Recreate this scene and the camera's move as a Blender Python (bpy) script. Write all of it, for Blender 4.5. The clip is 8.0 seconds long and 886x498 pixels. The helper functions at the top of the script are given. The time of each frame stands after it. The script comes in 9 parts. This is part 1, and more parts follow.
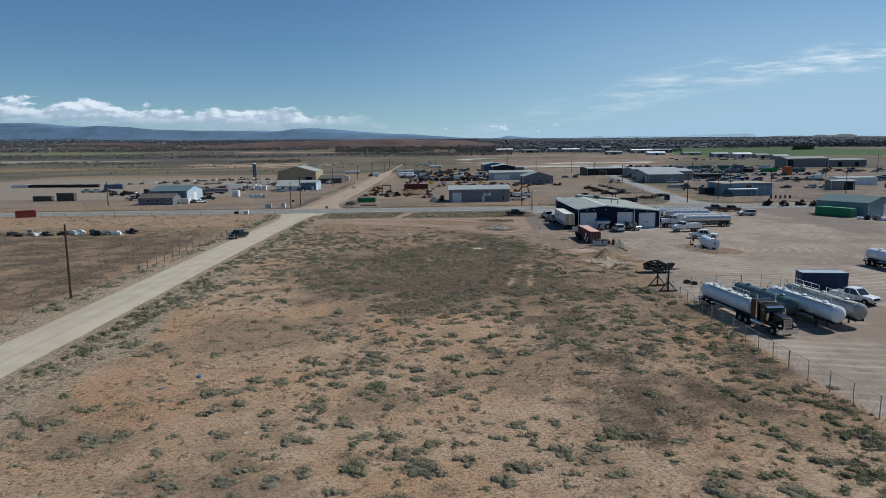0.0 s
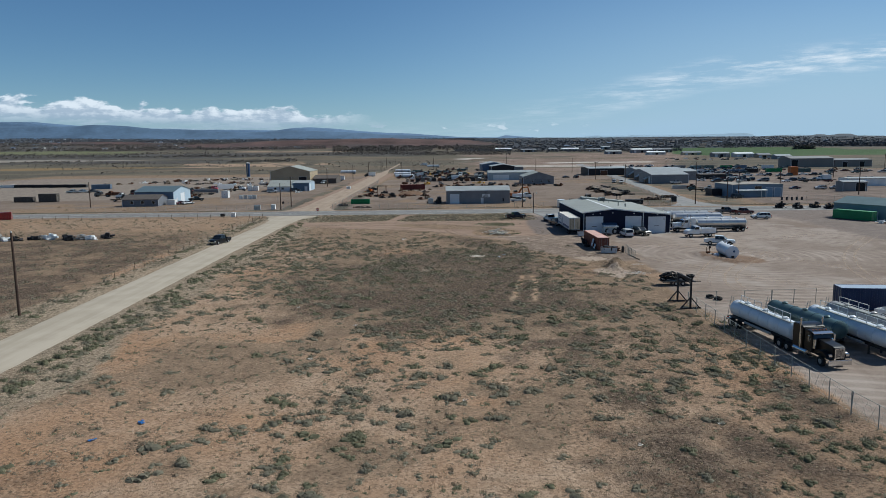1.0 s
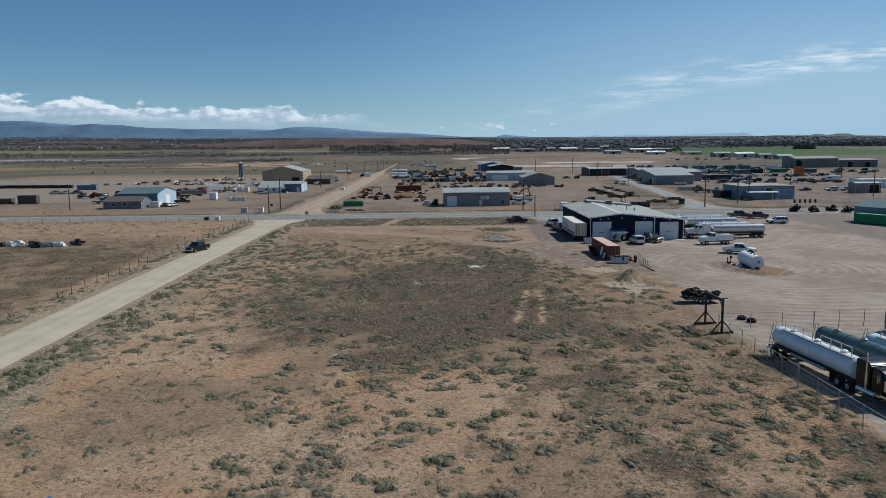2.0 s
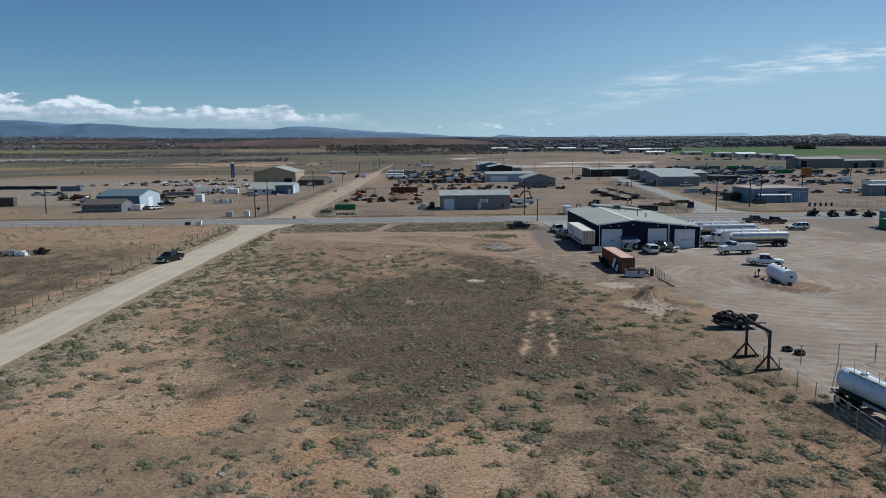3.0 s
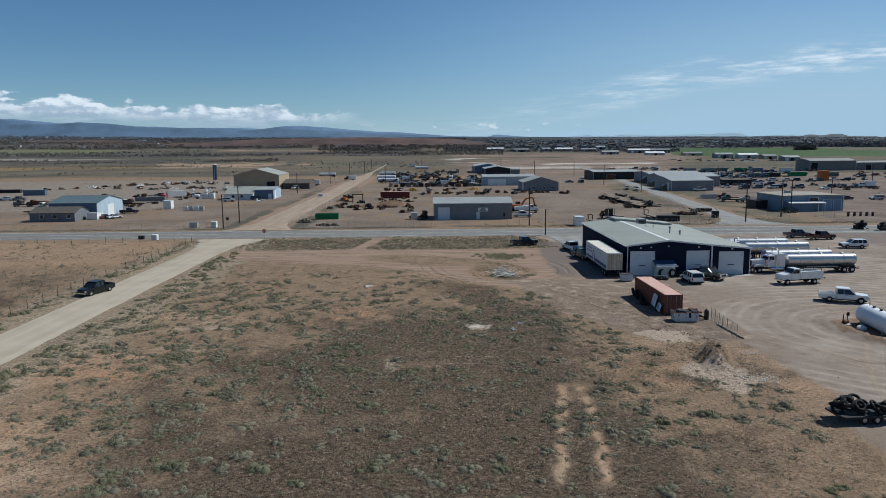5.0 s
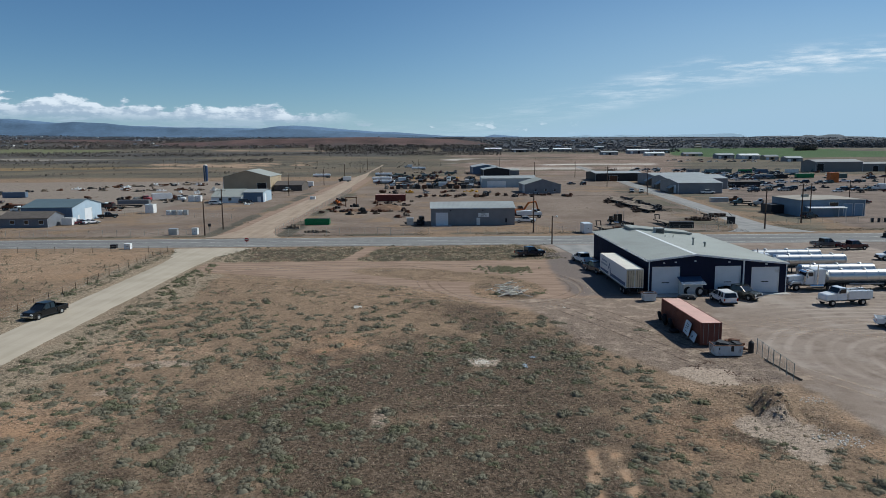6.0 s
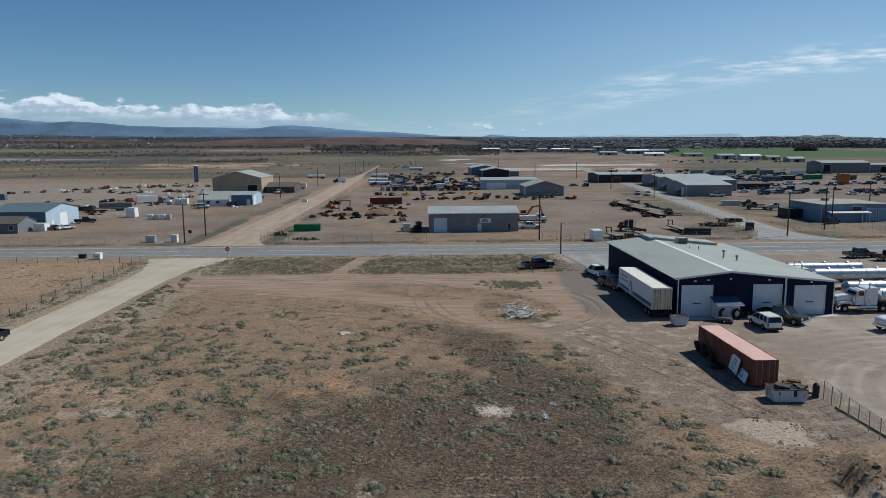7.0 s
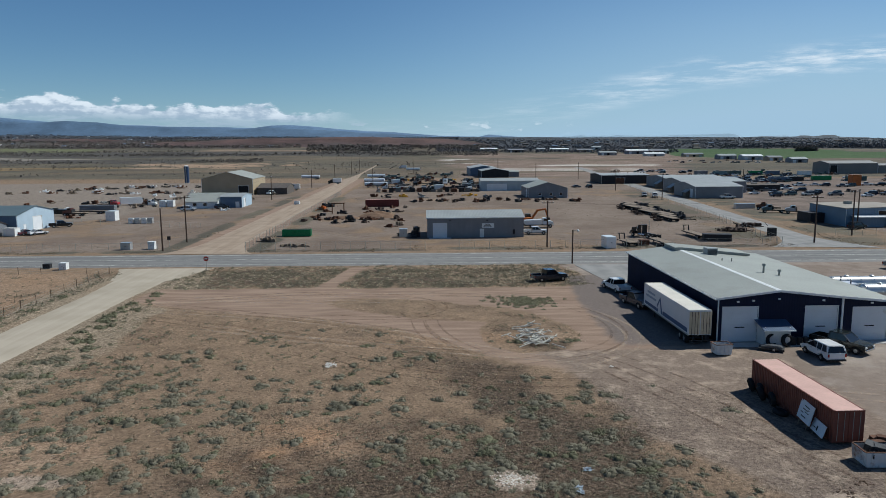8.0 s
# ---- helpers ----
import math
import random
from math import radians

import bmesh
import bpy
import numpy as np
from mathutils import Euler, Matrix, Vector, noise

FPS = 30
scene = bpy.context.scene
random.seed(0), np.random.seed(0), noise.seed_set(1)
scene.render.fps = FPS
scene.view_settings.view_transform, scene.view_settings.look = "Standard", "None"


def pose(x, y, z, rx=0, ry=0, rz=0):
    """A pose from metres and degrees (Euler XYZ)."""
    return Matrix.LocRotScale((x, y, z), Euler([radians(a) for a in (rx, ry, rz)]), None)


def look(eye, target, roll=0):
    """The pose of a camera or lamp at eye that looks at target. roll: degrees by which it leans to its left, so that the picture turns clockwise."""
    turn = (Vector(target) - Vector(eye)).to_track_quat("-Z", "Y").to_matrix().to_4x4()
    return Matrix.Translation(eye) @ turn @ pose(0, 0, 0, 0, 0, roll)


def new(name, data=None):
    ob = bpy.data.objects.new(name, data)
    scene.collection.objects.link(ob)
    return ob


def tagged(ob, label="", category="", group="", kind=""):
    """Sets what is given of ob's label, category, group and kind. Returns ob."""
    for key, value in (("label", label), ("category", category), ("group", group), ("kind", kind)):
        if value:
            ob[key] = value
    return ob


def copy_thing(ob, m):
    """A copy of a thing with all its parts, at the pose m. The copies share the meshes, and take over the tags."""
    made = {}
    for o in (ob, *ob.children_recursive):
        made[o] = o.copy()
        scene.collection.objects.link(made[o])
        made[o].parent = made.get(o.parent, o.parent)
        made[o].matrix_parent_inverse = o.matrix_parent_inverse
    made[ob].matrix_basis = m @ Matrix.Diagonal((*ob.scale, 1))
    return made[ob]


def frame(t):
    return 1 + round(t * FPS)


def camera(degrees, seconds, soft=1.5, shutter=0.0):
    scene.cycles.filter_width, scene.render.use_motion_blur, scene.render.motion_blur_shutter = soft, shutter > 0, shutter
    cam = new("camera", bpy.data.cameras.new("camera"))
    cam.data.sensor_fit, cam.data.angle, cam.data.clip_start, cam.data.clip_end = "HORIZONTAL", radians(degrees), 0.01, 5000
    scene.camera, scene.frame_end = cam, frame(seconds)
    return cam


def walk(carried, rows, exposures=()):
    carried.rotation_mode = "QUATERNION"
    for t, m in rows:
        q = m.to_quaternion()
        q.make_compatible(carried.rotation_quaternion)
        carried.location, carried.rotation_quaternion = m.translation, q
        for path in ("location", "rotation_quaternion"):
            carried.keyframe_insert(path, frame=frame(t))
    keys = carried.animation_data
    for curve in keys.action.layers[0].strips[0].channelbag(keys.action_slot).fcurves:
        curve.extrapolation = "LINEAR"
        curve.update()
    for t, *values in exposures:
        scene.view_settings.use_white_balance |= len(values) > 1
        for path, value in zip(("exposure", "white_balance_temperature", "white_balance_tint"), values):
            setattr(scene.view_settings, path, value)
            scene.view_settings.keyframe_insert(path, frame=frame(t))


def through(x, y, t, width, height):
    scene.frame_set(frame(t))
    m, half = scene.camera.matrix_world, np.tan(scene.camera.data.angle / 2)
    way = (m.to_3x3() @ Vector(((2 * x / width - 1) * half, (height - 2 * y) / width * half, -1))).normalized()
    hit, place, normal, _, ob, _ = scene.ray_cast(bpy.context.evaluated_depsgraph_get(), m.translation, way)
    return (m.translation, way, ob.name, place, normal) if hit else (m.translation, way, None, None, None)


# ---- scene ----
cam = camera(64.6, 8.0, soft=0.45)
PATH = [
    (0, (0.792, -0.578, 20.863), (0.729, 98.376, 6.441), -0.78),
    (0.5, (1.023, 4.905, 20.845), (1.073, 103.852, 6.369), -0.76),
    (1, (1.262, 10.565, 20.839), (1.439, 109.506, 6.319), -0.73),
    (1.5, (1.499, 16.410, 20.853), (1.816, 115.344, 6.296), -0.71),
    (3, (2.136, 34.947, 21.051), (2.937, 133.867, 6.419), -0.64),
    (3.5, (2.304, 41.386, 21.170), (3.284, 140.302, 6.524), -0.62),
    (4, (2.443, 47.904, 21.311), (3.609, 146.817, 6.653), -0.59),
    (4.5, (2.550, 54.469, 21.466), (3.907, 153.379, 6.800), -0.57),
    (6, (2.648, 74.134, 21.922), (4.605, 173.032, 7.243), -0.49),
    (6.5, (2.603, 80.599, 22.027), (4.764, 179.492, 7.345), -0.47),
    (7, (2.520, 86.997, 22.081), (4.884, 185.884, 7.395), -0.44),
    (7.5, (2.399, 93.331, 22.063), (4.966, 192.213, 7.373), -0.41),
    (8, (2.242, 99.617, 21.952), (5.009, 198.493, 7.255), -0.39),
]
walk(cam, [(t, look(eye, target, roll)) for t, eye, target, roll in PATH], exposures=[(0, -0.14, 6150, 6), (8, -0.14, 6150, 6)])

# ---- world, sun ----
SHADOW = Vector((-0.92, -0.40, -1.0)).normalized()
world = bpy.data.worlds.new("world")
scene.world = world
world.use_nodes = True
wn = world.node_tree.nodes
sky = wn.new("ShaderNodeTexSky")
sky.sky_type = "NISHITA"
sky.sun_disc = False
sky.sun_elevation = math.asin(-SHADOW.z)
sky.sun_rotation = math.atan2(-SHADOW.x, -SHADOW.y)
sky.altitude = 900
sky.air_density = 1.0
sky.dust_density = 0.2
sky.ozone_density = 3.5
wn["Background"].inputs["Strength"].default_value = 0.073
tint = wn.new("ShaderNodeMix")
tint.data_type, tint.blend_type = "RGBA", "MULTIPLY"
tint.inputs["Factor"].default_value = 1.0
tint.inputs["B"].default_value = (0.73, 0.94, 1.08, 1)
world.node_tree.links.new(sky.outputs["Color"], tint.inputs["A"])
world.node_tree.links.new(tint.outputs["Result"], wn["Background"].inputs["Color"])
sun = new("sun", bpy.data.lights.new("sun", "SUN"))
sun.data.energy = 5.0
sun.data.angle = radians(0.53)
sun.data.color = (1.0, 0.975, 0.90)
sun.matrix_world = look((0, 0, 300), Vector((0, 0, 300)) + SHADOW)

# ---- materials ----
MATS = {}


def principled(name):
    m = bpy.data.materials.new(name)
    m.use_nodes = True
    return m, m.node_tree.nodes, m.node_tree.links, m.node_tree.nodes["Principled BSDF"]


def mat(name, col, rough=0.75, metal=0.0, var=0.18, scale=1.5, bump=0.0, dirt=None, dirt_amount=0.0, ribs=0.0, rib_axis="X", island=0.0, spec=0.3, coat=0.0):
    """A painted or plain surface: large stains, fine grain, optional ribs, dirt and relief."""
    if name in MATS:
        return MATS[name]
    m, n, l, p = principled(name)
    co = n.new("ShaderNodeTexCoord")
    big = n.new("ShaderNodeTexNoise")
    big.inputs["Scale"].default_value = scale
    big.inputs["Detail"].default_value = 5
    fine = n.new("ShaderNodeTexNoise")
    fine.inputs["Scale"].default_value = scale * 14
    fine.inputs["Detail"].default_value = 3
    l.new(co.outputs["Object"], big.inputs["Vector"])
    l.new(co.outputs["Object"], fine.inputs["Vector"])
    add = n.new("ShaderNodeMath")
    add.operation = "MULTIPLY_ADD"
    add.inputs[1].default_value = 0.45
    l.new(fine.outputs["Fac"], add.inputs[0])
    l.new(big.outputs["Fac"], add.inputs[2])
    ramp = n.new("ShaderNodeMapRange")
    ramp.inputs["From Min"].default_value = 0.45
    ramp.inputs["From Max"].default_value = 1.0
    ramp.inputs["To Min"].default_value = 1 - var
    ramp.inputs["To Max"].default_value = 1 + var
    l.new(add.outputs[0], ramp.inputs["Value"])
    val = ramp.outputs[0]
    if island:
        geo = n.new("ShaderNodeNewGeometry")
        ir = n.new("ShaderNodeMapRange")
        ir.inputs["To Min"].default_value = 1 - island
        ir.inputs["To Max"].default_value = 1 + island
        l.new(geo.outputs["Random Per Island"], ir.inputs["Value"])
        mm = n.new("ShaderNodeMath")
        mm.operation = "MULTIPLY"
        l.new(val, mm.inputs[0])
        l.new(ir.outputs[0], mm.inputs[1])
        val = mm.outputs[0]
    mul = n.new("ShaderNodeVectorMath")
    mul.operation = "SCALE"
    mul.inputs[0].default_value = col
    l.new(val, mul.inputs["Scale"])
    out = mul.outputs[0]
    if dirt:
        dn = n.new("ShaderNodeTexNoise")
        dn.inputs["Scale"].default_value = scale * 0.6
        dn.inputs["Detail"].default_value = 7
        dn.inputs["Roughness"].default_value = 0.65
        l.new(co.outputs["Object"], dn.inputs["Vector"])
        dr = n.new("ShaderNodeMapRange")
        dr.inputs["From Min"].default_value = 0.72 - 0.35 * dirt_amount
        dr.inputs["From Max"].default_value = 0.82 - 0.25 * dirt_amount
        l.new(dn.outputs["Fac"], dr.inputs["Value"])
        mx = n.new("ShaderNodeMix")
        mx.data_type = "RGBA"
        l.new(dr.outputs[0], mx.inputs["Factor"])
        l.new(out, mx.inputs["A"])
        mx.inputs["B"].default_value = (*dirt, 1)
        out = mx.outputs["Result"]
    l.new(out, p.inputs["Base Color"])
    p.inputs["Roughness"].default_value = rough
    p.inputs["Metallic"].default_value = metal
    p.inputs["Specular IOR Level"].default_value = spec
    p.inputs["Coat Weight"].default_value = coat
    height = None
    if ribs:
        wave = n.new("ShaderNodeTexWave")
        wave.bands_direction = rib_axis
        wave.inputs["Scale"].default_value = 0.314 / ribs
        l.new(co.outputs["Object"], wave.inputs["Vector"])
        height = wave.outputs["Fac"]
    elif bump:
        height = fine.outputs["Fac"]
    if height:
        b = n.new("ShaderNodeBump")
        b.inputs["Strength"].default_value = bump or 0.5
        b.inputs["Distance"].default_value = 0.03
        l.new(height, b.inputs["Height"])
        l.new(b.outputs[0], p.inputs["Normal"])
    MATS[name] = m
    return m


NAVY = mat("navy_steel", (0.007, 0.011, 0.032), 0.6, spec=0.15, var=0.25, scale=0.4, ribs=0.3, bump=0.4)
GALV = mat("galvanised_roof", (0.305, 0.315, 0.285), 0.6, 0.05, var=0.08, scale=0.25, ribs=0.3, rib_axis="Y", bump=0.5, dirt=(0.27, 0.275, 0.245), dirt_amount=0.5)
GALV_X = mat("galvanised_roof_x", (0.33, 0.345, 0.335), 0.5, 0.12, var=0.14, scale=0.25, ribs=0.35, rib_axis="X", bump=0.5)
WHITE_STEEL = mat("white_steel", (0.72, 0.73, 0.72), 0.5, var=0.1, scale=0.4, ribs=0.3, bump=0.25, dirt=(0.4, 0.36, 0.3), dirt_amount=0.2)
WHITE_Y = mat("white_steel_y", (0.36, 0.45, 0.53), 0.5, var=0.1, scale=0.4, ribs=0.3, rib_axis="Y", bump=0.25)
GREY_STEEL = mat("grey_steel", (0.20, 0.205, 0.215), 0.55, var=0.14, scale=0.35, ribs=0.3, bump=0.35, dirt=(0.2, 0.17, 0.14), dirt_amount=0.15)
TAN_STEEL = mat("tan_steel", (0.38, 0.30, 0.20), 0.55, var=0.1, scale=0.3, ribs=0.4, bump=0.3)
BLUE_STEEL = mat("pale_blue_steel", (0.20, 0.30, 0.40), 0.5, var=0.12, scale=0.3, ribs=0.4, bump=0.3)
SLATE_STEEL = mat("slate_blue_steel", (0.11, 0.16, 0.23), 0.5, var=0.12, scale=0.3, ribs=0.4, bump=0.3)
TEAL_STEEL = mat("teal_grey_steel", (0.13, 0.22, 0.24), 0.5, var=0.12, scale=0.3, ribs=0.4, bump=0.3)
BLACK_STEEL = mat("black_steel", (0.02, 0.021, 0.024), 0.6, var=0.3, scale=0.5, ribs=0.4, bump=0.3)
BROWN_ROOF = mat("brown_shingle", (0.10, 0.085, 0.075), 0.85, var=0.25, scale=1.0, bump=0.3)
DOOR_WHITE = mat("door_white", (0.66, 0.68, 0.70), 0.45, var=0.06, scale=0.7, ribs=0.6, rib_axis="Z", bump=0.25, dirt=(0.42, 0.38, 0.33), dirt_amount=0.2)
TRIM = mat("white_trim", (0.68, 0.69, 0.68), 0.5, var=0.08, scale=2)
CONCRETE = mat("concrete", (0.42, 0.40, 0.37), 0.9, var=0.18, scale=0.8, bump=0.2)
GLASS = mat("dark_glass", (0.012, 0.014, 0.017), 0.06, var=0.1, scale=1, spec=0.6)
TYRE = mat("tyre_rubber", (0.016, 0.016, 0.017), 0.85, var=0.3, scale=3, bump=0.3)
RIM = mat("alloy_rim", (0.45, 0.46, 0.47), 0.35, 0.8, var=0.12, scale=4)
CHROME = mat("polished_steel", (0.62, 0.63, 0.64), 0.16, 1.0, var=0.05, scale=1)
STEEL_DARK = mat("dark_steel", (0.03, 0.03, 0.032), 0.6, 0.2, var=0.3, scale=2, bump=0.2)
RUST = mat("rusty_steel", (0.12, 0.055, 0.032), 0.85, 0.1, var=0.4, scale=1.5, bump=0.4)
WOOD_GREY = mat("weathered_wood", (0.20, 0.155, 0.115), 0.85, var=0.25, scale=2, bump=0.4)
WOOD_POLE = mat("creosote_pole", (0.075, 0.05, 0.038), 0.9, var=0.3, scale=2, bump=0.4)
WHITE_PAINT = mat("white_vehicle_paint", (0.74, 0.74, 0.73), 0.3, var=0.06, scale=1, spec=0.5, coat=0.5, dirt=(0.42, 0.34, 0.26), dirt_amount=0.12)
BLACK_PAINT = mat("black_vehicle_paint", (0.006, 0.0065, 0.008), 0.3, var=0.2, scale=1, spec=0.35, coat=0.15)
BLUE_PAINT = mat("dark_blue_paint", (0.007, 0.014, 0.03), 0.25, var=0.2, scale=1, spec=0.5, coat=0.6)
DARK_PAINT = mat("dark_green_paint", (0.010, 0.015, 0.013), 0.25, var=0.2, scale=1, spec=0.5, coat=0.5)
RED_PAINT = mat("red_paint", (0.35, 0.02, 0.02), 0.35, var=0.2, scale=1, spec=0.5, coat=0.4)
MAROON = mat("maroon_paint", (0.09, 0.012, 0.012), 0.3, var=0.2, scale=1, spec=0.5, coat=0.5)
GREY_PAINT = mat("grey_vehicle_paint", (0.10, 0.105, 0.11), 0.3, var=0.2, scale=1, spec=0.5, coat=0.5)
SILVER_PAINT = mat("silver_paint", (0.42, 0.43, 0.44), 0.3, 0.4, var=0.1, scale=1, spec=0.5, coat=0.4)
GREEN_PAINT = mat("green_paint", (0.012, 0.20, 0.07), 0.45, var=0.2, scale=0.8, ribs=0.6, bump=0.3, dirt=(0.1, 0.08, 0.05), dirt_amount=0.15)
DULL_GREEN = mat("grey_green_paint", (0.075, 0.12, 0.12), 0.35, 0.2, var=0.15, scale=0.7, dirt=(0.12, 0.12, 0.11), dirt_amount=0.2)
TANK_GREY = mat("dull_aluminium", (0.34, 0.33, 0.31), 0.45, 0.3, var=0.2, scale=0.8, dirt=(0.16, 0.14, 0.12), dirt_amount=0.3)
YELLOW = mat("machine_yellow", (0.55, 0.30, 0.02), 0.5, var=0.2, scale=1)
ORANGE = mat("machine_orange", (0.42, 0.12, 0.025), 0.5, var=0.2, scale=1)
CONT_RED = mat("oxide_red_container", (0.175, 0.058, 0.04), 0.6, var=0.18, scale=0.5, dirt=(0.13, 0.05, 0.035), dirt_amount=0.35, bump=0.1)
CONT_ROOF = mat("faded_red_roof", (0.58, 0.36, 0.30), 0.65, var=0.14, scale=0.4, dirt=(0.50, 0.32, 0.25), dirt_amount=0.4, bump=0.1)
LOGO_BLUE = mat("logo_blue", (0.04, 0.08, 0.17), 0.5)
LAMP = mat("lamp_lens", (0.75, 0.75, 0.72), 0.1, var=0.05, spec=0.6)
RED_LENS = mat("red_lens", (0.30, 0.01, 0.01), 0.2)
BLUE_ROOF = mat("blue_sheet_roof", (0.07, 0.11, 0.18), 0.4, 0.2, var=0.12, scale=0.6, ribs=0.25, bump=0.4)


def leaf(name, col, island=0.35, through=0.45):
    """Thin leaves and twigs: part of the light goes through."""
    m = bpy.data.materials.new(name)
    m.use_nodes = True
    n, l = m.node_tree.nodes, m.node_tree.links
    n.clear()
    geo = n.new("ShaderNodeNewGeometry")
    co = n.new("ShaderNodeTexCoord")
    big = n.new("ShaderNodeTexNoise")
    big.inputs["Scale"].default_value = 0.25
    big.inputs["Detail"].default_value = 4
    l.new(co.outputs["Object"], big.inputs["Vector"])
    add = n.new("ShaderNodeMath")
    add.operation = "ADD"
    l.new(geo.outputs["Random Per Island"], add.inputs[0])
    l.new(big.outputs["Fac"], add.inputs[1])
    r = n.new("ShaderNodeMapRange")
    r.inputs["From Min"].default_value, r.inputs["From Max"].default_value = 0.2, 1.3
    r.inputs["To Min"].default_value, r.inputs["To Max"].default_value = 1 - island, 1 + island
    l.new(add.outputs[0], r.inputs["Value"])
    v = n.new("ShaderNodeVectorMath")
    v.operation = "SCALE"
    v.inputs[0].default_value = col
    l.new(r.outputs[0], v.inputs["Scale"])
    d, t = n.new("ShaderNodeBsdfDiffuse"), n.new("ShaderNodeBsdfTranslucent")
    l.new(v.outputs[0], d.inputs["Color"])
    l.new(v.outputs[0], t.inputs["Color"])
    mx = n.new("ShaderNodeMixShader")
    mx.inputs[0].default_value = through
    l.new(d.outputs[0], mx.inputs[1])
    l.new(t.outputs[0], mx.inputs[2])
    out = n.new("ShaderNodeOutputMaterial")
    l.new(mx.outputs[0], out.inputs["Surface"])
    return m


SAGE = leaf("sage_leaf", (0.172, 0.158, 0.116), 0.2, 0.2)
DRY = leaf("dry_twig", (0.175, 0.138, 0.1), 0.3, 0.15)
GREEN_SHRUB = leaf("green_shrub_leaf", (0.142, 0.139, 0.09), 0.2, 0.2)
VERGE = leaf("verge_weed", (0.35, 0.30, 0.215), 0.4, 0.2)
OLIVE = leaf("olive_shrub_leaf", (0.225, 0.212, 0.14), 0.3, 0.15)
WEST_WEED = leaf("west_weed", (0.19, 0.16, 0.115), 0.2, 0.3)
GRASS = leaf("dry_grass", (0.38, 0.31, 0.205))
STONE = mat("field_stone", (0.325, 0.25, 0.185), 0.9, var=0.3, scale=1.5, island=0.35)
# far haze is mixed into this blue-grey twig colour
FAR_TREE = mat("hazy_tree_twigs", (0.112, 0.114, 0.122), 1.0, var=0.15, scale=0.02, island=0.12, spec=0.0)
TREE = mat("bare_tree_twigs", (0.158, 0.14, 0.126), 1.0, var=0.2, scale=0.02, island=0.2, spec=0.0)


# ---- mesh helpers ----
class Shape:
    """Vertices and faces gathered for one mesh."""

    def __init__(self):
        self.v, self.f = [], []

    def add(self, v, f):
        k = len(self.v)
        self.v += [tuple(p) for p in v]
        self.f += [tuple(i + k for i in q) for q in f]
        return self

    def box(self, x0, y0, z0, x1, y1, z1, m=None):
        v = [Vector(p) for p in ((x0, y0, z0), (x1, y0, z0), (x1, y1, z0), (x0, y1, z0), (x0, y0, z1), (x1, y0, z1), (x1, y1, z1), (x0, y1, z1))]
        if m:
            v = [m @ p for p in v]
        return self.add(v, [(0, 3, 2, 1), (4, 5, 6, 7), (0, 1, 5, 4), (1, 2, 6, 5), (2, 3, 7, 6), (3, 0, 4, 7)])

    def bar(self, a, b, w, h=None):
        """A square bar from a to b."""
        a, b, h = Vector(a), Vector(b), h or w
        d = (b - a).normalized()
        s = d.cross(Vector((0, 0, 1)) if abs(d.z) < 0.95 else Vector((0, 1, 0))).normalized()
        u = s.cross(d)
        o = [s * i * w / 2 + u * j * h / 2 for i, j in ((-1, -1), (1, -1), (1, 1), (-1, 1))]
        return self.add([a + k for k in o] + [b + k for k in o], [(0, 1, 2, 3), (7, 6, 5, 4), (0, 4, 5, 1), (1, 5, 6, 2), (2, 6, 7, 3), (3, 7, 4, 0)])

    def cyl(self, a, b, r, r2=None, n=12, caps=True):
        a, b = Vector(a), Vector(b)
        r2 = r if r2 is None else r2
        d = (b - a).normalized()
        s = d.cross(Vector((0, 0, 1)) if abs(d.z) < 0.95 else Vector((0, 1, 0))).normalized()
        u = s.cross(d)
        ring = [s * math.cos(2 * math.pi * k / n) + u * math.sin(2 * math.pi * k / n) for k in range(n)]
        f = [(k, (k + 1) % n, n + (k + 1) % n, n + k) for k in range(n)]
        if caps:
            f += [tuple(range(n - 1, -1, -1)), tuple(range(n, 2 * n))]
        return self.add([a + q * r for q in ring] + [b + q * r2 for q in ring], f)

    def lathe(self, a, axis, prof, n=20, sx=1.0, sz=1.0):
        """prof: (distance along axis, radius); axis 'x', 'y' or 'z' from the point a."""
        v, f = [], []
        for d, r in prof:
            for k in range(n):
                c, s = r * math.cos(2 * math.pi * k / n) * sx, r * math.sin(2 * math.pi * k / n) * sz
                v.append({"x": (a[0] + d, a[1] + c, a[2] + s), "y": (a[0] - c, a[1] + d, a[2] + s), "z": (a[0] + c, a[1] + s, a[2] + d)}[axis])
        for i in range(len(prof) - 1):
            for k in range(n):
                q = (i * n + k, i * n + (k + 1) % n, (i + 1) * n + (k + 1) % n, (i + 1) * n + k)
                f.append(q)
        f.append(tuple(range(n - 1, -1, -1)))
        f.append(tuple(range((len(prof) - 1) * n, len(prof) * n)))
        return self.add(v, f)

    def prism(self, poly, axis, a, b, inset=0.0, inset_from=None):
        """A polygon of two coordinates drawn out along axis from a to b ('x': poly is y, z; 'y': x, z; 'z': x, y)."""
        def at(p, d):
            return {"x": (d, p[0], p[1]), "y": (p[0], d, p[1]), "z": (p[0], p[1], d)}[axis]
        n = len(poly)
        f = [(k, (k + 1) % n, n + (k + 1) % n, n + k) for k in range(n)] + [tuple(range(n - 1, -1, -1)), tuple(range(n, 2 * n))]
        va, vb = [], []
        for p in poly:
            t = inset * max(0, p[1] - inset_from) if inset_from is not None else 0
            va.append(at(p, a + t))
            vb.append(at(p, b - t))
        return self.add(va + vb, f)

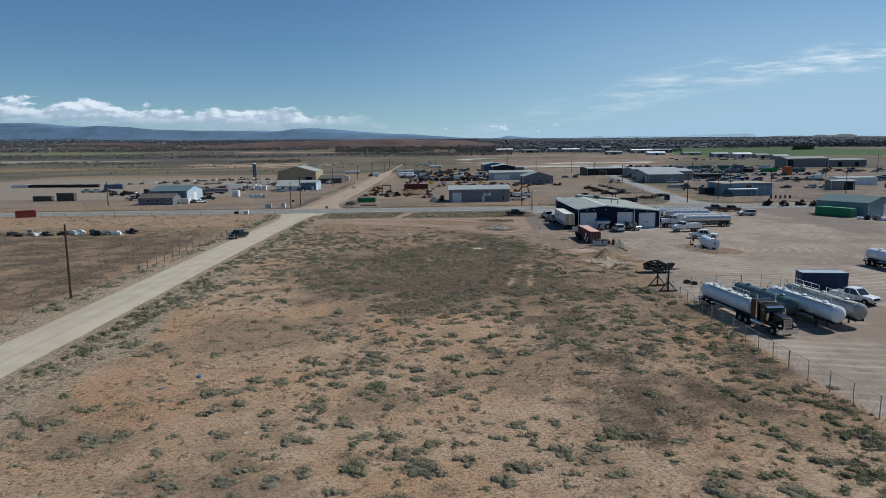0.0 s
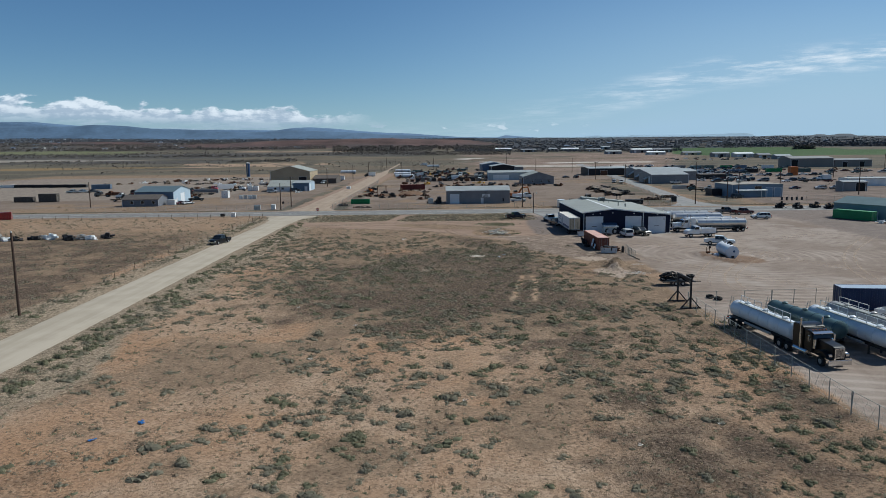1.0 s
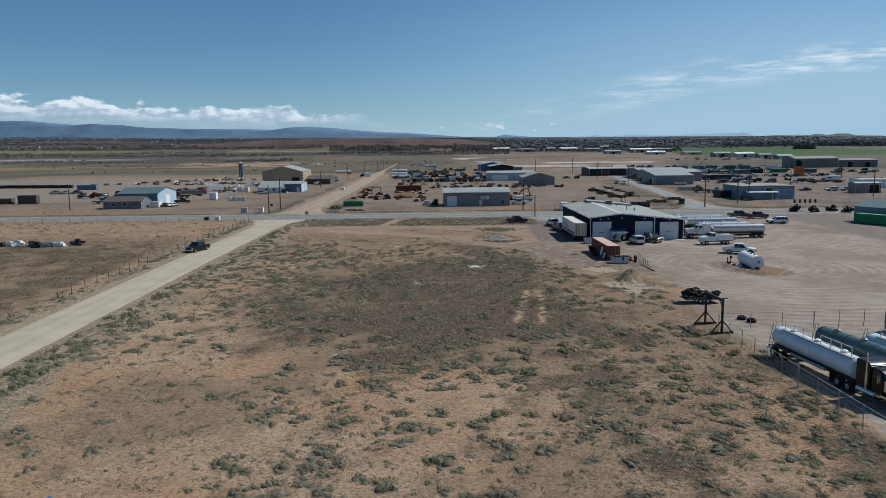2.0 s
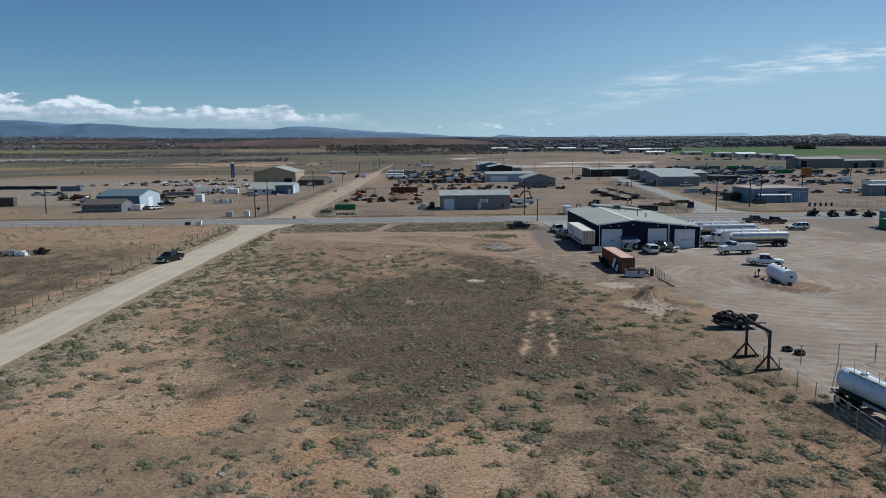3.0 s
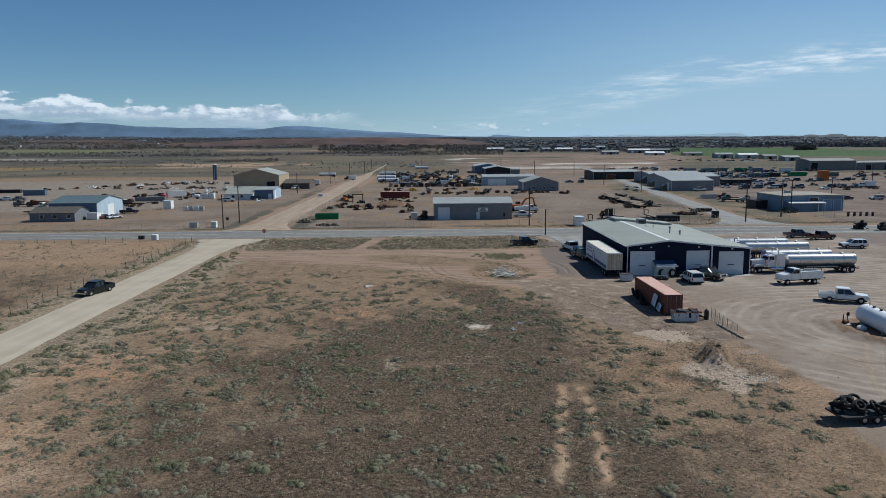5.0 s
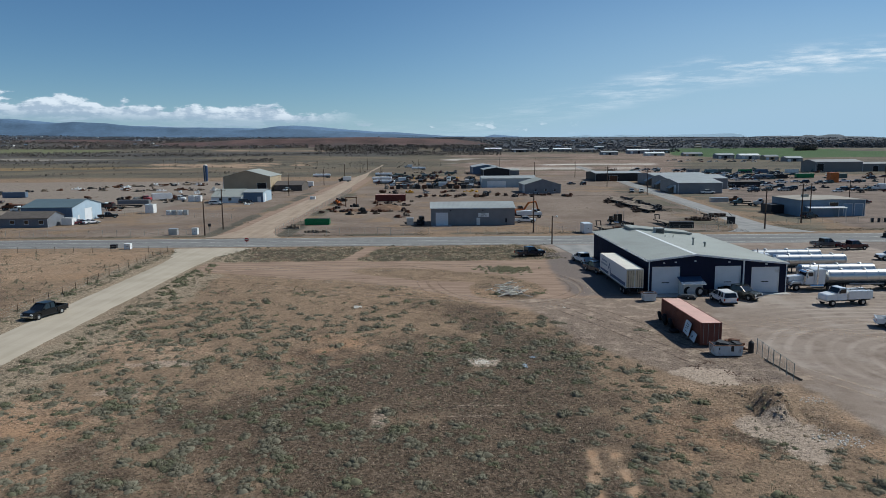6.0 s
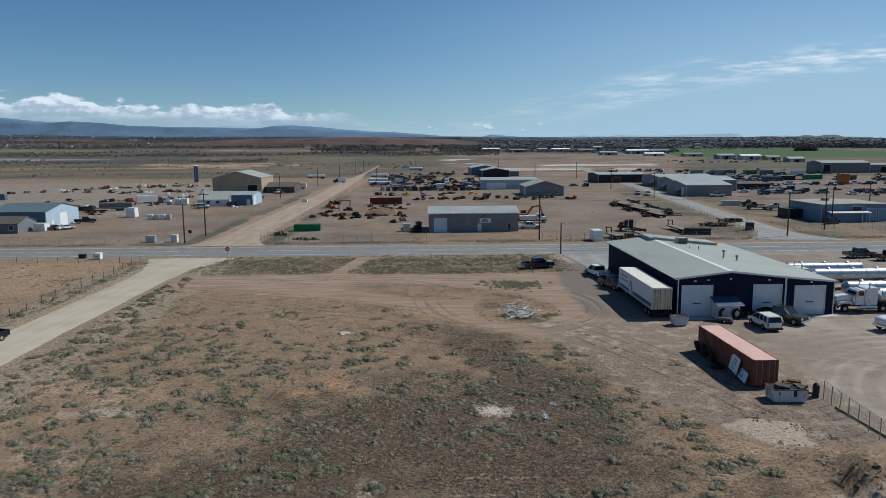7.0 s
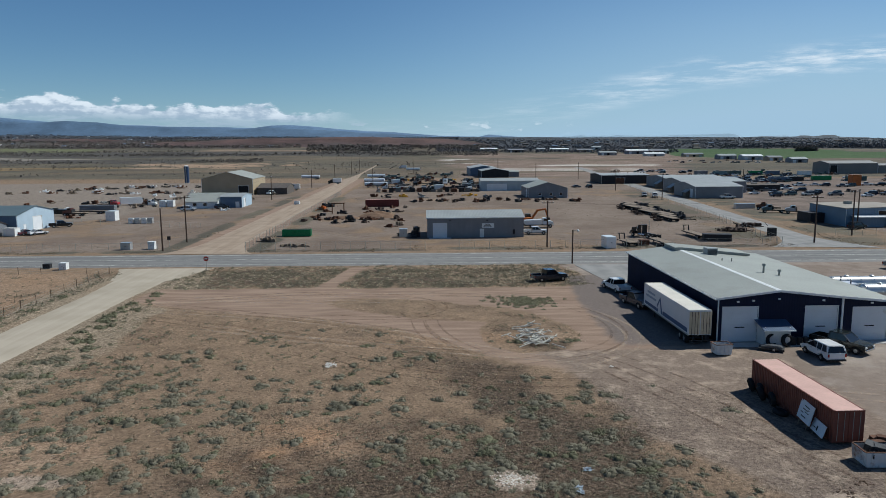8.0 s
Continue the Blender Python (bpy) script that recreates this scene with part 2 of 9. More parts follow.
    def mesh(self, name, smooth=35, bevel=0.0):
        me = bpy.data.meshes.new(name)
        me.from_pydata(self.v, [], self.f)
        bm = bmesh.new()
        bm.from_mesh(me)
        bmesh.ops.recalc_face_normals(bm, faces=bm.faces)
        if bevel:
            edges = [e for e in bm.edges if len(e.link_faces) == 2 and e.calc_face_angle(0) > 0.5]
            bmesh.ops.bevel(bm, geom=edges, offset=bevel, segments=2, affect="EDGES", clamp_overlap=True)
        bm.to_mesh(me)
        bm.free()
        me.shade_smooth()
        me.set_sharp_from_angle(angle=radians(smooth))
        return me


def part(name, shape, material, parent, label="", bevel=0.0, at=None):
    me = shape if isinstance(shape, bpy.types.Mesh) else shape.mesh(name, bevel=bevel)
    if not me.materials:
        me.materials.append(material)
    ob = new(name, me)
    ob.parent = parent
    if at is not None:
        ob.matrix_basis = at
    if label:
        tagged(ob, label)
    return ob


def thing(name, x, y, rz, label, category, group="", z=0.0, kind=""):
    ob = new(name)
    ob.empty_display_size = 0.3
    ob.matrix_basis = pose(x, y, z, 0, 0, rz)
    return tagged(ob, label, category, group, kind)


def single(name, shape, material, x, y, rz, label, category, group="", z=0.0, kind="", bevel=0.0):
    me = shape.mesh(name, bevel=bevel)
    me.materials.append(material)
    ob = new(name, me)
    ob.matrix_basis = pose(x, y, z, 0, 0, rz)
    return tagged(ob, label, category, group, kind)


TABLES = {}


def lattice(x, y, scale, seed):
    """Smooth value noise on numpy arrays, 0 to 1."""
    if seed not in TABLES:
        TABLES[seed] = np.random.RandomState(seed).rand(256, 256)
    tab = TABLES[seed]
    fx, fy = np.asarray(x) / scale + 31.7, np.asarray(y) / scale + 57.3
    ix, iy = np.floor(fx).astype(int), np.floor(fy).astype(int)
    u, w = fx - ix, fy - iy
    u, w = u * u * (3 - 2 * u), w * w * (3 - 2 * w)
    g = lambda a, b: tab[a % 256, b % 256]
    return (g(ix, iy) * (1 - u) + g(ix + 1, iy) * u) * (1 - w) + (g(ix, iy + 1) * (1 - u) + g(ix + 1, iy + 1) * u) * w


def fbm(x, y, scale, seed, octaves=4):
    t, a, s = 0, 0.5, 0
    for k in range(octaves):
        t = t + a * lattice(x, y, scale / 2 ** k, seed + k)
        s += a
        a *= 0.55
    return t / s


def step(a, b, v):
    t = np.clip((np.asarray(v, float) - a) / (b - a), 0, 1)
    return t * t * (3 - 2 * t)

# ---- the lie of the land ----
def road_near(x):
    return 226.2 - 0.022 * (x - 6)


def road_far(x):
    return 243.0 - 0.016 * (x - 6)


def cross_x(y):
    """The middle of the side street that leaves the highway to the north-east."""
    return 88 + (y - 245) * 0.118


def cover(x, y):
    """How much of each kind of ground lies at x, y (arrays), 0 to 1."""
    x, y = np.asarray(x, float), np.asarray(y, float)
    n1, n2, n3 = fbm(x, y, 26, 11), fbm(x, y, 7, 21), fbm(x, y, 2.4, 31)
    wob = (n1 - 0.5) * 9 + (n2 - 0.5) * 5
    w = {}
    fence = 33.5 + 0 * y
    near = (y < 226)
    yard = step(-1.5, 2.0, x - fence + wob * 0.25) * step(118, 110, y + wob)
    yard = np.maximum(yard, step(-2, 3, x - (38 - 0.10 * (y - 110)) + wob * 0.5) * step(108, 114, y))
    yard = np.maximum(yard, step(-2, 3, x - 30 + wob * 0.3) * step(162, 168, y + wob * 0.3))
    yard = yard * step(228, 225, y)
    lot = step(243, 246, y) * step(-34, -31, x + wob * 0.2) * step(330 + 0.6 * x, 300 + 0.6 * x, y * 0.62) * step(4, 0, x - cross_x(y) + 6)
    lot = np.maximum(lot, step(245, 249, y) * step(-50, -54, x) * step(530, 500, y + wob * 2 + 0.10 * x) * step(-330, -290, x))
    lot = np.maximum(lot, step(243, 250, y) * step(6, 12, x - cross_x(y)) * step(560, 500, y + wob * 2))
    w["yard"] = yard
    w["lot"] = lot * (0.35 + 0.65 * step(0.36, 0.52, n1 * 0.65 + n2 * 0.35))
    w["grey_lot"] = step(-84, -104, x + wob) * step(300, 318, y + wob * 2) * lot * 0.9
    w["dark_lot"] = step(14, 30, x - cross_x(y) + wob) * lot * 0.9
    low = np.interp(x, [-38, -1, 10, 18, 30], [197, 183, 171, 164, 160])
    band = step(-3, 2, y - low + wob * 0.5) * step(208, 205.5, y + wob * 0.25) * step(-41, -38, x) * step(34, 30, x)
    inner = step(1.0, 0.55, ((x - 3) / 17) ** 2 + ((y - 193 + 0.35 * x) / 6.5) ** 2 + (n2 - 0.5) * 0.5) * 0.75
    pile = step(1.0, 0.7, ((x - 14.5) / 6.5) ** 2 + ((y - 179) / 9) ** 2 + (n2 - 0.5) * 0.6)
    gap = step(2.2, 0.8, np.abs(x + 12 - (y - 213) * 0.2)) * step(204, 207, y) * near
    w["track"] = np.clip(band * (1 - inner) * (1 - pile) + gap, 0, 1)
    edge = np.abs(x + 44.6)
    w["verge"] = np.where(x > -44.6, step(13.5, 8.0, edge + wob * 1.1), step(11.5, 6.5, edge + wob * 0.8)) * step(226, 218, y) * (1 - w["track"]) * (0.55 + 0.45 * step(0.35, 0.55, n2))
    w["track"] = np.maximum(w["track"], step(3, 0, np.abs(y - (road_near(x) - 0.5)) - 1.2 + wob * 0.1) * 0.35)
    w["track"] = np.maximum(w["track"], step(3, 0, np.abs(y - (road_far(x) + 0.5)) - 1.0 + wob * 0.1) * 0.35)
    w["track"] = np.maximum(w["track"], step(2, 0, np.abs(x + 43) - 7.5) * step(243, 246, y) * step(590, 540, y))
    # two bared wheel ruts in the field
    rut = np.maximum(step(0.8, 0.2, np.abs(x - 12.5 - 0.20 * (y - 113) - 1.1 * (n3 - 0.5))), step(0.8, 0.2, np.abs(x - 14.9 - 0.115 * (y - 113) - 1.1 * (n3 - 0.5))))
    rut = rut * step(102, 104, y) * step(123.5, 121, y) * step(0.26, 0.42, n3) * 0.8
    # sandy bare ground nearest, dark and grey cover over the middle of the field
    dark = step(-10, 8, x - np.interp(y, [84, 94, 124, 136, 165], [-4, -19, -25, -22, -25]) + wob * 0.7) * (0.72 + 0.28 * step(-14, -4, x + wob)) * step(76, 104, y + wob * 0.9) * step(13, -13, y - np.interp(x, [-25, -10, 0, 12, 20, 30], [134, 140, 152, 162, 156, 138]) + wob * 0.9) * (1 - 0.7 * step(15, 23, x + wob * 0.6))
    dark = np.maximum(dark, 0.6 * step(0.50, 0.62, n1 * 0.6 + n2 * 0.4) * step(150, 156, y) * step(27, 20, x) * step(-34, -28, x) * step(178, 168, y))
    dark = np.maximum(dark, step(-52, -58, x) * step(192, 178, y + wob * 1.2) * step(40, 60, y + wob) * 0.6)
    dark = np.maximum(dark, step(2, 14, x + wob) * step(34.5, 33, x) * 0.42 * step(36, 54, y + wob * 1.5) * step(150, 130, y))
    dark = np.maximum(dark, step(206, 209, y + wob * 0.2) * step(226, 224, y) * step(-38, -36, x) * step(29, 26, x) * 0.62)
    open_ = step(-53, -56, x) * step(184, 194, y + wob) * step(228, 222, y) * 0.5
    w["sand"] = np.clip((1 - dark) * step(0.30, 0.62, n1 * 0.5 + n2 * 0.5 + 0.10 * step(110, 70, y)) * step(186, 178, y) * (1 - 0.55 * step(148, 160, y)) + rut + open_, 0, 1) * near
    w["dark"] = np.clip(dark * 0.80 + (n2 - 0.5) * 1.1 + (n3 - 0.5) * 1.0 + 0.02, 0, 0.92) * near * (1 - w["track"])
    w["pale"] = step(0.58, 0.74, fbm(x, y, 11, 77)) * 0.32 * near + step(1, 0.4, ((x - 7.9) / 1.9) ** 2 + ((y - 143.3) / 1.6) ** 2 + (n3 - 0.5) * 1.2)
    w["pale"] = np.maximum(w["pale"], step(1, 0.6, ((x - 29.3) / 4.2) ** 2 + ((y - 124) / 4.5) ** 2 + (n2 - 0.5) * 2.2 + (n3 - 0.5)) * 0.85)
    w["pale"] = np.maximum(w["pale"], step(1, 0.5, ((x - 29.3) / 3.4) ** 2 + ((y - 138.5) / 3.6) ** 2 + (n2 - 0.5) * 2.4 + (n3 - 0.5) * 1.4) * 0.85)
    # washed streaks of pale dirt across the dark ground
    for cx_, cy_, ax, ay, k in ((-24, 144.2, 6.0, 1.3, 0.65), (6.5, 131.2, 5.5, 0.55, 0.6), (6.0, 128.6, 4.5, 0.5, 0.55), (-1.6, 128.5, 1.2, 2.6, 0.6), (-25.5, 135.5, 4.0, 1.6, 0.55)):
        w["pale"] = np.maximum(w["pale"], step(1, 0.3, ((x - cx_) / ax) ** 2 + ((y - cy_ + (n2 - 0.5) * 3) / ay) ** 2 + (n3 - 0.5) * 1.6) * k)
    w["pale"] = w["pale"] * (1 - rut)
    ring = np.hypot((x - 54.8) / 1.0, (y - 137.6) / 1.25)
    w["soil"] = step(6.6, 4.6, ring + (n3 - 0.5) * 3) * step(60.5, 57, x + 0.4 * (y - 137) + (n2 - 0.5) * 4) * 0.85
    w["dark"] = np.maximum(w["dark"], np.clip(inner * 0.62 + (n2 - 0.5) * 0.9 + (n3 - 0.5) * 0.9, 0, 0.7) * inner)
    w["dark"] = w["dark"] * (1 - rut)
    w["asphalt_dust"] = step(22, 26, x + wob * 0.3 - 0.05 * (y - 190)) * step(170, 178, y + wob * 0.4) * step(36, 34, x) * step(217, 213, y + wob * 0.3) * 0.8
    w["asphalt_dust"] = np.maximum(w["asphalt_dust"], 0.58 * step(-3, 3, x - np.interp(y, [150, 172, 195, 225], [92, 94, 96, 92]) + wob * 0.4) * step(4, -3, x - np.interp(y, [150, 178, 201, 225], [100, 114, 112, 122]) + wob * 0.3) * step(148, 158, y + wob) * step(229, 226, y))
    w["bare"] = step(-3, 4, x - np.interp(y, [134, 150, 172], [27, 19, 14]) + wob * 0.6) * step(41, 37, x) * step(131, 139, y + wob * 0.4) * step(176, 170, y + wob * 0.4)
    w["wild"] = np.clip((1 - w["track"] * 1.2) * (1 - w["yard"] * 1.2) * (1 - 0.75 * w["lot"]) * (1 - rut) * (1 - 0.25 * w["bare"]), 0, 1) * (0.55 + 0.45 * np.clip(w["dark"] * 1.4, 0, 1))
    # far country, in bands across the plain
    s = x / np.maximum(y, 1)
    f1, f2, f3 = fbm(x, y, 420, 91), fbm(x * 0.35, y, 110, 97), fbm(x * 0.4, y, 42, 103)
    yy = y * (1 + (f2 - 0.5) * 0.13 + (f3 - 0.5) * 0.07)
    ss = s + (f2 - 0.5) * 0.07

    def zone(y0, y1, s0, s1, g=0.02, e=0.02):
        return step(y0 * (1 - g), y0 * (1 + g), yy) * step(y1 * (1 + g), y1 * (1 - g), yy) * step(s0 - e, s0 + e, ss) * step(s1 + e, s1 - e, ss)

    w["plain"] = step(540, 600, y + wob * 3 + 0.08 * x) * (0.6 + 0.4 * step(0.35, 0.65, f2))
    w["plain"] = np.maximum(w["plain"], step(-300, -340, x) * step(246, 250, y))
    sx_ = x - cross_x(y)
    strip = np.maximum(step(20, 14, -sx_ + wob) * step(-5, -7, sx_), step(24, 16, sx_ + wob) * step(5, 7, sx_)) * step(440, 400, y)
    strip = np.maximum(strip, step(251, 248.5, y + wob * 0.25) * step(-300, -280, x) * step(300, 280, x))
    strip = np.maximum(strip, step(13.5, 11, np.abs(x + 43) + wob * 0.4) * step(430, 400, y))
    w["plain"] = np.maximum(w["plain"], strip * (0.35 + 0.65 * step(0.40, 0.55, n2)) * step(244.5, 246.5, y) * step(6.2, 8.5, np.abs(x + 43)))
    w["pink"] = zone(560, 1330, 0.04, 0.33, 0.05, 0.03) * (0.25 + 0.75 * step(0.40, 0.58, f1 * 0.5 + f3 * 0.5))
    w["gold"] = zone(800, 895, -2, -0.36, 0.02, 0.05) * (0.5 + 0.5 * step(0.4, 0.6, f3))
    w["salt"] = 0.5 * zone(1085, 1165, -2, -0.40, 0.012, 0.04)
    w["salt"] = np.maximum(w["salt"], zone(920, 1060, 0.015, 0.09, 0.02, 0.02) * step(0.42, 0.56, f3))
    w["salt"] = np.maximum(w["salt"], zone(655, 740, 0.085, 0.20, 0.02, 0.015) * step(0.36, 0.5, f3))
    w["salt"] = np.maximum(w["salt"], zone(795, 865, 0.15, 0.30, 0.015, 0.02) * step(0.38, 0.52, f3))
    w["salt"] = np.maximum(w["salt"], zone(615, 720, 0.225, 0.265, 0.02, 0.015) * step(0.36, 0.5, f3))
    w["floor"] = np.maximum(0.9 * zone(1165, 1390, -2, -0.02), 0.7 * zone(975, 1085, -2, -0.28, 0.015))
    w["floor"] = np.maximum(w["floor"], 0.8 * zone(1660, 2500, -2, -0.2, 0.03))
    w["clay"] = step(0.46, 0.56, fbm(x, y, 30, 98)) * zone(800, 1010, -0.36, -0.14, 0.03, 0.03)
    w["clay"] = np.maximum(w["clay"], 0.6 * zone(1420, 1530, -0.30, -0.12, 0.015, 0.02))
    w["green"] = step(0.322, 0.332, s) * step(-20, 20, y - np.interp(s, [0.32, 0.40, 0.48], [1150, 1015, 1000])) * step(40, -40, yy - np.interp(s, [0.33, 0.42, 0.53, 0.62], [1560, 1550, 1450, 1280])) * (1 - 0.35 * step(0.51, 0.525, s))
    w["olive"] = zone(1390, 1660, -2, -0.43, 0.02, 0.04)
    w["red"] = zone(1650, 3300, -0.50, 0.05, 0.05, 0.03) * (0.3 + 0.7 * step(0.40, 0.55, f2))
    # far bench: where the ground takes its haze-tinted colour
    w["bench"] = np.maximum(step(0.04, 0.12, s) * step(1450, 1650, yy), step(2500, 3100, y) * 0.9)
    return w


def gz(x, y):
    """Height of the ground."""
    x, y = np.asarray(x, float), np.asarray(y, float)
    rise = np.maximum(0, np.abs(y) - 900) / 3900 * np.interp(x / np.maximum(np.abs(y), 1), [-0.57, -0.42, -0.27, -0.11, 0.03, 0.2, 0.36, 0.52, 0.65], [110, 97, 90, 82, 74, 66, 62, 55, 46])
    wild = step(36, 30, x) * step(-36, -30, x) + step(-50, -56, x)
    z = rise + (fbm(x, y, 9, 5) - 0.5) * 0.35 * wild * step(224, 205, y) * (y < 226)
    z = z + 0.22 * step(3.0, 0.4, np.abs(np.abs(x + 44.6) - 6.2)) * (y < 215) * (fbm(x, y, 5, 8) + 0.1)
    z = z + step(900, 1500, y) * (fbm(x, y, 700, 44) - 0.5) * 8
    mound = 1.4 * step(1, 0, ((x - 31.2 - 0.22 * (y - 129.4)) / 1.7) ** 2 + ((y - 129.4) / 4.0) ** 2) + 0.45 * step(1, 0, ((x - 30.0) / 2.5) ** 2 + ((y - 133) / 2) ** 2) + 0.5 * step(1, 0, (np.hypot((x - 54.3) / 1.0, (y - 138.5) / 1.5) - 4.2) ** 2 / 1.6) * step(58, 50, x + 0.3 * (y - 138))
    heap = 0.6 * step(1, 0, ((x + 12.5) / 6.5) ** 2 + ((y - 316) / 5.0) ** 2)
    return z + (mound + heap) * (0.7 + 0.6 * fbm(x, y, 1.2, 55))


def graded(lo, hi, stp, far_lo, far_hi, grow, grow_back):
    a = list(np.arange(lo, hi + 0.01, stp))
    d, p = stp, hi
    while p < far_hi:
        d *= grow
        p += d
        a.append(min(p, far_hi))
    d, p = stp, lo
    while p > far_lo:
        d *= grow_back
        p -= d
        a.insert(0, max(p, far_lo))
    return np.array(a)


def ground_material():
    m, n, l, p = principled("ground_soil")
    co = n.new("ShaderNodeTexCoord")

    def noise_at(scale, detail=6, rough=0.6):
        t = n.new("ShaderNodeTexNoise")
        t.inputs["Scale"].default_value = scale
        t.inputs["Detail"].default_value = detail
        t.inputs["Roughness"].default_value = rough
        l.new(co.outputs["Object"], t.inputs["Vector"])
        return t.outputs["Fac"]

    fine, mid, wide, stones = noise_at(2.6, 10, 0.75), noise_at(0.5), noise_at(0.045), noise_at(6.0, 4, 0.7)

    def soft(attr, lo, hi, jitter, src):
        a = n.new("ShaderNodeAttribute")
        a.attribute_name = attr
        s = n.new("ShaderNodeMath")
        s.operation = "MULTIPLY_ADD"
        l.new(src, s.inputs[0])
        s.inputs[1].default_value = jitter
        l.new(a.outputs["Fac"], s.inputs[2])
        r = n.new("ShaderNodeMapRange")
        r.interpolation_type = "SMOOTHSTEP"
        r.inputs["From Min"].default_value = lo + jitter * 0.5
        r.inputs["From Max"].default_value = hi + jitter * 0.5
        l.new(s.outputs[0], r.inputs["Value"])
        return r.outputs[0]

    def mix(f, a, b):
        x = n.new("ShaderNodeMix")
        x.data_type = "RGBA"
        if isinstance(f, float):
            x.inputs["Factor"].default_value = f
        else:
            l.new(f, x.inputs["Factor"])
        for k, s in (("A", a), ("B", b)):
            if isinstance(s, tuple):
                x.inputs[k].default_value = (*s, 1)
            else:
                l.new(s, x.inputs[k])
        return x.outputs["Result"]

    def band(src, lo, hi):
        r = n.new("ShaderNodeMapRange")
        r.inputs["From Min"].default_value = lo
        r.inputs["From Max"].default_value = hi
        l.new(src, r.inputs["Value"])
        return r.outputs[0]

    base = mix(band(mid, 0.35, 0.65), (0.20, 0.138, 0.092), (0.30, 0.208, 0.138))
    sand = mix(band(mid, 0.35, 0.7), (0.325, 0.218, 0.142), (0.445, 0.318, 0.22))
    sand = mix(band(wide, 0.45, 0.62), sand, (0.36, 0.218, 0.13))
    dark = mix(band(fine, 0.35, 0.68), (0.072, 0.051, 0.037), (0.185, 0.131, 0.091))
    dark = mix(band(noise_at(1.1, 8, 0.8), 0.53, 0.64), dark, (0.245, 0.185, 0.135))
    dark = mix(band(noise_at(0.7, 7, 0.75), 0.56, 0.68), dark, (0.05, 0.038, 0.03))
    yard = mix(band(wide, 0.35, 0.65), (0.213, 0.163, 0.13), (0.298, 0.243, 0.203))
    yard = mix(band(mid, 0.48, 0.7), yard, (0.185, 0.14, 0.113))
    yard = mix(band(noise_at(0.11, 7, 0.65), 0.52, 0.66), yard, (0.325, 0.272, 0.232))
    turn = n.new("ShaderNodeTexWave")
    turn.wave_type, turn.rings_direction = "RINGS", "Z"
    turn.inputs["Scale"].default_value = 0.16
    turn.inputs["Distortion"].default_value = 5.0
    turn.inputs["Detail"].default_value = 5.0
    turn.inputs["Detail Scale"].default_value = 0.12
    turn.inputs["Detail Roughness"].default_value = 0.62
    mv = n.new("ShaderNodeMapping")
    mv.inputs["Location"].default_value = (-56, -139, 0)
    l.new(co.outputs["Object"], mv.inputs["Vector"])
    l.new(mv.outputs[0], turn.inputs["Vector"])
    worn = mix(band(wide, 0.42, 0.58), (0.215, 0.165, 0.13), (0.52, 0.44, 0.375))
    fade = n.new("ShaderNodeMath")
    fade.operation = "MULTIPLY"
    fade.inputs[1].default_value = 0.30
    l.new(band(turn.outputs["Fac"], 0.55, 0.95), fade.inputs[0])
    yard = mix(fade.outputs[0], yard, worn)
    lanes = n.new("ShaderNodeTexNoise")
    lanes.inputs["Scale"].default_value = 0.9
    lanes.inputs["Detail"].default_value = 5
    lm = n.new("ShaderNodeMapping")
    lm.inputs["Scale"].default_value = (0.14, 0.9, 1.0)
    lm.inputs["Rotation"].default_value = (0, 0, 0.28)
    l.new(co.outputs["Object"], lm.inputs["Vector"])
    l.new(lm.outputs[0], lanes.inputs["Vector"])
    track = mix(band(lanes.outputs["Fac"], 0.38, 0.64), (0.228, 0.155, 0.114), (0.318, 0.226, 0.167))
    c = mix(soft("sand", 0.25, 0.75, 0.9, fine), base, sand)
    c = mix(soft("dark", 0.25, 0.75, 0.9, fine), c, dark)
    lot = mix(band(wide, 0.38, 0.62), (0.165, 0.124, 0.098), (0.238, 0.186, 0.149))
    lot = mix(band(mid, 0.48, 0.7), lot, (0.17, 0.122, 0.09))
    c = mix(soft("verge", 0.3, 0.7, 0.8, fine), c, mix(band(fine, 0.34, 0.66), (0.195, 0.15, 0.107), (0.385, 0.302, 0.212)))
    c = mix(soft("lot", 0.3, 0.7, 0.7, mid), c, lot)
    c = mix(soft("grey_lot", 0.3, 0.7, 0.7, mid), c, mix(band(mid, 0.4, 0.65), (0.27, 0.222, 0.18), (0.185, 0.15, 0.125)))
    c = mix(soft("dark_lot", 0.3, 0.7, 0.7, mid), c, mix(band(noise_at(0.09, 7, 0.7), 0.38, 0.62), (0.125, 0.098, 0.082), (0.235, 0.178, 0.145)))
    c = mix(soft("yard", 0.3, 0.7, 0.6, mid), c, yard)
    c = mix(soft("soil", 0.3, 0.7, 0.8, fine), c, mix(band(fine, 0.35, 0.65), (0.125, 0.08, 0.055), (0.25, 0.168, 0.118)))
    c = mix(soft("track", 0.3, 0.7, 0.5, mid), c, track)
    c = mix(soft("bare", 0.3, 0.7, 0.6, mid), c, mix(band(mid, 0.5, 0.68), mix(band(fine, 0.4, 0.65), (0.175, 0.13, 0.102), (0.25, 0.19, 0.148)), (0.36, 0.28, 0.215)))
    c = mix(soft("pale", 0.35, 0.75, 0.9, fine), c, (0.40, 0.312, 0.242))
    c = mix(soft("asphalt_dust", 0.3, 0.7, 0.5, mid), c, mix(band(fine, 0.4, 0.65), (0.145, 0.118, 0.105), (0.20, 0.162, 0.142)))
    far = noise_at(0.012, 6, 0.65)
    plain = mix(band(far, 0.38, 0.62), (0.088, 0.079, 0.062), (0.158, 0.134, 0.098))
    c = mix(soft("plain", 0.2, 0.8, 0.6, mid), c, plain)
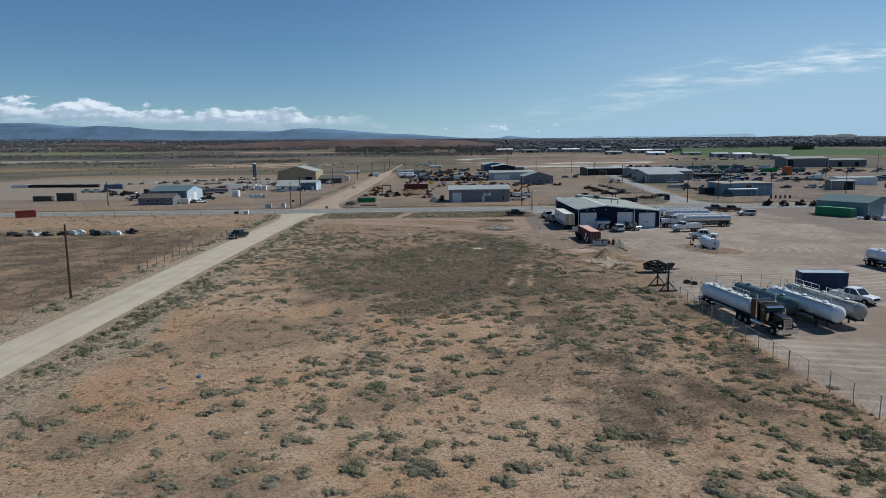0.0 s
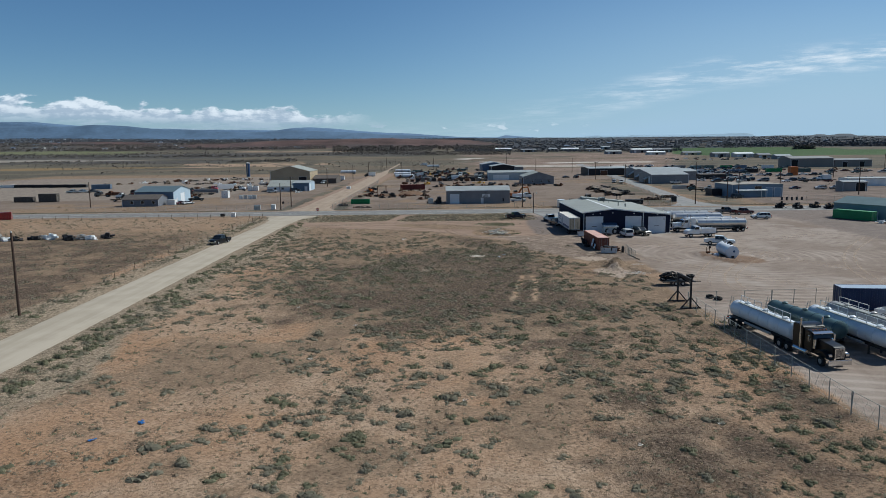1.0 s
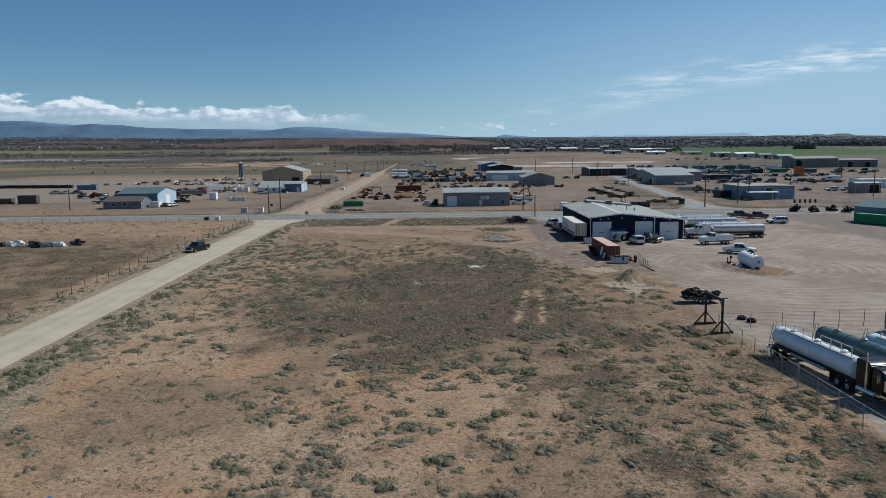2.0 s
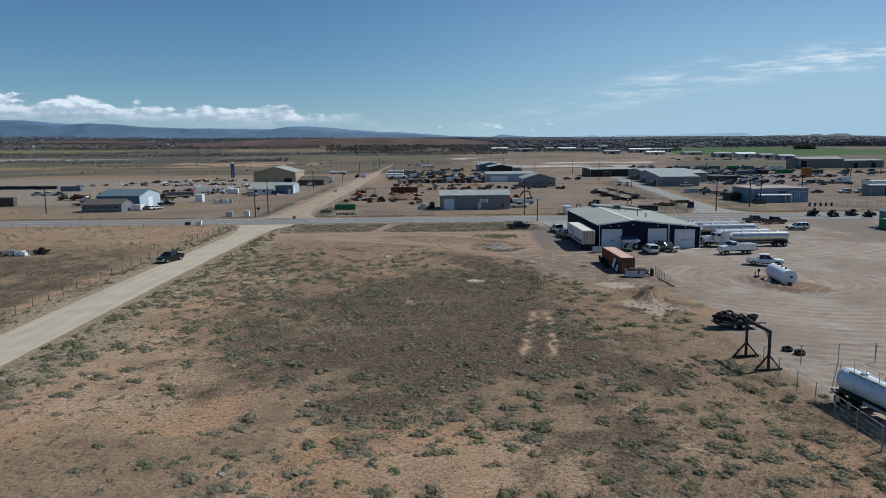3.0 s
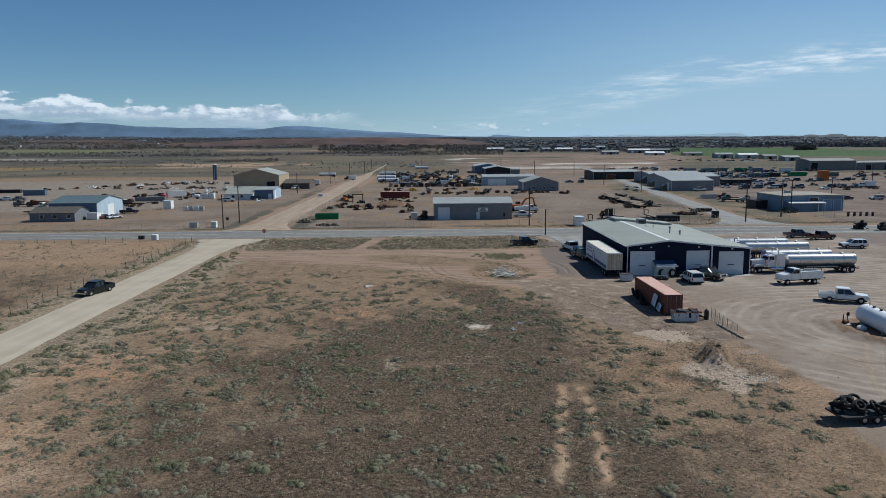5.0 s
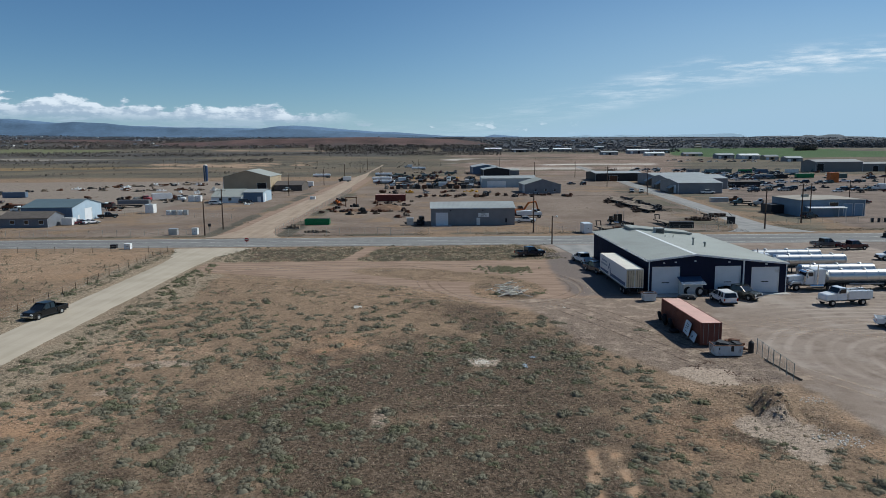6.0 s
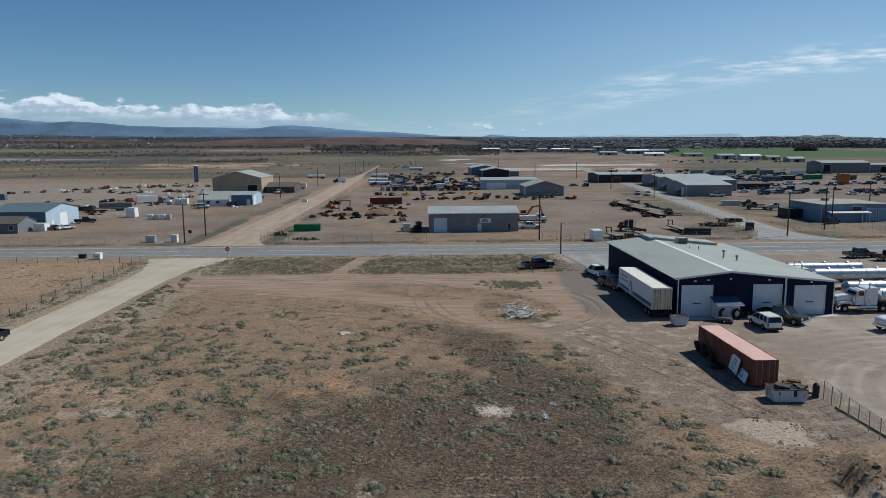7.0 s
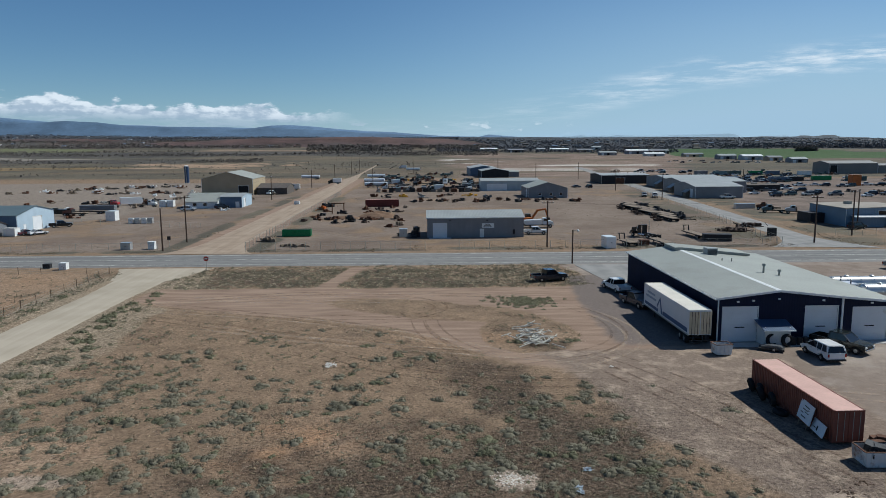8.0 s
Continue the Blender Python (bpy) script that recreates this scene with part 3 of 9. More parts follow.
    c = mix(soft("pink", 0.2, 0.8, 0.8, far), c, mix(band(noise_at(0.035, 7, 0.7), 0.36, 0.64), (0.165, 0.115, 0.09), (0.29, 0.215, 0.17)))
    c = mix(soft("floor", 0.2, 0.8, 0.6, far), c, mix(band(noise_at(0.03, 6, 0.7), 0.38, 0.62), (0.055, 0.052, 0.052), (0.115, 0.105, 0.09)))
    c = mix(soft("gold", 0.2, 0.8, 0.6, far), c, (0.25, 0.17, 0.085))
    c = mix(soft("salt", 0.2, 0.8, 0.8, far), c, mix(band(far, 0.4, 0.6), (0.60, 0.55, 0.50), (0.34, 0.28, 0.23)))
    c = mix(soft("clay", 0.2, 0.8, 0.8, far), c, (0.36, 0.25, 0.17))
    c = mix(soft("red", 0.2, 0.8, 0.8, far), c, mix(band(far, 0.4, 0.6), (0.078, 0.058, 0.052), (0.125, 0.08, 0.066)))
    # bench soil is blue-grey because distance haze is painted into it
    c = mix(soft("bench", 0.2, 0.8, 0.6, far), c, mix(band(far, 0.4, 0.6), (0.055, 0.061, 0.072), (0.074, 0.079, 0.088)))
    c = mix(soft("olive", 0.3, 0.7, 0.5, far), c, (0.15, 0.155, 0.085))
    c = mix(soft("green", 0.4, 0.6, 0.3, far), c, mix(band(far, 0.35, 0.65), (0.055, 0.10, 0.038), (0.075, 0.12, 0.05)))
    weeds = noise_at(3.6, 5, 0.6)
    spot = n.new("ShaderNodeMath")
    spot.operation = "MULTIPLY"
    l.new(band(weeds, 0.54, 0.62), spot.inputs[0])
    wa = n.new("ShaderNodeAttribute")
    wa.attribute_name = "wild"
    wm = n.new("ShaderNodeMath")
    wm.operation = "MULTIPLY"
    l.new(wa.outputs["Fac"], wm.inputs[0])
    l.new(band(mid, 0.36, 0.56), wm.inputs[1])
    l.new(wm.outputs[0], spot.inputs[1])
    c = mix(spot.outputs[0], c, (0.068, 0.056, 0.040))
    c = mix(band(stones, 0.60, 0.72), c, mix(0.5, c, (0.42, 0.34, 0.27)))
    grit = n.new("ShaderNodeTexVoronoi")
    grit.inputs["Scale"].default_value = 5.5
    l.new(co.outputs["Object"], grit.inputs["Vector"])
    gs = n.new("ShaderNodeSeparateColor")
    l.new(grit.outputs["Color"], gs.inputs[0])
    gr = n.new("ShaderNodeMapRange")
    gr.inputs["From Min"].default_value, gr.inputs["From Max"].default_value = 0.55, 1.0
    gr.inputs["To Min"].default_value, gr.inputs["To Max"].default_value = 1.2, 0.38
    l.new(gs.outputs[0], gr.inputs["Value"])
    gw = n.new("ShaderNodeMath")
    gw.operation = "MULTIPLY_ADD"
    gw.inputs[1].default_value = 0.75
    gw.inputs[2].default_value = 0.03
    gsc = n.new("ShaderNodeVectorMath")
    gsc.operation = "SCALE"
    l.new(c, gsc.inputs[0])
    l.new(gr.outputs[0], gsc.inputs["Scale"])
    l.new(wa.outputs["Fac"], gw.inputs[0])
    c = mix(gw.outputs[0], c, gsc.outputs[0])
    dk = n.new("ShaderNodeMapRange")
    dk.inputs["From Min"].default_value, dk.inputs["From Max"].default_value = 0.3, 0.7
    dk.inputs["To Min"].default_value, dk.inputs["To Max"].default_value = 0.55, 1.2
    l.new(fine, dk.inputs["Value"])
    sc = n.new("ShaderNodeVectorMath")
    sc.operation = "SCALE"
    l.new(c, sc.inputs[0])
    l.new(dk.outputs[0], sc.inputs["Scale"])
    rough_ = n.new("ShaderNodeMath")
    rough_.operation = "MULTIPLY_ADD"
    rough_.inputs[1].default_value, rough_.inputs[2].default_value = 0.85, 0.22
    l.new(wa.outputs["Fac"], rough_.inputs[0])
    l.new(mix(rough_.outputs[0], c, sc.outputs[0]), p.inputs["Base Color"])
    p.inputs["Roughness"].default_value = 0.95
    p.inputs["Specular IOR Level"].default_value = 0.1
    b = n.new("ShaderNodeBump")
    l.new(rough_.outputs[0], b.inputs["Strength"])
    b.inputs["Distance"].default_value = 0.22
    l.new(fine, b.inputs["Height"])
    l.new(b.outputs[0], p.inputs["Normal"])
    return m


def grid_object(name, xs, ys, zfun, material):
    X, Y = np.meshgrid(xs, ys)
    X, Y = X.ravel(), Y.ravel()
    Z = zfun(X, Y)
    me = bpy.data.meshes.new(name)
    nx, ny = len(xs), len(ys)
    i = np.arange((nx - 1) * (ny - 1))
    a = (i // (nx - 1)) * nx + i % (nx - 1)
    q = np.stack([a, a + 1, a + nx + 1, a + nx], 1)
    me.vertices.add(len(X))
    me.vertices.foreach_set("co", np.stack([X, Y, Z], 1).ravel())
    me.loops.add(q.size)
    me.loops.foreach_set("vertex_index", q.ravel().astype(np.int32))
    me.polygons.add(len(q))
    me.polygons.foreach_set("loop_start", (np.arange(len(q)) * 4).astype(np.int32))
    me.update(calc_edges=True)
    me.validate()
    me.materials.append(material)
    me.shade_smooth()
    return new(name, me), X, Y


gxs = graded(-70, 62, 0.8, -4900, 4900, 1.06, 1.06)
gys = graded(20, 250, 0.8, -1500, 4900, 1.025, 1.2)
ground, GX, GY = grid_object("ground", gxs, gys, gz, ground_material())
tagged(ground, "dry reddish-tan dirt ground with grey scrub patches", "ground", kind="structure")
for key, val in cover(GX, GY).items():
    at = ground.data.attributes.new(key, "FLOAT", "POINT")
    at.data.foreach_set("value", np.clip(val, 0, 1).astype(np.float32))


# ---- roads ----
def strip_material(name, col, edge, stripes, scale, along):
    """A road surface with worn wheel bands along its length."""
    m, n, l, p = principled(name)
    co = n.new("ShaderNodeTexCoord")
    mp = n.new("ShaderNodeMapping")
    mp.inputs["Scale"].default_value = (0.03, 1, 1) if along == "X" else (1, 0.03, 1)
    mp.inputs["Rotation"].default_value = (0, 0, 0.019 if along == "X" else 0)
    l.new(co.outputs["Object"], mp.inputs["Vector"])
    a = n.new("ShaderNodeTexNoise")
    a.inputs["Scale"].default_value = stripes
    a.inputs["Detail"].default_value = 3
    l.new(mp.outputs[0], a.inputs["Vector"])
    b = n.new("ShaderNodeTexNoise")
    b.inputs["Scale"].default_value = scale
    b.inputs["Detail"].default_value = 8
    l.new(co.outputs["Object"], b.inputs["Vector"])
    s = n.new("ShaderNodeMath")
    s.operation = "ADD"
    l.new(a.outputs["Fac"], s.inputs[0])
    l.new(b.outputs["Fac"], s.inputs[1])
    r = n.new("ShaderNodeMapRange")
    r.inputs["From Min"].default_value, r.inputs["From Max"].default_value = 0.78, 1.16
    l.new(s.outputs[0], r.inputs["Value"])
    x = n.new("ShaderNodeMix")
    x.data_type = "RGBA"
    l.new(r.outputs[0], x.inputs["Factor"])
    x.inputs["A"].default_value = (*col, 1)
    x.inputs["B"].default_value = (*edge, 1)
    colour = x.outputs["Result"]
    if along == "X":
        rot = n.new("ShaderNodeMapping")
        rot.inputs["Rotation"].default_value = (0, 0, 0.019)
        rot.inputs["Location"].default_value = (0, 0.9, 0)
        l.new(co.outputs["Object"], rot.inputs["Vector"])
        wv = n.new("ShaderNodeTexWave")
        wv.bands_direction = "Y"
        wv.inputs["Scale"].default_value = 0.125
        wv.inputs["Distortion"].default_value = 0.6
        wv.inputs["Detail Scale"].default_value = 0.2
        l.new(rot.outputs[0], wv.inputs["Vector"])
        wr = n.new("ShaderNodeMapRange")
        wr.inputs["From Min"].default_value, wr.inputs["From Max"].default_value = 0.55, 0.95
        wr.inputs["To Max"].default_value = 0.22
        l.new(wv.outputs["Fac"], wr.inputs["Value"])
        worn = n.new("ShaderNodeMix")
        worn.data_type = "RGBA"
        l.new(wr.outputs[0], worn.inputs["Factor"])
        l.new(colour, worn.inputs["A"])
        worn.inputs["B"].default_value = (0.075, 0.075, 0.078, 1)
        colour = worn.outputs["Result"]
    l.new(colour, p.inputs["Base Color"])
    p.inputs["Roughness"].default_value = 0.9
    p.inputs["Specular IOR Level"].default_value = 0.2
    bp = n.new("ShaderNodeBump")
    bp.inputs["Strength"].default_value = 0.4
    bp.inputs["Distance"].default_value = 0.03
    l.new(b.outputs["Fac"], bp.inputs["Height"])
    l.new(bp.outputs[0], p.inputs["Normal"])
    return m


def ribbon(name, pts, material, label, lift=0.03, jitter=0.25, cross=8, camber=0.05):
    """A road along pts (x, y, half width) with slightly uneven edges and a camber."""
    v, f = [], []
    for i, (x, y, h) in enumerate(pts):
        x2, y2, _ = pts[min(i + 1, len(pts) - 1)]
        x1, y1, _ = pts[max(i - 1, 0)]
        d = Vector((x2 - x1, y2 - y1)).normalized()
        for k in range(cross + 1):
            t = 2 * k / cross - 1
            o = t * (h + (random.uniform(-jitter, jitter) if k in (0, cross) else 0))
            v.append((x + d.y * o, y - d.x * o, lift + camber * (1 - t * t) - (0.09 if abs(t) == 1 else 0)))
    for i in range(len(pts) - 1):
        for k in range(cross):
            a = i * (cross + 1) + k
            f.append((a, a + 1, a + cross + 2, a + cross + 1))
    me = bpy.data.meshes.new(name)
    me.from_pydata(v, [], f)
    me.materials.append(material)
    me.shade_smooth()
    return tagged(new(name, me), label, "road", kind="structure")


DIRT_ROAD = strip_material("packed_dirt", (0.35, 0.30, 0.23), (0.42, 0.36, 0.285), 0.9, 0.25, "Y")
ASPHALT = strip_material("grey_asphalt", (0.155, 0.152, 0.147), (0.215, 0.208, 0.198), 0.35, 0.5, "X")
ASPHALT_SIDE = strip_material("side_asphalt", (0.20, 0.196, 0.19), (0.28, 0.27, 0.255), 0.5, 0.3, "Y")
ribbon("road_dirt", [(-44.6 + 0.4 * math.sin(y * 0.03), y, 4.3 if y < 200 else 4.3 + (y - 200) ** 2 * 0.008) for y in np.arange(-60, 227.5, 1.5)], DIRT_ROAD, "pale graded dirt road across the scrub")
ribbon("road", [(x, (road_near(x) + road_far(x)) / 2, (road_far(x) - road_near(x)) / 2) for x in np.arange(-700, 700.1, 4)], ASPHALT, "grey worn asphalt highway crossing the plain", lift=0.04)
LINE = mat("worn_road_line", (0.42, 0.41, 0.38), 0.8, var=0.3, scale=0.6, dirt=(0.2, 0.195, 0.185), dirt_amount=0.7)
for o, w in ((-0.86, 0.09), (0.0, 0.07), (0.86, 0.09)):
    ribbon("road_line", [(x, (road_near(x) + road_far(x)) / 2 + o * (road_far(x) - road_near(x)) / 2 * 0.78, w) for x in np.arange(-400, 400.1, 4)], LINE, "worn pale line painted on the highway", lift=0.09 + 0.06 * (1 - (0.78 * o) ** 2), jitter=0.02, cross=2, camber=0.004)
ribbon("road_gravel", [(-43 - 0.012 * max(0, y - 400), y, float(np.interp(y, [262, 560, 640, 900], [5.6, 5.2, 1.6, 1.2])) if y > 262 else 5.6 + (262 - y) ** 2 * 0.018) for y in np.arange(243.5, 900, 3)], strip_material("tan_gravel", (0.27, 0.20, 0.145), (0.36, 0.28, 0.21), 0.9, 0.25, "Y"), "straight tan gravel road beyond the highway", lift=0.02)
def driveway():
    pts = [(29.8, 225.9), (31.6, 211), (33.0, 203.5), (34.3, 203.0), (34.3, 209.1), (56.5, 209.1), (60, 217), (62, 225.4), (46, 225.6)]
    me = bpy.data.meshes.new("pavement_drive")
    n = len(pts)
    me.from_pydata([(x, y, 0.05) for x, y in pts] + [(x, y, -0.1) for x, y in pts], [], [tuple(range(n - 1, -1, -1))] + [(k, (k + 1) % n, n + (k + 1) % n, n + k) for k in range(n)])
    bm = bmesh.new()
    bm.from_mesh(me)
    bmesh.ops.recalc_face_normals(bm, faces=bm.faces)
    bm.to_mesh(me)
    bm.free()
    me.materials.append(ASPHALT_SIDE)
    tagged(new("pavement_drive", me), "grey paved drive between highway and workshop", "pavement", kind="structure")


driveway()


def tyre_tracks(name, curves, col, label, seed, gauge=1.75, width=0.34):
    """Pairs of wheel marks pressed into the dirt along bent lines; each curve is three points on the ground."""
    r = random.Random(seed)
    m, n, l, p = principled(name)
    co = n.new("ShaderNodeTexCoord")
    t = n.new("ShaderNodeTexNoise")
    t.inputs["Scale"].default_value = 0.55
    t.inputs["Detail"].default_value = 8
    t.inputs["Roughness"].default_value = 0.75
    l.new(co.outputs["Object"], t.inputs["Vector"])
    rr = n.new("ShaderNodeMapRange")
    rr.inputs["From Min"].default_value, rr.inputs["From Max"].default_value = 0.40, 0.68
    rr.inputs["To Max"].default_value = 0.6
    l.new(t.outputs["Fac"], rr.inputs["Value"])
    l.new(rr.outputs[0], p.inputs["Alpha"])
    p.inputs["Base Color"].default_value = (*col, 1)
    p.inputs["Roughness"].default_value = 0.95
    p.inputs["Specular IOR Level"].default_value = 0.1
    v, f = [], []
    for a, b, c in curves:
        a, b, c = Vector(a), Vector(b), Vector(c)
        b = 2 * b - (a + c) / 2
        n_ = int((a - b).length + (b - c).length) + 4
        line = [a * (1 - k / n_) ** 2 + b * 2 * (k / n_) * (1 - k / n_) + c * (k / n_) ** 2 for k in range(n_ + 1)]
        for side in (-0.5, 0.5):
            for k, q in enumerate(line):
                d = (line[min(k + 1, n_)] - line[max(k - 1, 0)]).normalized()
                o = Vector((d.y, -d.x))
                w = width * r.uniform(0.75, 1.2) * min(1.0, 0.2 + k * 0.15, 0.2 + (n_ - k) * 0.15)
                for s in (-0.5, 0.5):
                    g = q + o * (side * gauge + s * w)
                    v.append((g.x, g.y, float(gz(np.array([g.x]), np.array([g.y]))[0]) + 0.025))
                if k:
                    e = len(v)
                    f.append((e - 4, e - 3, e - 1, e - 2))
    me = bpy.data.meshes.new(name)
    me.from_pydata(v, [], f)
    me.materials.append(m)
    tagged(new(name, me), label, "tyre tracks", kind="structure")


tyre_tracks("dark_tyre_tracks", [((-38, 197), (-20, 190.5), (4, 178)), ((-36, 190), (-17, 181.5), (9, 170)), ((-10, 175), (1.5, 165), (19, 161.5)), ((2, 168), (9, 164.8), (22, 163.5)), ((-3, 201), (4.5, 193), (-4, 185)), ((22, 193), (24.5, 177), (12, 168.5)), ((3, 186), (4.5, 178), (8.5, 171)), ((1.5, 186), (3, 178), (7, 171)), ((-34, 199), (-5, 203), (22, 196)), ((-30, 193), (-10, 188), (10, 187)), ((-27, 286), (-14, 272), (6, 262)), ((-29, 262), (-8, 257), (4, 252)), ((28, 262), (55, 275), (66, 290)), ((-55, 300), (-75, 268), (-110, 262)), ((20, 172), (27, 160), (34, 140)), ((18, 170), (24, 157), (31, 138))], (0.16, 0.098, 0.064), "dark wheel marks curving over packed dirt", 5)
tyre_tracks("pale_tyre_tracks", [((-37, 196), (-14, 201.5), (18, 199.5)), ((-38, 193), (-12, 186), (12, 170)), ((23.5, 190), (26, 176), (16, 166.5)), ((-33, 201), (-12, 197), (3, 199)), ((-25, 184), (-6, 176), (20, 168)), ((-30, 290), (-16, 270), (-2, 256)), ((-55, 290), (-70, 262), (-105, 258)), ((40, 150), (52, 152), (66, 140)), ((36, 158), (55, 147), (70, 120)), ((40, 112), (47, 128), (62, 150)), ((44, 108), (50, 125), (68, 146)), ((42, 160), (60, 158), (90, 170)), ((38, 140), (50, 118), (62, 104)), ((66, 100), (72, 130), (98, 165))], (0.52, 0.40, 0.30), "pale wheel marks curving over packed dirt", 6, width=0.5)
ribbon("road_side", [(cross_x(y), y, 4.3 if y > 265 else 4.3 + (265 - y) ** 2 * 0.02) for y in np.arange(243.5, 760, 3)], ASPHALT_SIDE, "grey asphalt side street between yards", lift=0.02)

# ---- buildings ----
def wall(shape, axis, c0, c1, top, openings, d0, d1):
    """An upright wall along axis from c0 to c1, between the depths d0 and d1, with holes (a, b, z0, z1): one joined skin. top: points (c, z), left to right."""
    zs = lambda c: float(np.interp(c, [p[0] for p in top], [p[1] for p in top]))
    cuts = sorted({c0, c1, *[c for o in openings for c in o[:2]], *[p[0] for p in top if c0 < p[0] < c1]})
    rows = sorted({0.0, *[z for o in openings for z in o[2:4]]})
    level = lambda i, j: rows[j] if j < len(rows) else zs(cuts[i])
    solid = {(i, j) for i in range(len(cuts) - 1) for j in range(len(rows))
             if not any(o[0] < (cuts[i] + cuts[i + 1]) / 2 < o[1] and o[2] < (level(i, j) + level(i, j + 1)) / 2 < o[3] for o in openings)}
    index, verts, faces = {}, [], []

    def at(i, j, d):
        if (i, j, d) not in index:
            index[i, j, d] = len(verts)
            c, q = cuts[i], (d0, d1)[d]
            verts.append((c, q, level(i, j)) if axis == "x" else (q, c, level(i, j)))
        return index[i, j, d]

    for i, j in solid:
        faces += [(at(i, j, 0), at(i + 1, j, 0), at(i + 1, j + 1, 0), at(i, j + 1, 0)), (at(i, j, 1), at(i, j + 1, 1), at(i + 1, j + 1, 1), at(i + 1, j, 1))]
        for (p, q), ((a, b), (c, e)) in {(i - 1, j): ((i, j), (i, j + 1)), (i + 1, j): ((i + 1, j), (i + 1, j + 1)), (i, j - 1): ((i, j), (i + 1, j)), (i, j + 1): ((i, j + 1), (i + 1, j + 1))}.items():
            if (p, q) not in solid:
                faces.append((at(a, b, 0), at(c, e, 0), at(c, e, 1), at(a, b, 1)))
    return shape.add(verts, faces)


def window(parent, x0, x1, y, z0, z1, axis="x", out=-1):
    """A window in a wall along axis, its outer face at y: frame, sill, pane."""
    def b(s, a0, a1, d0, d1, q0, q1):
        d0, d1 = sorted((y + out * d0, y + out * d1))
        return s.box(a0, d0, q0, a1, d1, q1) if axis == "x" else s.box(d0, a0, q0, d1, a1, q1)
    fr = Shape()
    t = 0.07
    for a0, a1, q0, q1 in ((x0, x1, z1 - t, z1), (x0, x1, z0, z0 + t), (x0, x0 + t, z0 + t, z1 - t), (x1 - t, x1, z0 + t, z1 - t)):
        b(fr, a0, a1, -0.06, 0.04, q0, q1)
    w = part("window", b(Shape(), x0 + t, x1 - t, -0.05, -0.01, z0 + t, z1 - t), GLASS, parent)
    part("frame", fr, TRIM, w)
    part("sill", b(Shape(), x0 - 0.05, x1 + 0.05, -0.02, 0.10, z0 - 0.06, z0 - 0.003), TRIM, w)
    return w


def roll_door(parent, x0, x1, y, z1, axis="x", out=-1, material=None):
    def b(s, a0, a1, d0, d1, q0, q1):
        d0, d1 = sorted((y + out * d0, y + out * d1))
        return s.box(a0, d0, q0, a1, d1, q1) if axis == "x" else s.box(d0, a0, q0, d1, a1, q1)
    d = part("roll_door", b(Shape(), x0, x1, -0.19, -0.145, 0.01, z1), material or DOOR_WHITE, parent, "sectional overhead door, closed")
    rows = max(3, int(z1 / 0.62))
    for k in range(rows):
        part("panel", b(Shape(), x0, x1, -0.14, -0.05, z1 * k / rows + 0.006, z1 * (k + 1) / rows), material or DOOR_WHITE, d)
    fr = Shape()
    b(fr, x0 - 0.10, x0, -0.06, 0.03, 0, z1 + 0.1)
    b(fr, x1, x1 + 0.10, -0.06, 0.03, 0, z1 + 0.1)
    b(fr, x0, x1, -0.06, 0.03, z1, z1 + 0.1)
    part("frame", fr, TRIM, d)
    return d


def gable_roof(x0, x1, ridge, ze0, ze1, zr, y0, y1, over=0.25, t=0.12, axis="y"):
    """Two roof slabs over a ridge that runs along axis; ends at x0 and x1 with eaves at ze0, ze1."""
    s0, s1 = (zr - ze0) / (ridge - x0), (zr - ze1) / (x1 - ridge)
    out = []
    for pts in ([(x0 - over, ze0 - s0 * over), (ridge, zr), (ridge, zr + t), (x0 - over, ze0 - s0 * over + t)], [(ridge, zr), (x1 + over, ze1 - s1 * over), (x1 + over, ze1 - s1 * over + t), (ridge, zr + t)]):
        out.append(Shape().prism(pts, "y" if axis == "y" else "x", y0 - over, y1 + over))
    return out


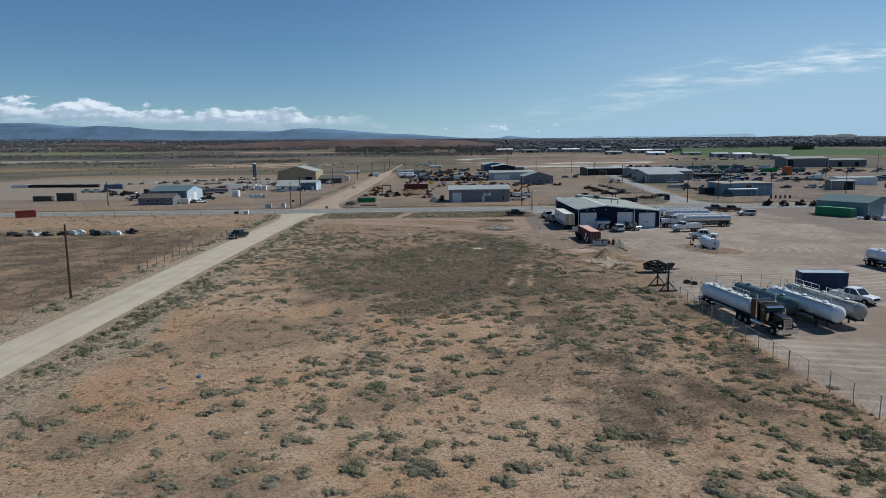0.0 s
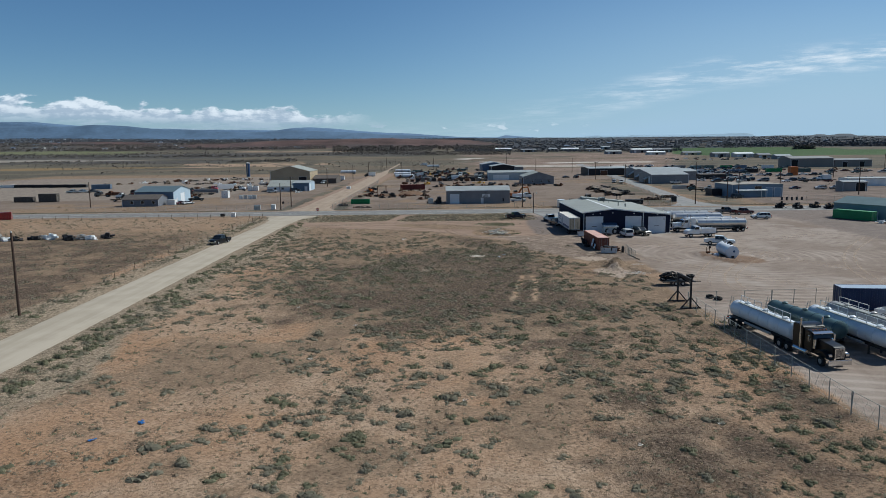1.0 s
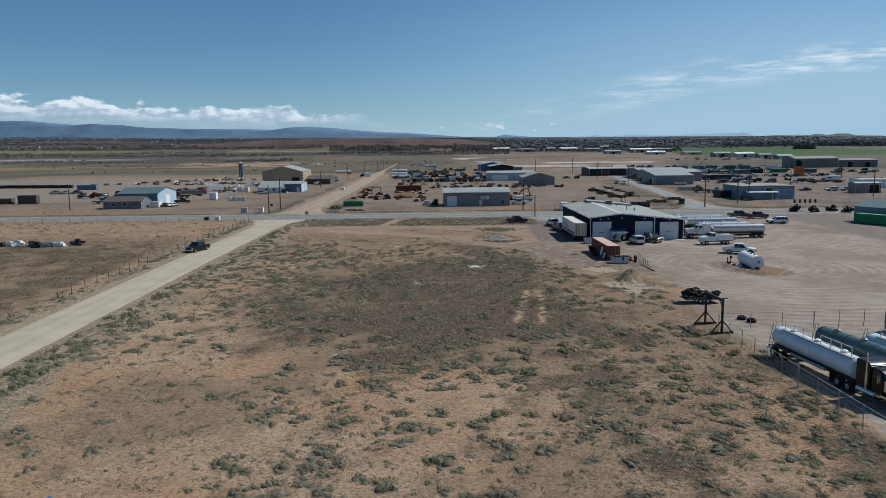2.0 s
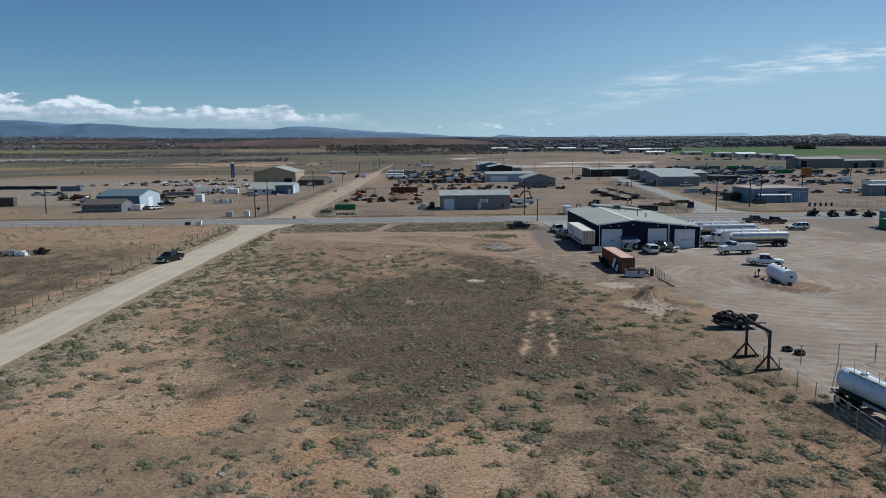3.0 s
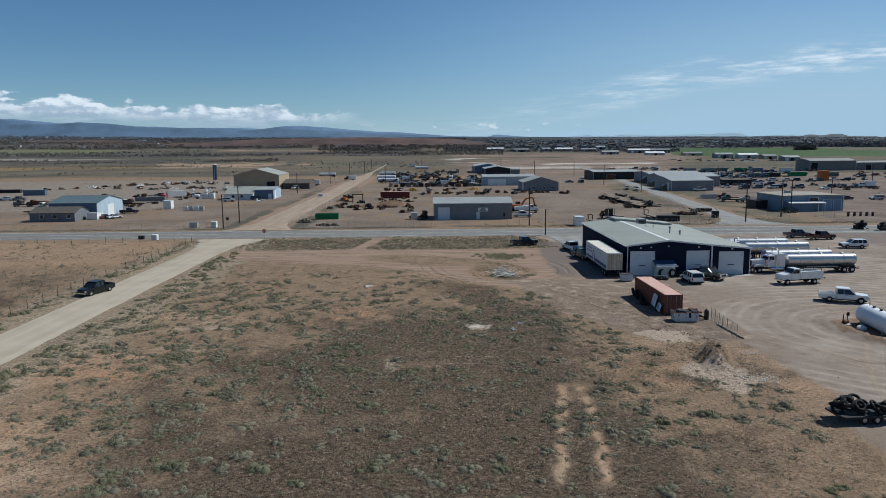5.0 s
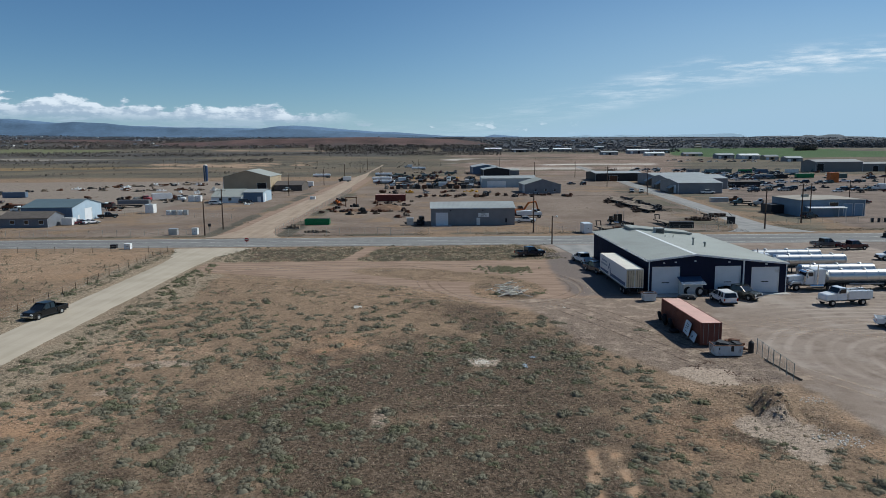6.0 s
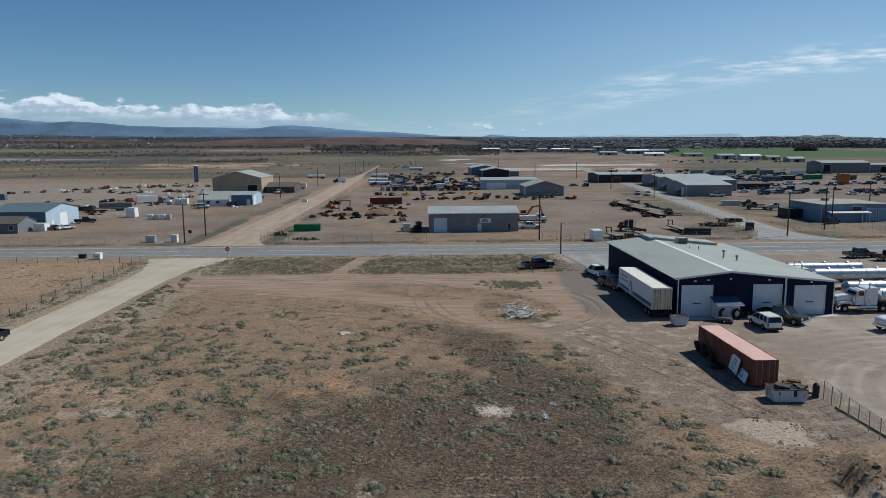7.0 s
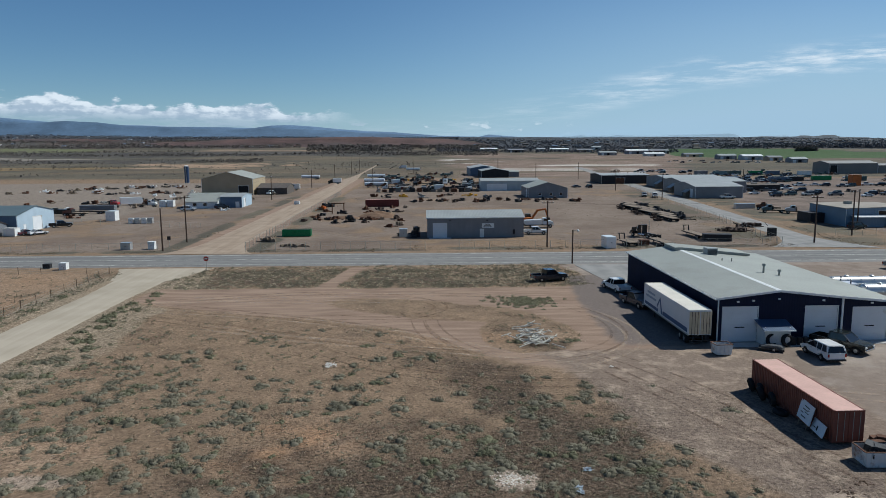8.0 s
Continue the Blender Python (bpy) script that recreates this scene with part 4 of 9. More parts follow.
def main_shop():
    b = thing("workshop", 0, 0, 0, "navy blue metal truck workshop with grey gabled roof", "workshop")
    x0, xs, x1, y0, y1, rx = 34.7, 48.7, 55.1, 174.4, 208.6, 41.5
    ze, zr, z2 = 4.95, 5.75, 4.35
    doors = [(35.3, 39.2, 0.0, 3.95), (44.6, 48.2, 0.0, 3.95)]
    part("wall_front", wall(Shape(), "x", x0, xs, [(x0, ze), (rx, zr), (xs, ze)], doors, y0, y0 + 0.2), NAVY, b)
    part("wall_front", wall(Shape(), "x", xs, x1, [(xs, ze - 0.05), (x1, z2)], [(50.0, 53.9, 0.0, 3.75)], y0 + 0.02, y0 + 0.22), NAVY, b)
    part("wall_side", wall(Shape(), "y", y0 + 0.2, y1 - 0.2, [(y0, ze), (y1, ze)], [], x0, x0 + 0.2), mat("navy_steel_y", (0.007, 0.011, 0.032), 0.8, spec=0.12, var=0.25, scale=0.4, ribs=0.3, rib_axis="Y", bump=0.4), b)
    part("wall_side", wall(Shape(), "y", y0 + 0.22, y1 - 0.2, [(y0, z2), (y1, z2)], [], x1 - 0.2, x1), MATS["navy_steel_y"], b)
    part("wall_back", wall(Shape(), "x", x0, x1, [(x0, ze), (rx, zr), (x1, z2)], [], y1 - 0.2, y1), NAVY, b)
    l, r = gable_roof(x0, xs, rx, ze, ze, zr, y0, y1)
    part("roof", l, GALV, b)
    s = (zr - ze) / (rx - x0)
    part("roof", Shape().prism([(rx, zr), (xs, ze), (x1 + 0.25, z2 - 0.02), (x1 + 0.25, z2 + 0.1), (xs, ze + 0.12), (rx, zr + 0.12)], "y", y0 - 0.25, y1 + 0.25), GALV, b)
    part("ridge_cap", Shape().prism([(rx - 0.3, zr + 0.09), (rx + 0.3, zr + 0.09), (rx, zr + 0.16)], "y", y0 - 0.25, y1 + 0.25), TRIM, b)
    # white barge boards along the front gable
    bb = Shape()
    for a, za, c, zc in ((x0 - 0.28, ze - 0.03, rx, zr), (rx, zr, xs, ze), (xs, ze, x1 + 0.28, z2 - 0.03)):
        bb.prism([(a, za - 0.1), (c, zc - 0.1), (c, zc + 0.15), (a, za + 0.15)], "y", y0 - 0.30, y0 - 0.252)
    part("barge_board", bb, TRIM, b, "white barge board")
    part("gutter", Shape().box(x0 - 0.38, y0 - 0.25, ze - 0.12, x0 - 0.27, y1 + 0.25, ze + 0.06), TRIM, b)
    part("corner_trim", Shape().box(x0 - 0.03, y0 - 0.03, 0, x0 + 0.12, y0, ze - 0.15), TRIM, b, "white corner trim")
    part("downpipe", Shape().box(xs - 0.1, y0 - 0.13, 0, xs + 0.1, y0 - 0.003, ze - 0.1), TRIM, b, "white downpipe between the bays")
    part("corner_trim", Shape().box(x1 - 0.1, y0 - 0.03, 0, x1 + 0.03, y0 + 0.017, z2 - 0.1), TRIM, b)
    roll_door(b, 35.3, 39.2, y0, 3.95)
    roll_door(b, 44.6, 48.2, y0, 3.95)
    roll_door(b, 50.0, 53.9, y0 + 0.02, 3.75)
    for x in (37.25, 46.4, 51.95):
        part("door_sign", Shape().box(x - 0.55, y0 + 0.03, 1.6, x + 0.55, y0 + 0.048, 1.72), STEEL_DARK, b, "dark lettering bar on a door")
    for x, z in ((36.9, 4.5), (38.6, 4.6), (41.5, 4.75), (46.5, 4.55), (52.0, 4.2)):
        part("wall_light", Shape().box(x - 0.14, y0 - 0.16, z, x + 0.14, y0 - 0.003, z + 0.18), TRIM, b, bevel=0.02)
    # raised roof of the rear bay
    part("rear_roof", Shape().prism([(rx - 1.0, zr + 0.05), (x1 - 3.0, ze - 0.1), (x1 - 3.0, ze + 0.2), (rx - 0.2, zr + 0.55), (rx - 1.0, zr + 0.5)], "y", y1 - 4.5, y1 + 0.3), GALV, b)
    for x, y, h in ((46.0, 187.3, 1.15), (47.5, 186.2, 0.75)):
        z = zr - (x - rx) * s
        c = part("roof_vent", Shape().cyl((x, y, z), (x, y, z + h), 0.13), GALV, b)
        part("cap", Shape().cyl((x, y, z + h - 0.05), (x, y, z + h + 0.2), 0.26, 0.18), GALV, c)
    for x, y in ((44.3, 196.0), (45.7, 196.0)):
        part("roof_pipe", Shape().cyl((x, y, 5.3), (x, y, 5.85), 0.06), STEEL_DARK, b)
    c = part("roof_cooler", Shape().box(44.4, 201.5, 5.4, 46.0, 203.0, 6.45), GALV_X, b, "boxy grey roof cooler", bevel=0.04)
    lou = Shape()
    for k in range(6):
        lou.box(44.5, 201.44, 5.55 + k * 0.13, 45.9, 201.497, 5.62 + k * 0.13)
    part("louvre", lou, STEEL_DARK, c)
    return b


main_shop()
single("apron", Shape().box(-5.6, -1.0, -0.1, 5.6, 0.75, 0.045), CONCRETE, 40.2, 173.3, 0, "pale concrete apron before the workshop doors", "apron", kind="structure", bevel=0.02)
single("apron_strip", Shape().box(-3.4, -0.7, -0.1, 3.4, 0.6, 0.04), CONCRETE, 51.8, 173.6, 0, "pale concrete apron strip", "apron", kind="structure", bevel=0.02)


def grey_shop():
    b = thing("grey_shed", 0, 0, 0, "grey metal shed with blue-grey ribbed roof", "shed")
    x0, x1, y0, y1 = 3.2, 26.2, 265.4, 277.6
    ze, zr = 4.75, 6.0
    part("wall_front", wall(Shape(), "x", x0, x1, [(x0, ze), (x1, ze)], [(4.6, 7.8, 0, 3.5), (15.7, 16.7, 0, 2.1)], y0, y0 + 0.2), GREY_STEEL, b)
    part("wall_back", wall(Shape(), "x", x0, x1, [(x0, ze), (x1, ze)], [], y1 - 0.2, y1), GREY_STEEL, b)
    ym = (y0 + y1) / 2
    for x in (x0, x1 - 0.2):
        part("wall_end", wall(Shape(), "y", y0 + 0.2, y1 - 0.2, [(y0, ze), (ym, zr), (y1, ze)], [], x, x + 0.2), GREY_STEEL, b)
    for s in gable_roof(y0, y1, ym, ze, ze, zr, x0, x1, axis="x"):
        part("roof", s, GALV_X, b)
    part("eave_trim", Shape().box(x0 - 0.25, y0 - 0.33, ze - 0.12, x1 + 0.25, y0 - 0.26, ze + 0.08), TRIM, b)
    roll_door(b, 4.6, 7.8, y0, 3.5)
    part("door", Shape().box(15.7, y0 + 0.05, 0.02, 16.7, y0 + 0.1, 2.1), TRIM, b)
    s = part("sign", Shape().box(16.2, y0 - 0.06, 2.3, 19.1, y0 - 0.003, 3.4), WHITE_STEEL, b, "pale rectangular wall sign with faint bars")
    for k in range(3):
        part("bar", Shape().box(16.6 + k * 0.2, y0 - 0.075, 2.5 + k * 0.3, 18.5 - k * 0.15, y0 - 0.062, 2.62 + k * 0.3), STEEL_DARK, s)
    for x in (8.6, 17.4):
        part("wall_lamp", Shape().box(x - 0.15, y0 - 0.2, 4.0, x + 0.15, y0 - 0.003, 4.25), STEEL_DARK, b)
    part("meter", Shape().box(23.6, y0 - 0.18, 0.8, 24.1, y0 - 0.003, 1.9), STEEL_DARK, b)
    part("gas_pipe", Shape().bar((23.9, y0 - 0.1, 0), (23.9, y0 - 0.1, 0.8), 0.06), STEEL_DARK, b)
    single("ramp", Shape().box(-2.6, -1.6, -0.1, 2.6, 0.2, 0.05), CONCRETE, 6.2, 265.1, 0, "pale concrete door ramp", "ramp", kind="structure")


grey_shop()


def shed(name, x0, x1, y0, y1, ze, zr, wallm, roofm, label, category="building", axis="y", doors=(), side_doors=(), windows=(), group="", trim=True, side_windows=(), zoff=0.0, endm=None):
    """A steel hall; its ridge runs along axis. doors: (from, to, height) in the front; side_doors in the end that faces the way of the walk's left or right: (side, from, to, height)."""
    b = thing(name, 0, 0, 0, label, category, group, z=zoff)
    xm, ym = (x0 + x1) / 2, (y0 + y1) / 2
    ft = [(x0, ze), (xm, zr), (x1, ze)] if axis == "y" else [(x0, ze), (x1, ze)]
    et = [(y0, ze), (y1, ze)] if axis == "y" else [(y0, ze), (ym, zr), (y1, ze)]
    holes = [(a, c, 0, h) for a, c, h, *_ in doors] + [(a, c, z0, z1) for a, c, z0, z1 in windows]
    part("wall_front", wall(Shape(), "x", x0, x1, ft, holes, y0, y0 + 0.2), wallm, b)
    part("wall_back", wall(Shape(), "x", x0, x1, ft, [], y1 - 0.2, y1), wallm, b)
    for side, xx in (("l", x0), ("r", x1 - 0.2)):
        h = [(a, c, 0, q) for s, a, c, q in side_doors if s == side] + [(a, c, z0, z1) for s, a, c, z0, z1 in side_windows if s == side]
        part("wall_side", wall(Shape(), "y", y0 + 0.2, y1 - 0.2, et, h, xx, xx + 0.2), endm or wallm, b)
    for s in (gable_roof(x0, x1, xm, ze, ze, zr, y0, y1) if axis == "y" else gable_roof(y0, y1, ym, ze, ze, zr, x0, x1, axis="x")):
        part("roof", s, roofm, b)
    for a, c, h, *m in doors:
        roll_door(b, a, c, y0, h, material=m[0] if m else None)
    for s, a, c, q in side_doors:
        roll_door(b, a, c, x0 if s == "l" else x1, q, axis="y", out=-1 if s == "l" else 1)
    for a, c, z0, z1 in windows:
        window(b, a, c, y0, z0, z1)
    for s, a, c, z0, z1 in side_windows:
        window(b, a, c, x0 if s == "l" else x1, z0, z1, axis="y", out=-1 if s == "l" else 1)
    if trim:
        for x in (x0 - 0.03, x1 - 0.1):
            part("corner_trim", Shape().box(x, y0 - 0.04, 0, x + 0.13, y0 - 0.003, ze - 0.15), TRIM, b)
    return b


# north side of the highway, west of the gravel road
# near-black door panels: the shade of openings is put into their colour
DARK_OPENING = mat("dark_opening_door", (0.012, 0.012, 0.013), 0.7)
shed("tan_hall", -98, -75, 421, 447, 7.3, 10.4, TAN_STEEL, GALV, "large tan metal hall with pale green-grey roof", "hall", "y", doors=[(-81.5, -77, 4.2, DARK_OPENING)])
shed("tan_annex", -73.6, -60, 423, 441, 2.9, 4.6, BROWN_ROOF, BROWN_ROOF, "low brown annex beside the tan hall", "annex", "x", trim=False)
shed("office_shed", -71.0, -63.2, 354.5, 369.5, 3.9, 4.8, SLATE_STEEL, GALV_X, "slate blue shed with white gable end", "shed", "x", doors=[(-65.4, -64.2, 2.1)], side_doors=[("r", 357, 360, 3.2)], endm=WHITE_Y)
shed("office_wing", -83, -71.2, 352.0, 369.5, 2.4, 5.0, WHITE_STEEL, GALV, "low white office wing with metal roof", "office", "x", windows=[(-80, -78.6, 0.9, 2.0), (-76.4, -75, 0.9, 2.0)], doors=[(-73.4, -72.4, 2.1)])
shed("blue_hall", -117, -102, 281.5, 300, 4.7, 6.5, SLATE_STEEL, mat("dark_teal_roof", (0.11, 0.15, 0.165), 0.5, 0.1, var=0.12, scale=0.3, ribs=0.4, bump=0.3), "blue metal hall with a pale gable end", "hall", "x", side_doors=[("r", 289, 293.5, 3.7), ("r", 284.5, 285.6, 2.1)], endm=WHITE_Y)
shed("grey_house", -117.5, -104, 271.5, 280.5, 2.6, 4.1, mat("grey_siding", (0.15, 0.16, 0.18), 0.7, var=0.12, scale=0.5, ribs=0.2, rib_axis="Z", bump=0.2), BROWN_ROOF, "grey single-storey house with low roof", "house", "x", windows=[(-114.5, -113.2, 0.9, 2.1), (-110.6, -109.3, 0.9, 2.1), (-106.5, -105.2, 0.9, 2.1)])
# north-east lots
shed("pale_long_shed", 30, 58, 436, 448, 4.6, 5.7, mat("pale_grey_steel", (0.36, 0.41, 0.43), 0.5, var=0.12, scale=0.3, ribs=0.4, bump=0.3), GALV_X, "long pale grey-blue storage shed", "shed", "x", doors=[(33, 42.5, 3.2, WHITE_STEEL)])
shed("grey_gable_shed", 45.6, 62, 388, 408, 4.0, 6.4, GREY_STEEL, GALV, "grey metal shed with low gable", "shed", "y", windows=[(50, 51.2, 1.0, 2.0), (54.6, 55.8, 1.0, 2.0), (58.6, 59.8, 1.0, 2.0)], side_doors=[("l", 391, 394, 3.6)])
shed("black_shed", 41.5, 60, 570, 598, 4.4, 6.0, BLACK_STEEL, GALV_X, "black metal shed with light roof", "shed", "y")
shed("grey_hall", 36, 56, 602, 640, 5.2, 7.0, SLATE_STEEL, GALV_X, "grey-blue metal hall behind the black shed", "hall", "y")
shed("grey_hall_annex", 60.4, 68, 580, 598, 3.4, 4.4, GREY_STEEL, GALV, "low grey annex with metal roof", "annex", "x", trim=False)
# sheds along the side street
shed("dark_shed", 101, 128, 486, 512, 4.6, 5.4, BLACK_STEEL, GALV_X, "dark blue-black shed with bright metal roof", "shed", "x", doors=[(109, 114, 3.2, RUST)])
shed("street_shed", 121, 150, 438, 470, 4.8, 6.0, GREY_STEEL, GALV_X, "grey metal shed beside the side street", "shed", "x", group="street sheds", side_doors=[("l", 441, 444, 3.5)])
shed("street_shed", 117, 146, 408, 432, 5.0, 6.3, GREY_STEEL, GALV_X, "grey metal shed beside the side street", "shed", "x", group="street sheds", side_doors=[("l", 411, 414, 3.5)])
shed("street_shed", 111.5, 130.8, 378, 402, 4.6, 6.0, GREY_STEEL, GALV_X, "grey metal shed beside the side street", "shed", "x", group="street sheds", side_doors=[("l", 381, 384, 3.5)])


def porch(x, y):
    """A small steep-roofed porch on the street side of a shed."""
    p = thing("porch", x, y, 0, "small timber porch with slanting metal roof", "porch", "street porches")
    part("roof", Shape().prism([(-3.2, 1.9), (0.0, 3.9), (0.0, 4.05), (-3.2, 2.05)], "y", -2.4, 2.4), GALV_X, p)
    part("wall", Shape().prism([(-2.6, 0), (0, 0), (0, 3.75), (-2.6, 2.15)], "y", -2.0, 2.0), WOOD_GREY, p)
    for y2 in (-2.1, 2.1):
        part("post", Shape().box(-3.0, y2 - 0.08, 0, -2.84, y2 + 0.08, 1.95), WOOD_POLE, p)
    return p


for x, y in ((120.9, 446), (116.9, 416), (112.9, 386)):
    porch(x, y)


def blue_office():
    b = shed("blue_office", 113, 132.4, 279.5, 297, 4.75, 4.95, mat("blue_office_steel", (0.15, 0.215, 0.28), 0.5, var=0.12, scale=0.3, ribs=0.4, bump=0.3), mat("flat_grey_roof", (0.30, 0.27, 0.23), 0.9, var=0.2, scale=0.2), "blue-grey flat-roofed office building with a white canopy", "office",
             "y", windows=[(121.6, 124.4, 2.9, 4.2)], doors=[(126.0, 128.6, 3.6, BLUE_STEEL), (129.3, 131.8, 3.6, BLUE_STEEL)])
    part("canopy", Shape().prism([(276.8, 2.55), (279.4, 2.85), (279.4, 3.05), (276.8, 2.75)], "x", 114.2, 125.6), TRIM, b, "long white porch canopy", bevel=0.02)
    part("front_wing", Shape().box(114.5, 277.4, 0, 122.0, 279.3, 2.55), MATS["blue_office_steel"], b)
    for x in (123.2, 125.3):
        part("post", Shape().box(x - 0.07, 277.0, 0, x + 0.07, 277.14, 2.6), TRIM, b)
    c = part("roof_unit", Shape().box(119.4, 290, 4.9, 121, 291.6, 5.8), GALV, b, bevel=0.03)
    part("side_box", Shape().box(109.0, 289, 0, 112.9, 296, 2.7), BLACK_STEEL, b)
    return b


blue_office()
teal = shed("teal_hall", 0, 12.4, 0, 15.2, 3.9, 5.4, TEAL_STEEL, mat("teal_roof", (0.12, 0.17, 0.17), 0.5, 0.2, var=0.12, scale=0.3, ribs=0.4, rib_axis="Y", bump=0.3), "teal-grey metal hall with shallow gabled roof", "hall", "y", doors=[(7.4, 11.0, 3.3)], side_doors=[("l", 3.0, 4.0, 2.1)])
teal.matrix_basis = pose(118, 192, 0, 0, 0, 28.3)
shed("warehouse", 287, 322, 586, 607, 7.2, 8.8, mat("taupe_steel", (0.20, 0.19, 0.18), 0.6, var=0.1, scale=0.1, ribs=0.5, bump=0.2), mat("taupe_roof", (0.24, 0.235, 0.225), 0.6, var=0.1, scale=0.1), "wide taupe warehouse in the distance", "warehouse", "x", doors=[(288, 293, 6, DARK_OPENING)])
shed("warehouse_wing", 322.4, 354, 586.5, 606, 5.6, 6.6, MATS["taupe_steel"], MATS["taupe_roof"], "lower taupe wing joined to the warehouse", "warehouse", "x", doors=[(330, 334, 4.2, DARK_OPENING), (344, 348, 4.2, DARK_OPENING)])
shed("white_store", 169.5, 179.8, 304, 309.5, 3.9, 4.3, GREY_STEEL, GALV_X, "low grey storage building with a pale roof", "shed", "x", doors=[(175, 179, 3.4, DARK_OPENING)])
shed("rail_shed", 190, 209, 336, 344, 3.6, 4.0, WHITE_STEEL, GALV_X, "long white-roofed store behind parked trailers", "shed", "x")


def silo(x, y):
    b = thing("silo", x, y, 0, "slim dark blue upright silo", "silo")
    part("body", Shape().cyl((0, 0, 0.3), (0, 0, 10.2), 1.35, n=24), mat("silo_blue", (0.03, 0.06, 0.13), 0.4, 0.2, var=0.2, scale=0.4), b)
    part("top", Shape().lathe((0, 0, 10.2), "z", [(0, 1.35), (0.4, 1.0), (0.6, 0.3)], 24), TRIM, b)
    part("base", Shape().cyl((0, 0, 0), (0, 0, 0.3), 1.7, n=24), CONCRETE, b)
    part("ladder", Shape().bar((0, -1.45, 0.3), (0, -1.45, 10.4), 0.4, 0.06), GALV, b)


silo(-140.5, 530)


# ---- poles, lamps, signs ----
def utility_pole(x, y, h, arms=1, rz=0, group="utility poles", top=0.13):
    p = thing("utility_pole", x, y, rz, "weathered brown wooden utility pole", "utility pole", group)
    part("pole", Shape().cyl((0, 0, -0.2), (0, 0, h), 0.19, top, 10), WOOD_POLE, p)
    for k in range(arms):
        z = h - 0.45 - 1.0 * k
        a = part("crossarm", Shape().box(-1.3, -0.16, z - 0.07, 1.3, -0.05, z + 0.07), WOOD_POLE, p)
        for x2 in (-1.15, -0.5, 0.5, 1.15):
            part("insulator", Shape().lathe((x2, -0.1, z + 0.07), "z", [(0, 0.04), (0.06, 0.07), (0.16, 0.05), (0.2, 0.02)], 8), TRIM, a)
    if not arms:
        part("insulator", Shape().lathe((0, 0, h), "z", [(0, 0.05), (0.1, 0.09), (0.25, 0.04)], 8), TRIM, p)
    return p


for x, y, h, a in ((-53.4, 249.2, 9.1, 0), (-52.6, 262.3, 10.8, 1), (28.9, 248.6, 10.0, 1), (-128, 269, 9.5, 0), (-52.6, 97.8, 10.8, 0), (88.5, 250.5, 10.5, 1), (104, 262, 10.8, 1), (114, 276, 10, 0),
                   (-60, 390, 10, 1), (-56, 470, 10, 1), (-55, 560, 10, 1), (-24, 470, 10, 0), (70, 520, 11, 0), (96, 372, 10.5, 1), (93.5, 430, 10.5, 1), (100, 540, 10.5, 0), (60, 640, 11, 0), (-5, 640, 11, 0), (165, 285, 10.5, 1), (192, 262, 11, 1), (146, 310, 9, 0), (310, 500, 12, 1),
                   (150, 420, 10, 0), (230, 420, 10, 0), (-52, 640, 10, 1), (-53, 720, 10, 1)):
    utility_pole(x, y, h, a, 90 if abs(x + 54) < 8 and y > 280 else 0)


def wires(points, sag, label):
    s = Shape()
    for (a, b) in zip(points, points[1:]):
        prev = Vector(a)
        for k in range(1, 9):
            t = k / 8
            q = Vector(a).lerp(Vector(b), t) - Vector((0, 0, sag * 4 * t * (1 - t)))
            s.bar(prev, q, 0.025)
            prev = q
    return single("power_line", s, STEEL_DARK, 0, 0, 0, label, "power line")


wires([(-53.4, 249.2, 9.2), (-52.6, 262.3, 10.6), (-60, 390, 9.9), (-56, 470, 9.9), (-55, 560, 9.9)], 1.2, "thin dark overhead line strung between wooden poles")
wires([(28.9, 248.6, 9.6), (88.5, 250.5, 10.3), (104, 262, 10.6), (192, 262, 10.8)], 1.0, "thin dark overhead line along the highway")


def yard_lamp(x, y):
    p = thing("street_lamp", x, y, 0, "dark wooden lamp post with small white lamp head", "street lamp")
    part("post", Shape().cyl((0, 0, -0.2), (0, 0, 6.3), 0.15, 0.12, 10), WOOD_POLE, p)
    part("arm", Shape().cyl((0, 0, 6.1), (0.8, 0, 6.25), 0.035, n=8), GALV, p)
    part("head", Shape().lathe((0.95, 0, 5.98), "z", [(0, 0.14), (0.12, 0.26), (0.3, 0.18), (0.4, 0.08)], 12), TRIM, p)


yard_lamp(29.8, 227.2)


def stop_sign(x, y):
    p = thing("stop_sign", x, y, 0, "red octagonal stop sign on a steel post", "stop sign")
    part("post", Shape().box(-0.03, -0.02, -0.2, 0.03, 0.02, 2.6), GALV, p)
    oc = [(0.46 * math.cos(math.pi / 8 + k * math.pi / 4), 2.25 + 0.46 * math.sin(math.pi / 8 + k * math.pi / 4)) for k in range(8)]
    b = part("plate", Shape().prism(oc, "y", -0.055, -0.03), RED_PAINT, p)
    part("bar", Shape().box(-0.26, -0.062, 2.16, 0.26, -0.057, 2.34), TRIM, b)


stop_sign(-36.4, 223.6)


def road_sign(x, y):
    p = thing("road_sign", x, y, 0, "small dark road sign seen from behind", "road sign")
    part("post", Shape().box(-0.03, -0.02, -0.2, 0.03, 0.02, 2.6), GALV, p)
    part("plate", Shape().box(-0.38, -0.05, 1.8, 0.38, -0.025, 2.55), STEEL_DARK, p)


road_sign(-53.5, 253.5)


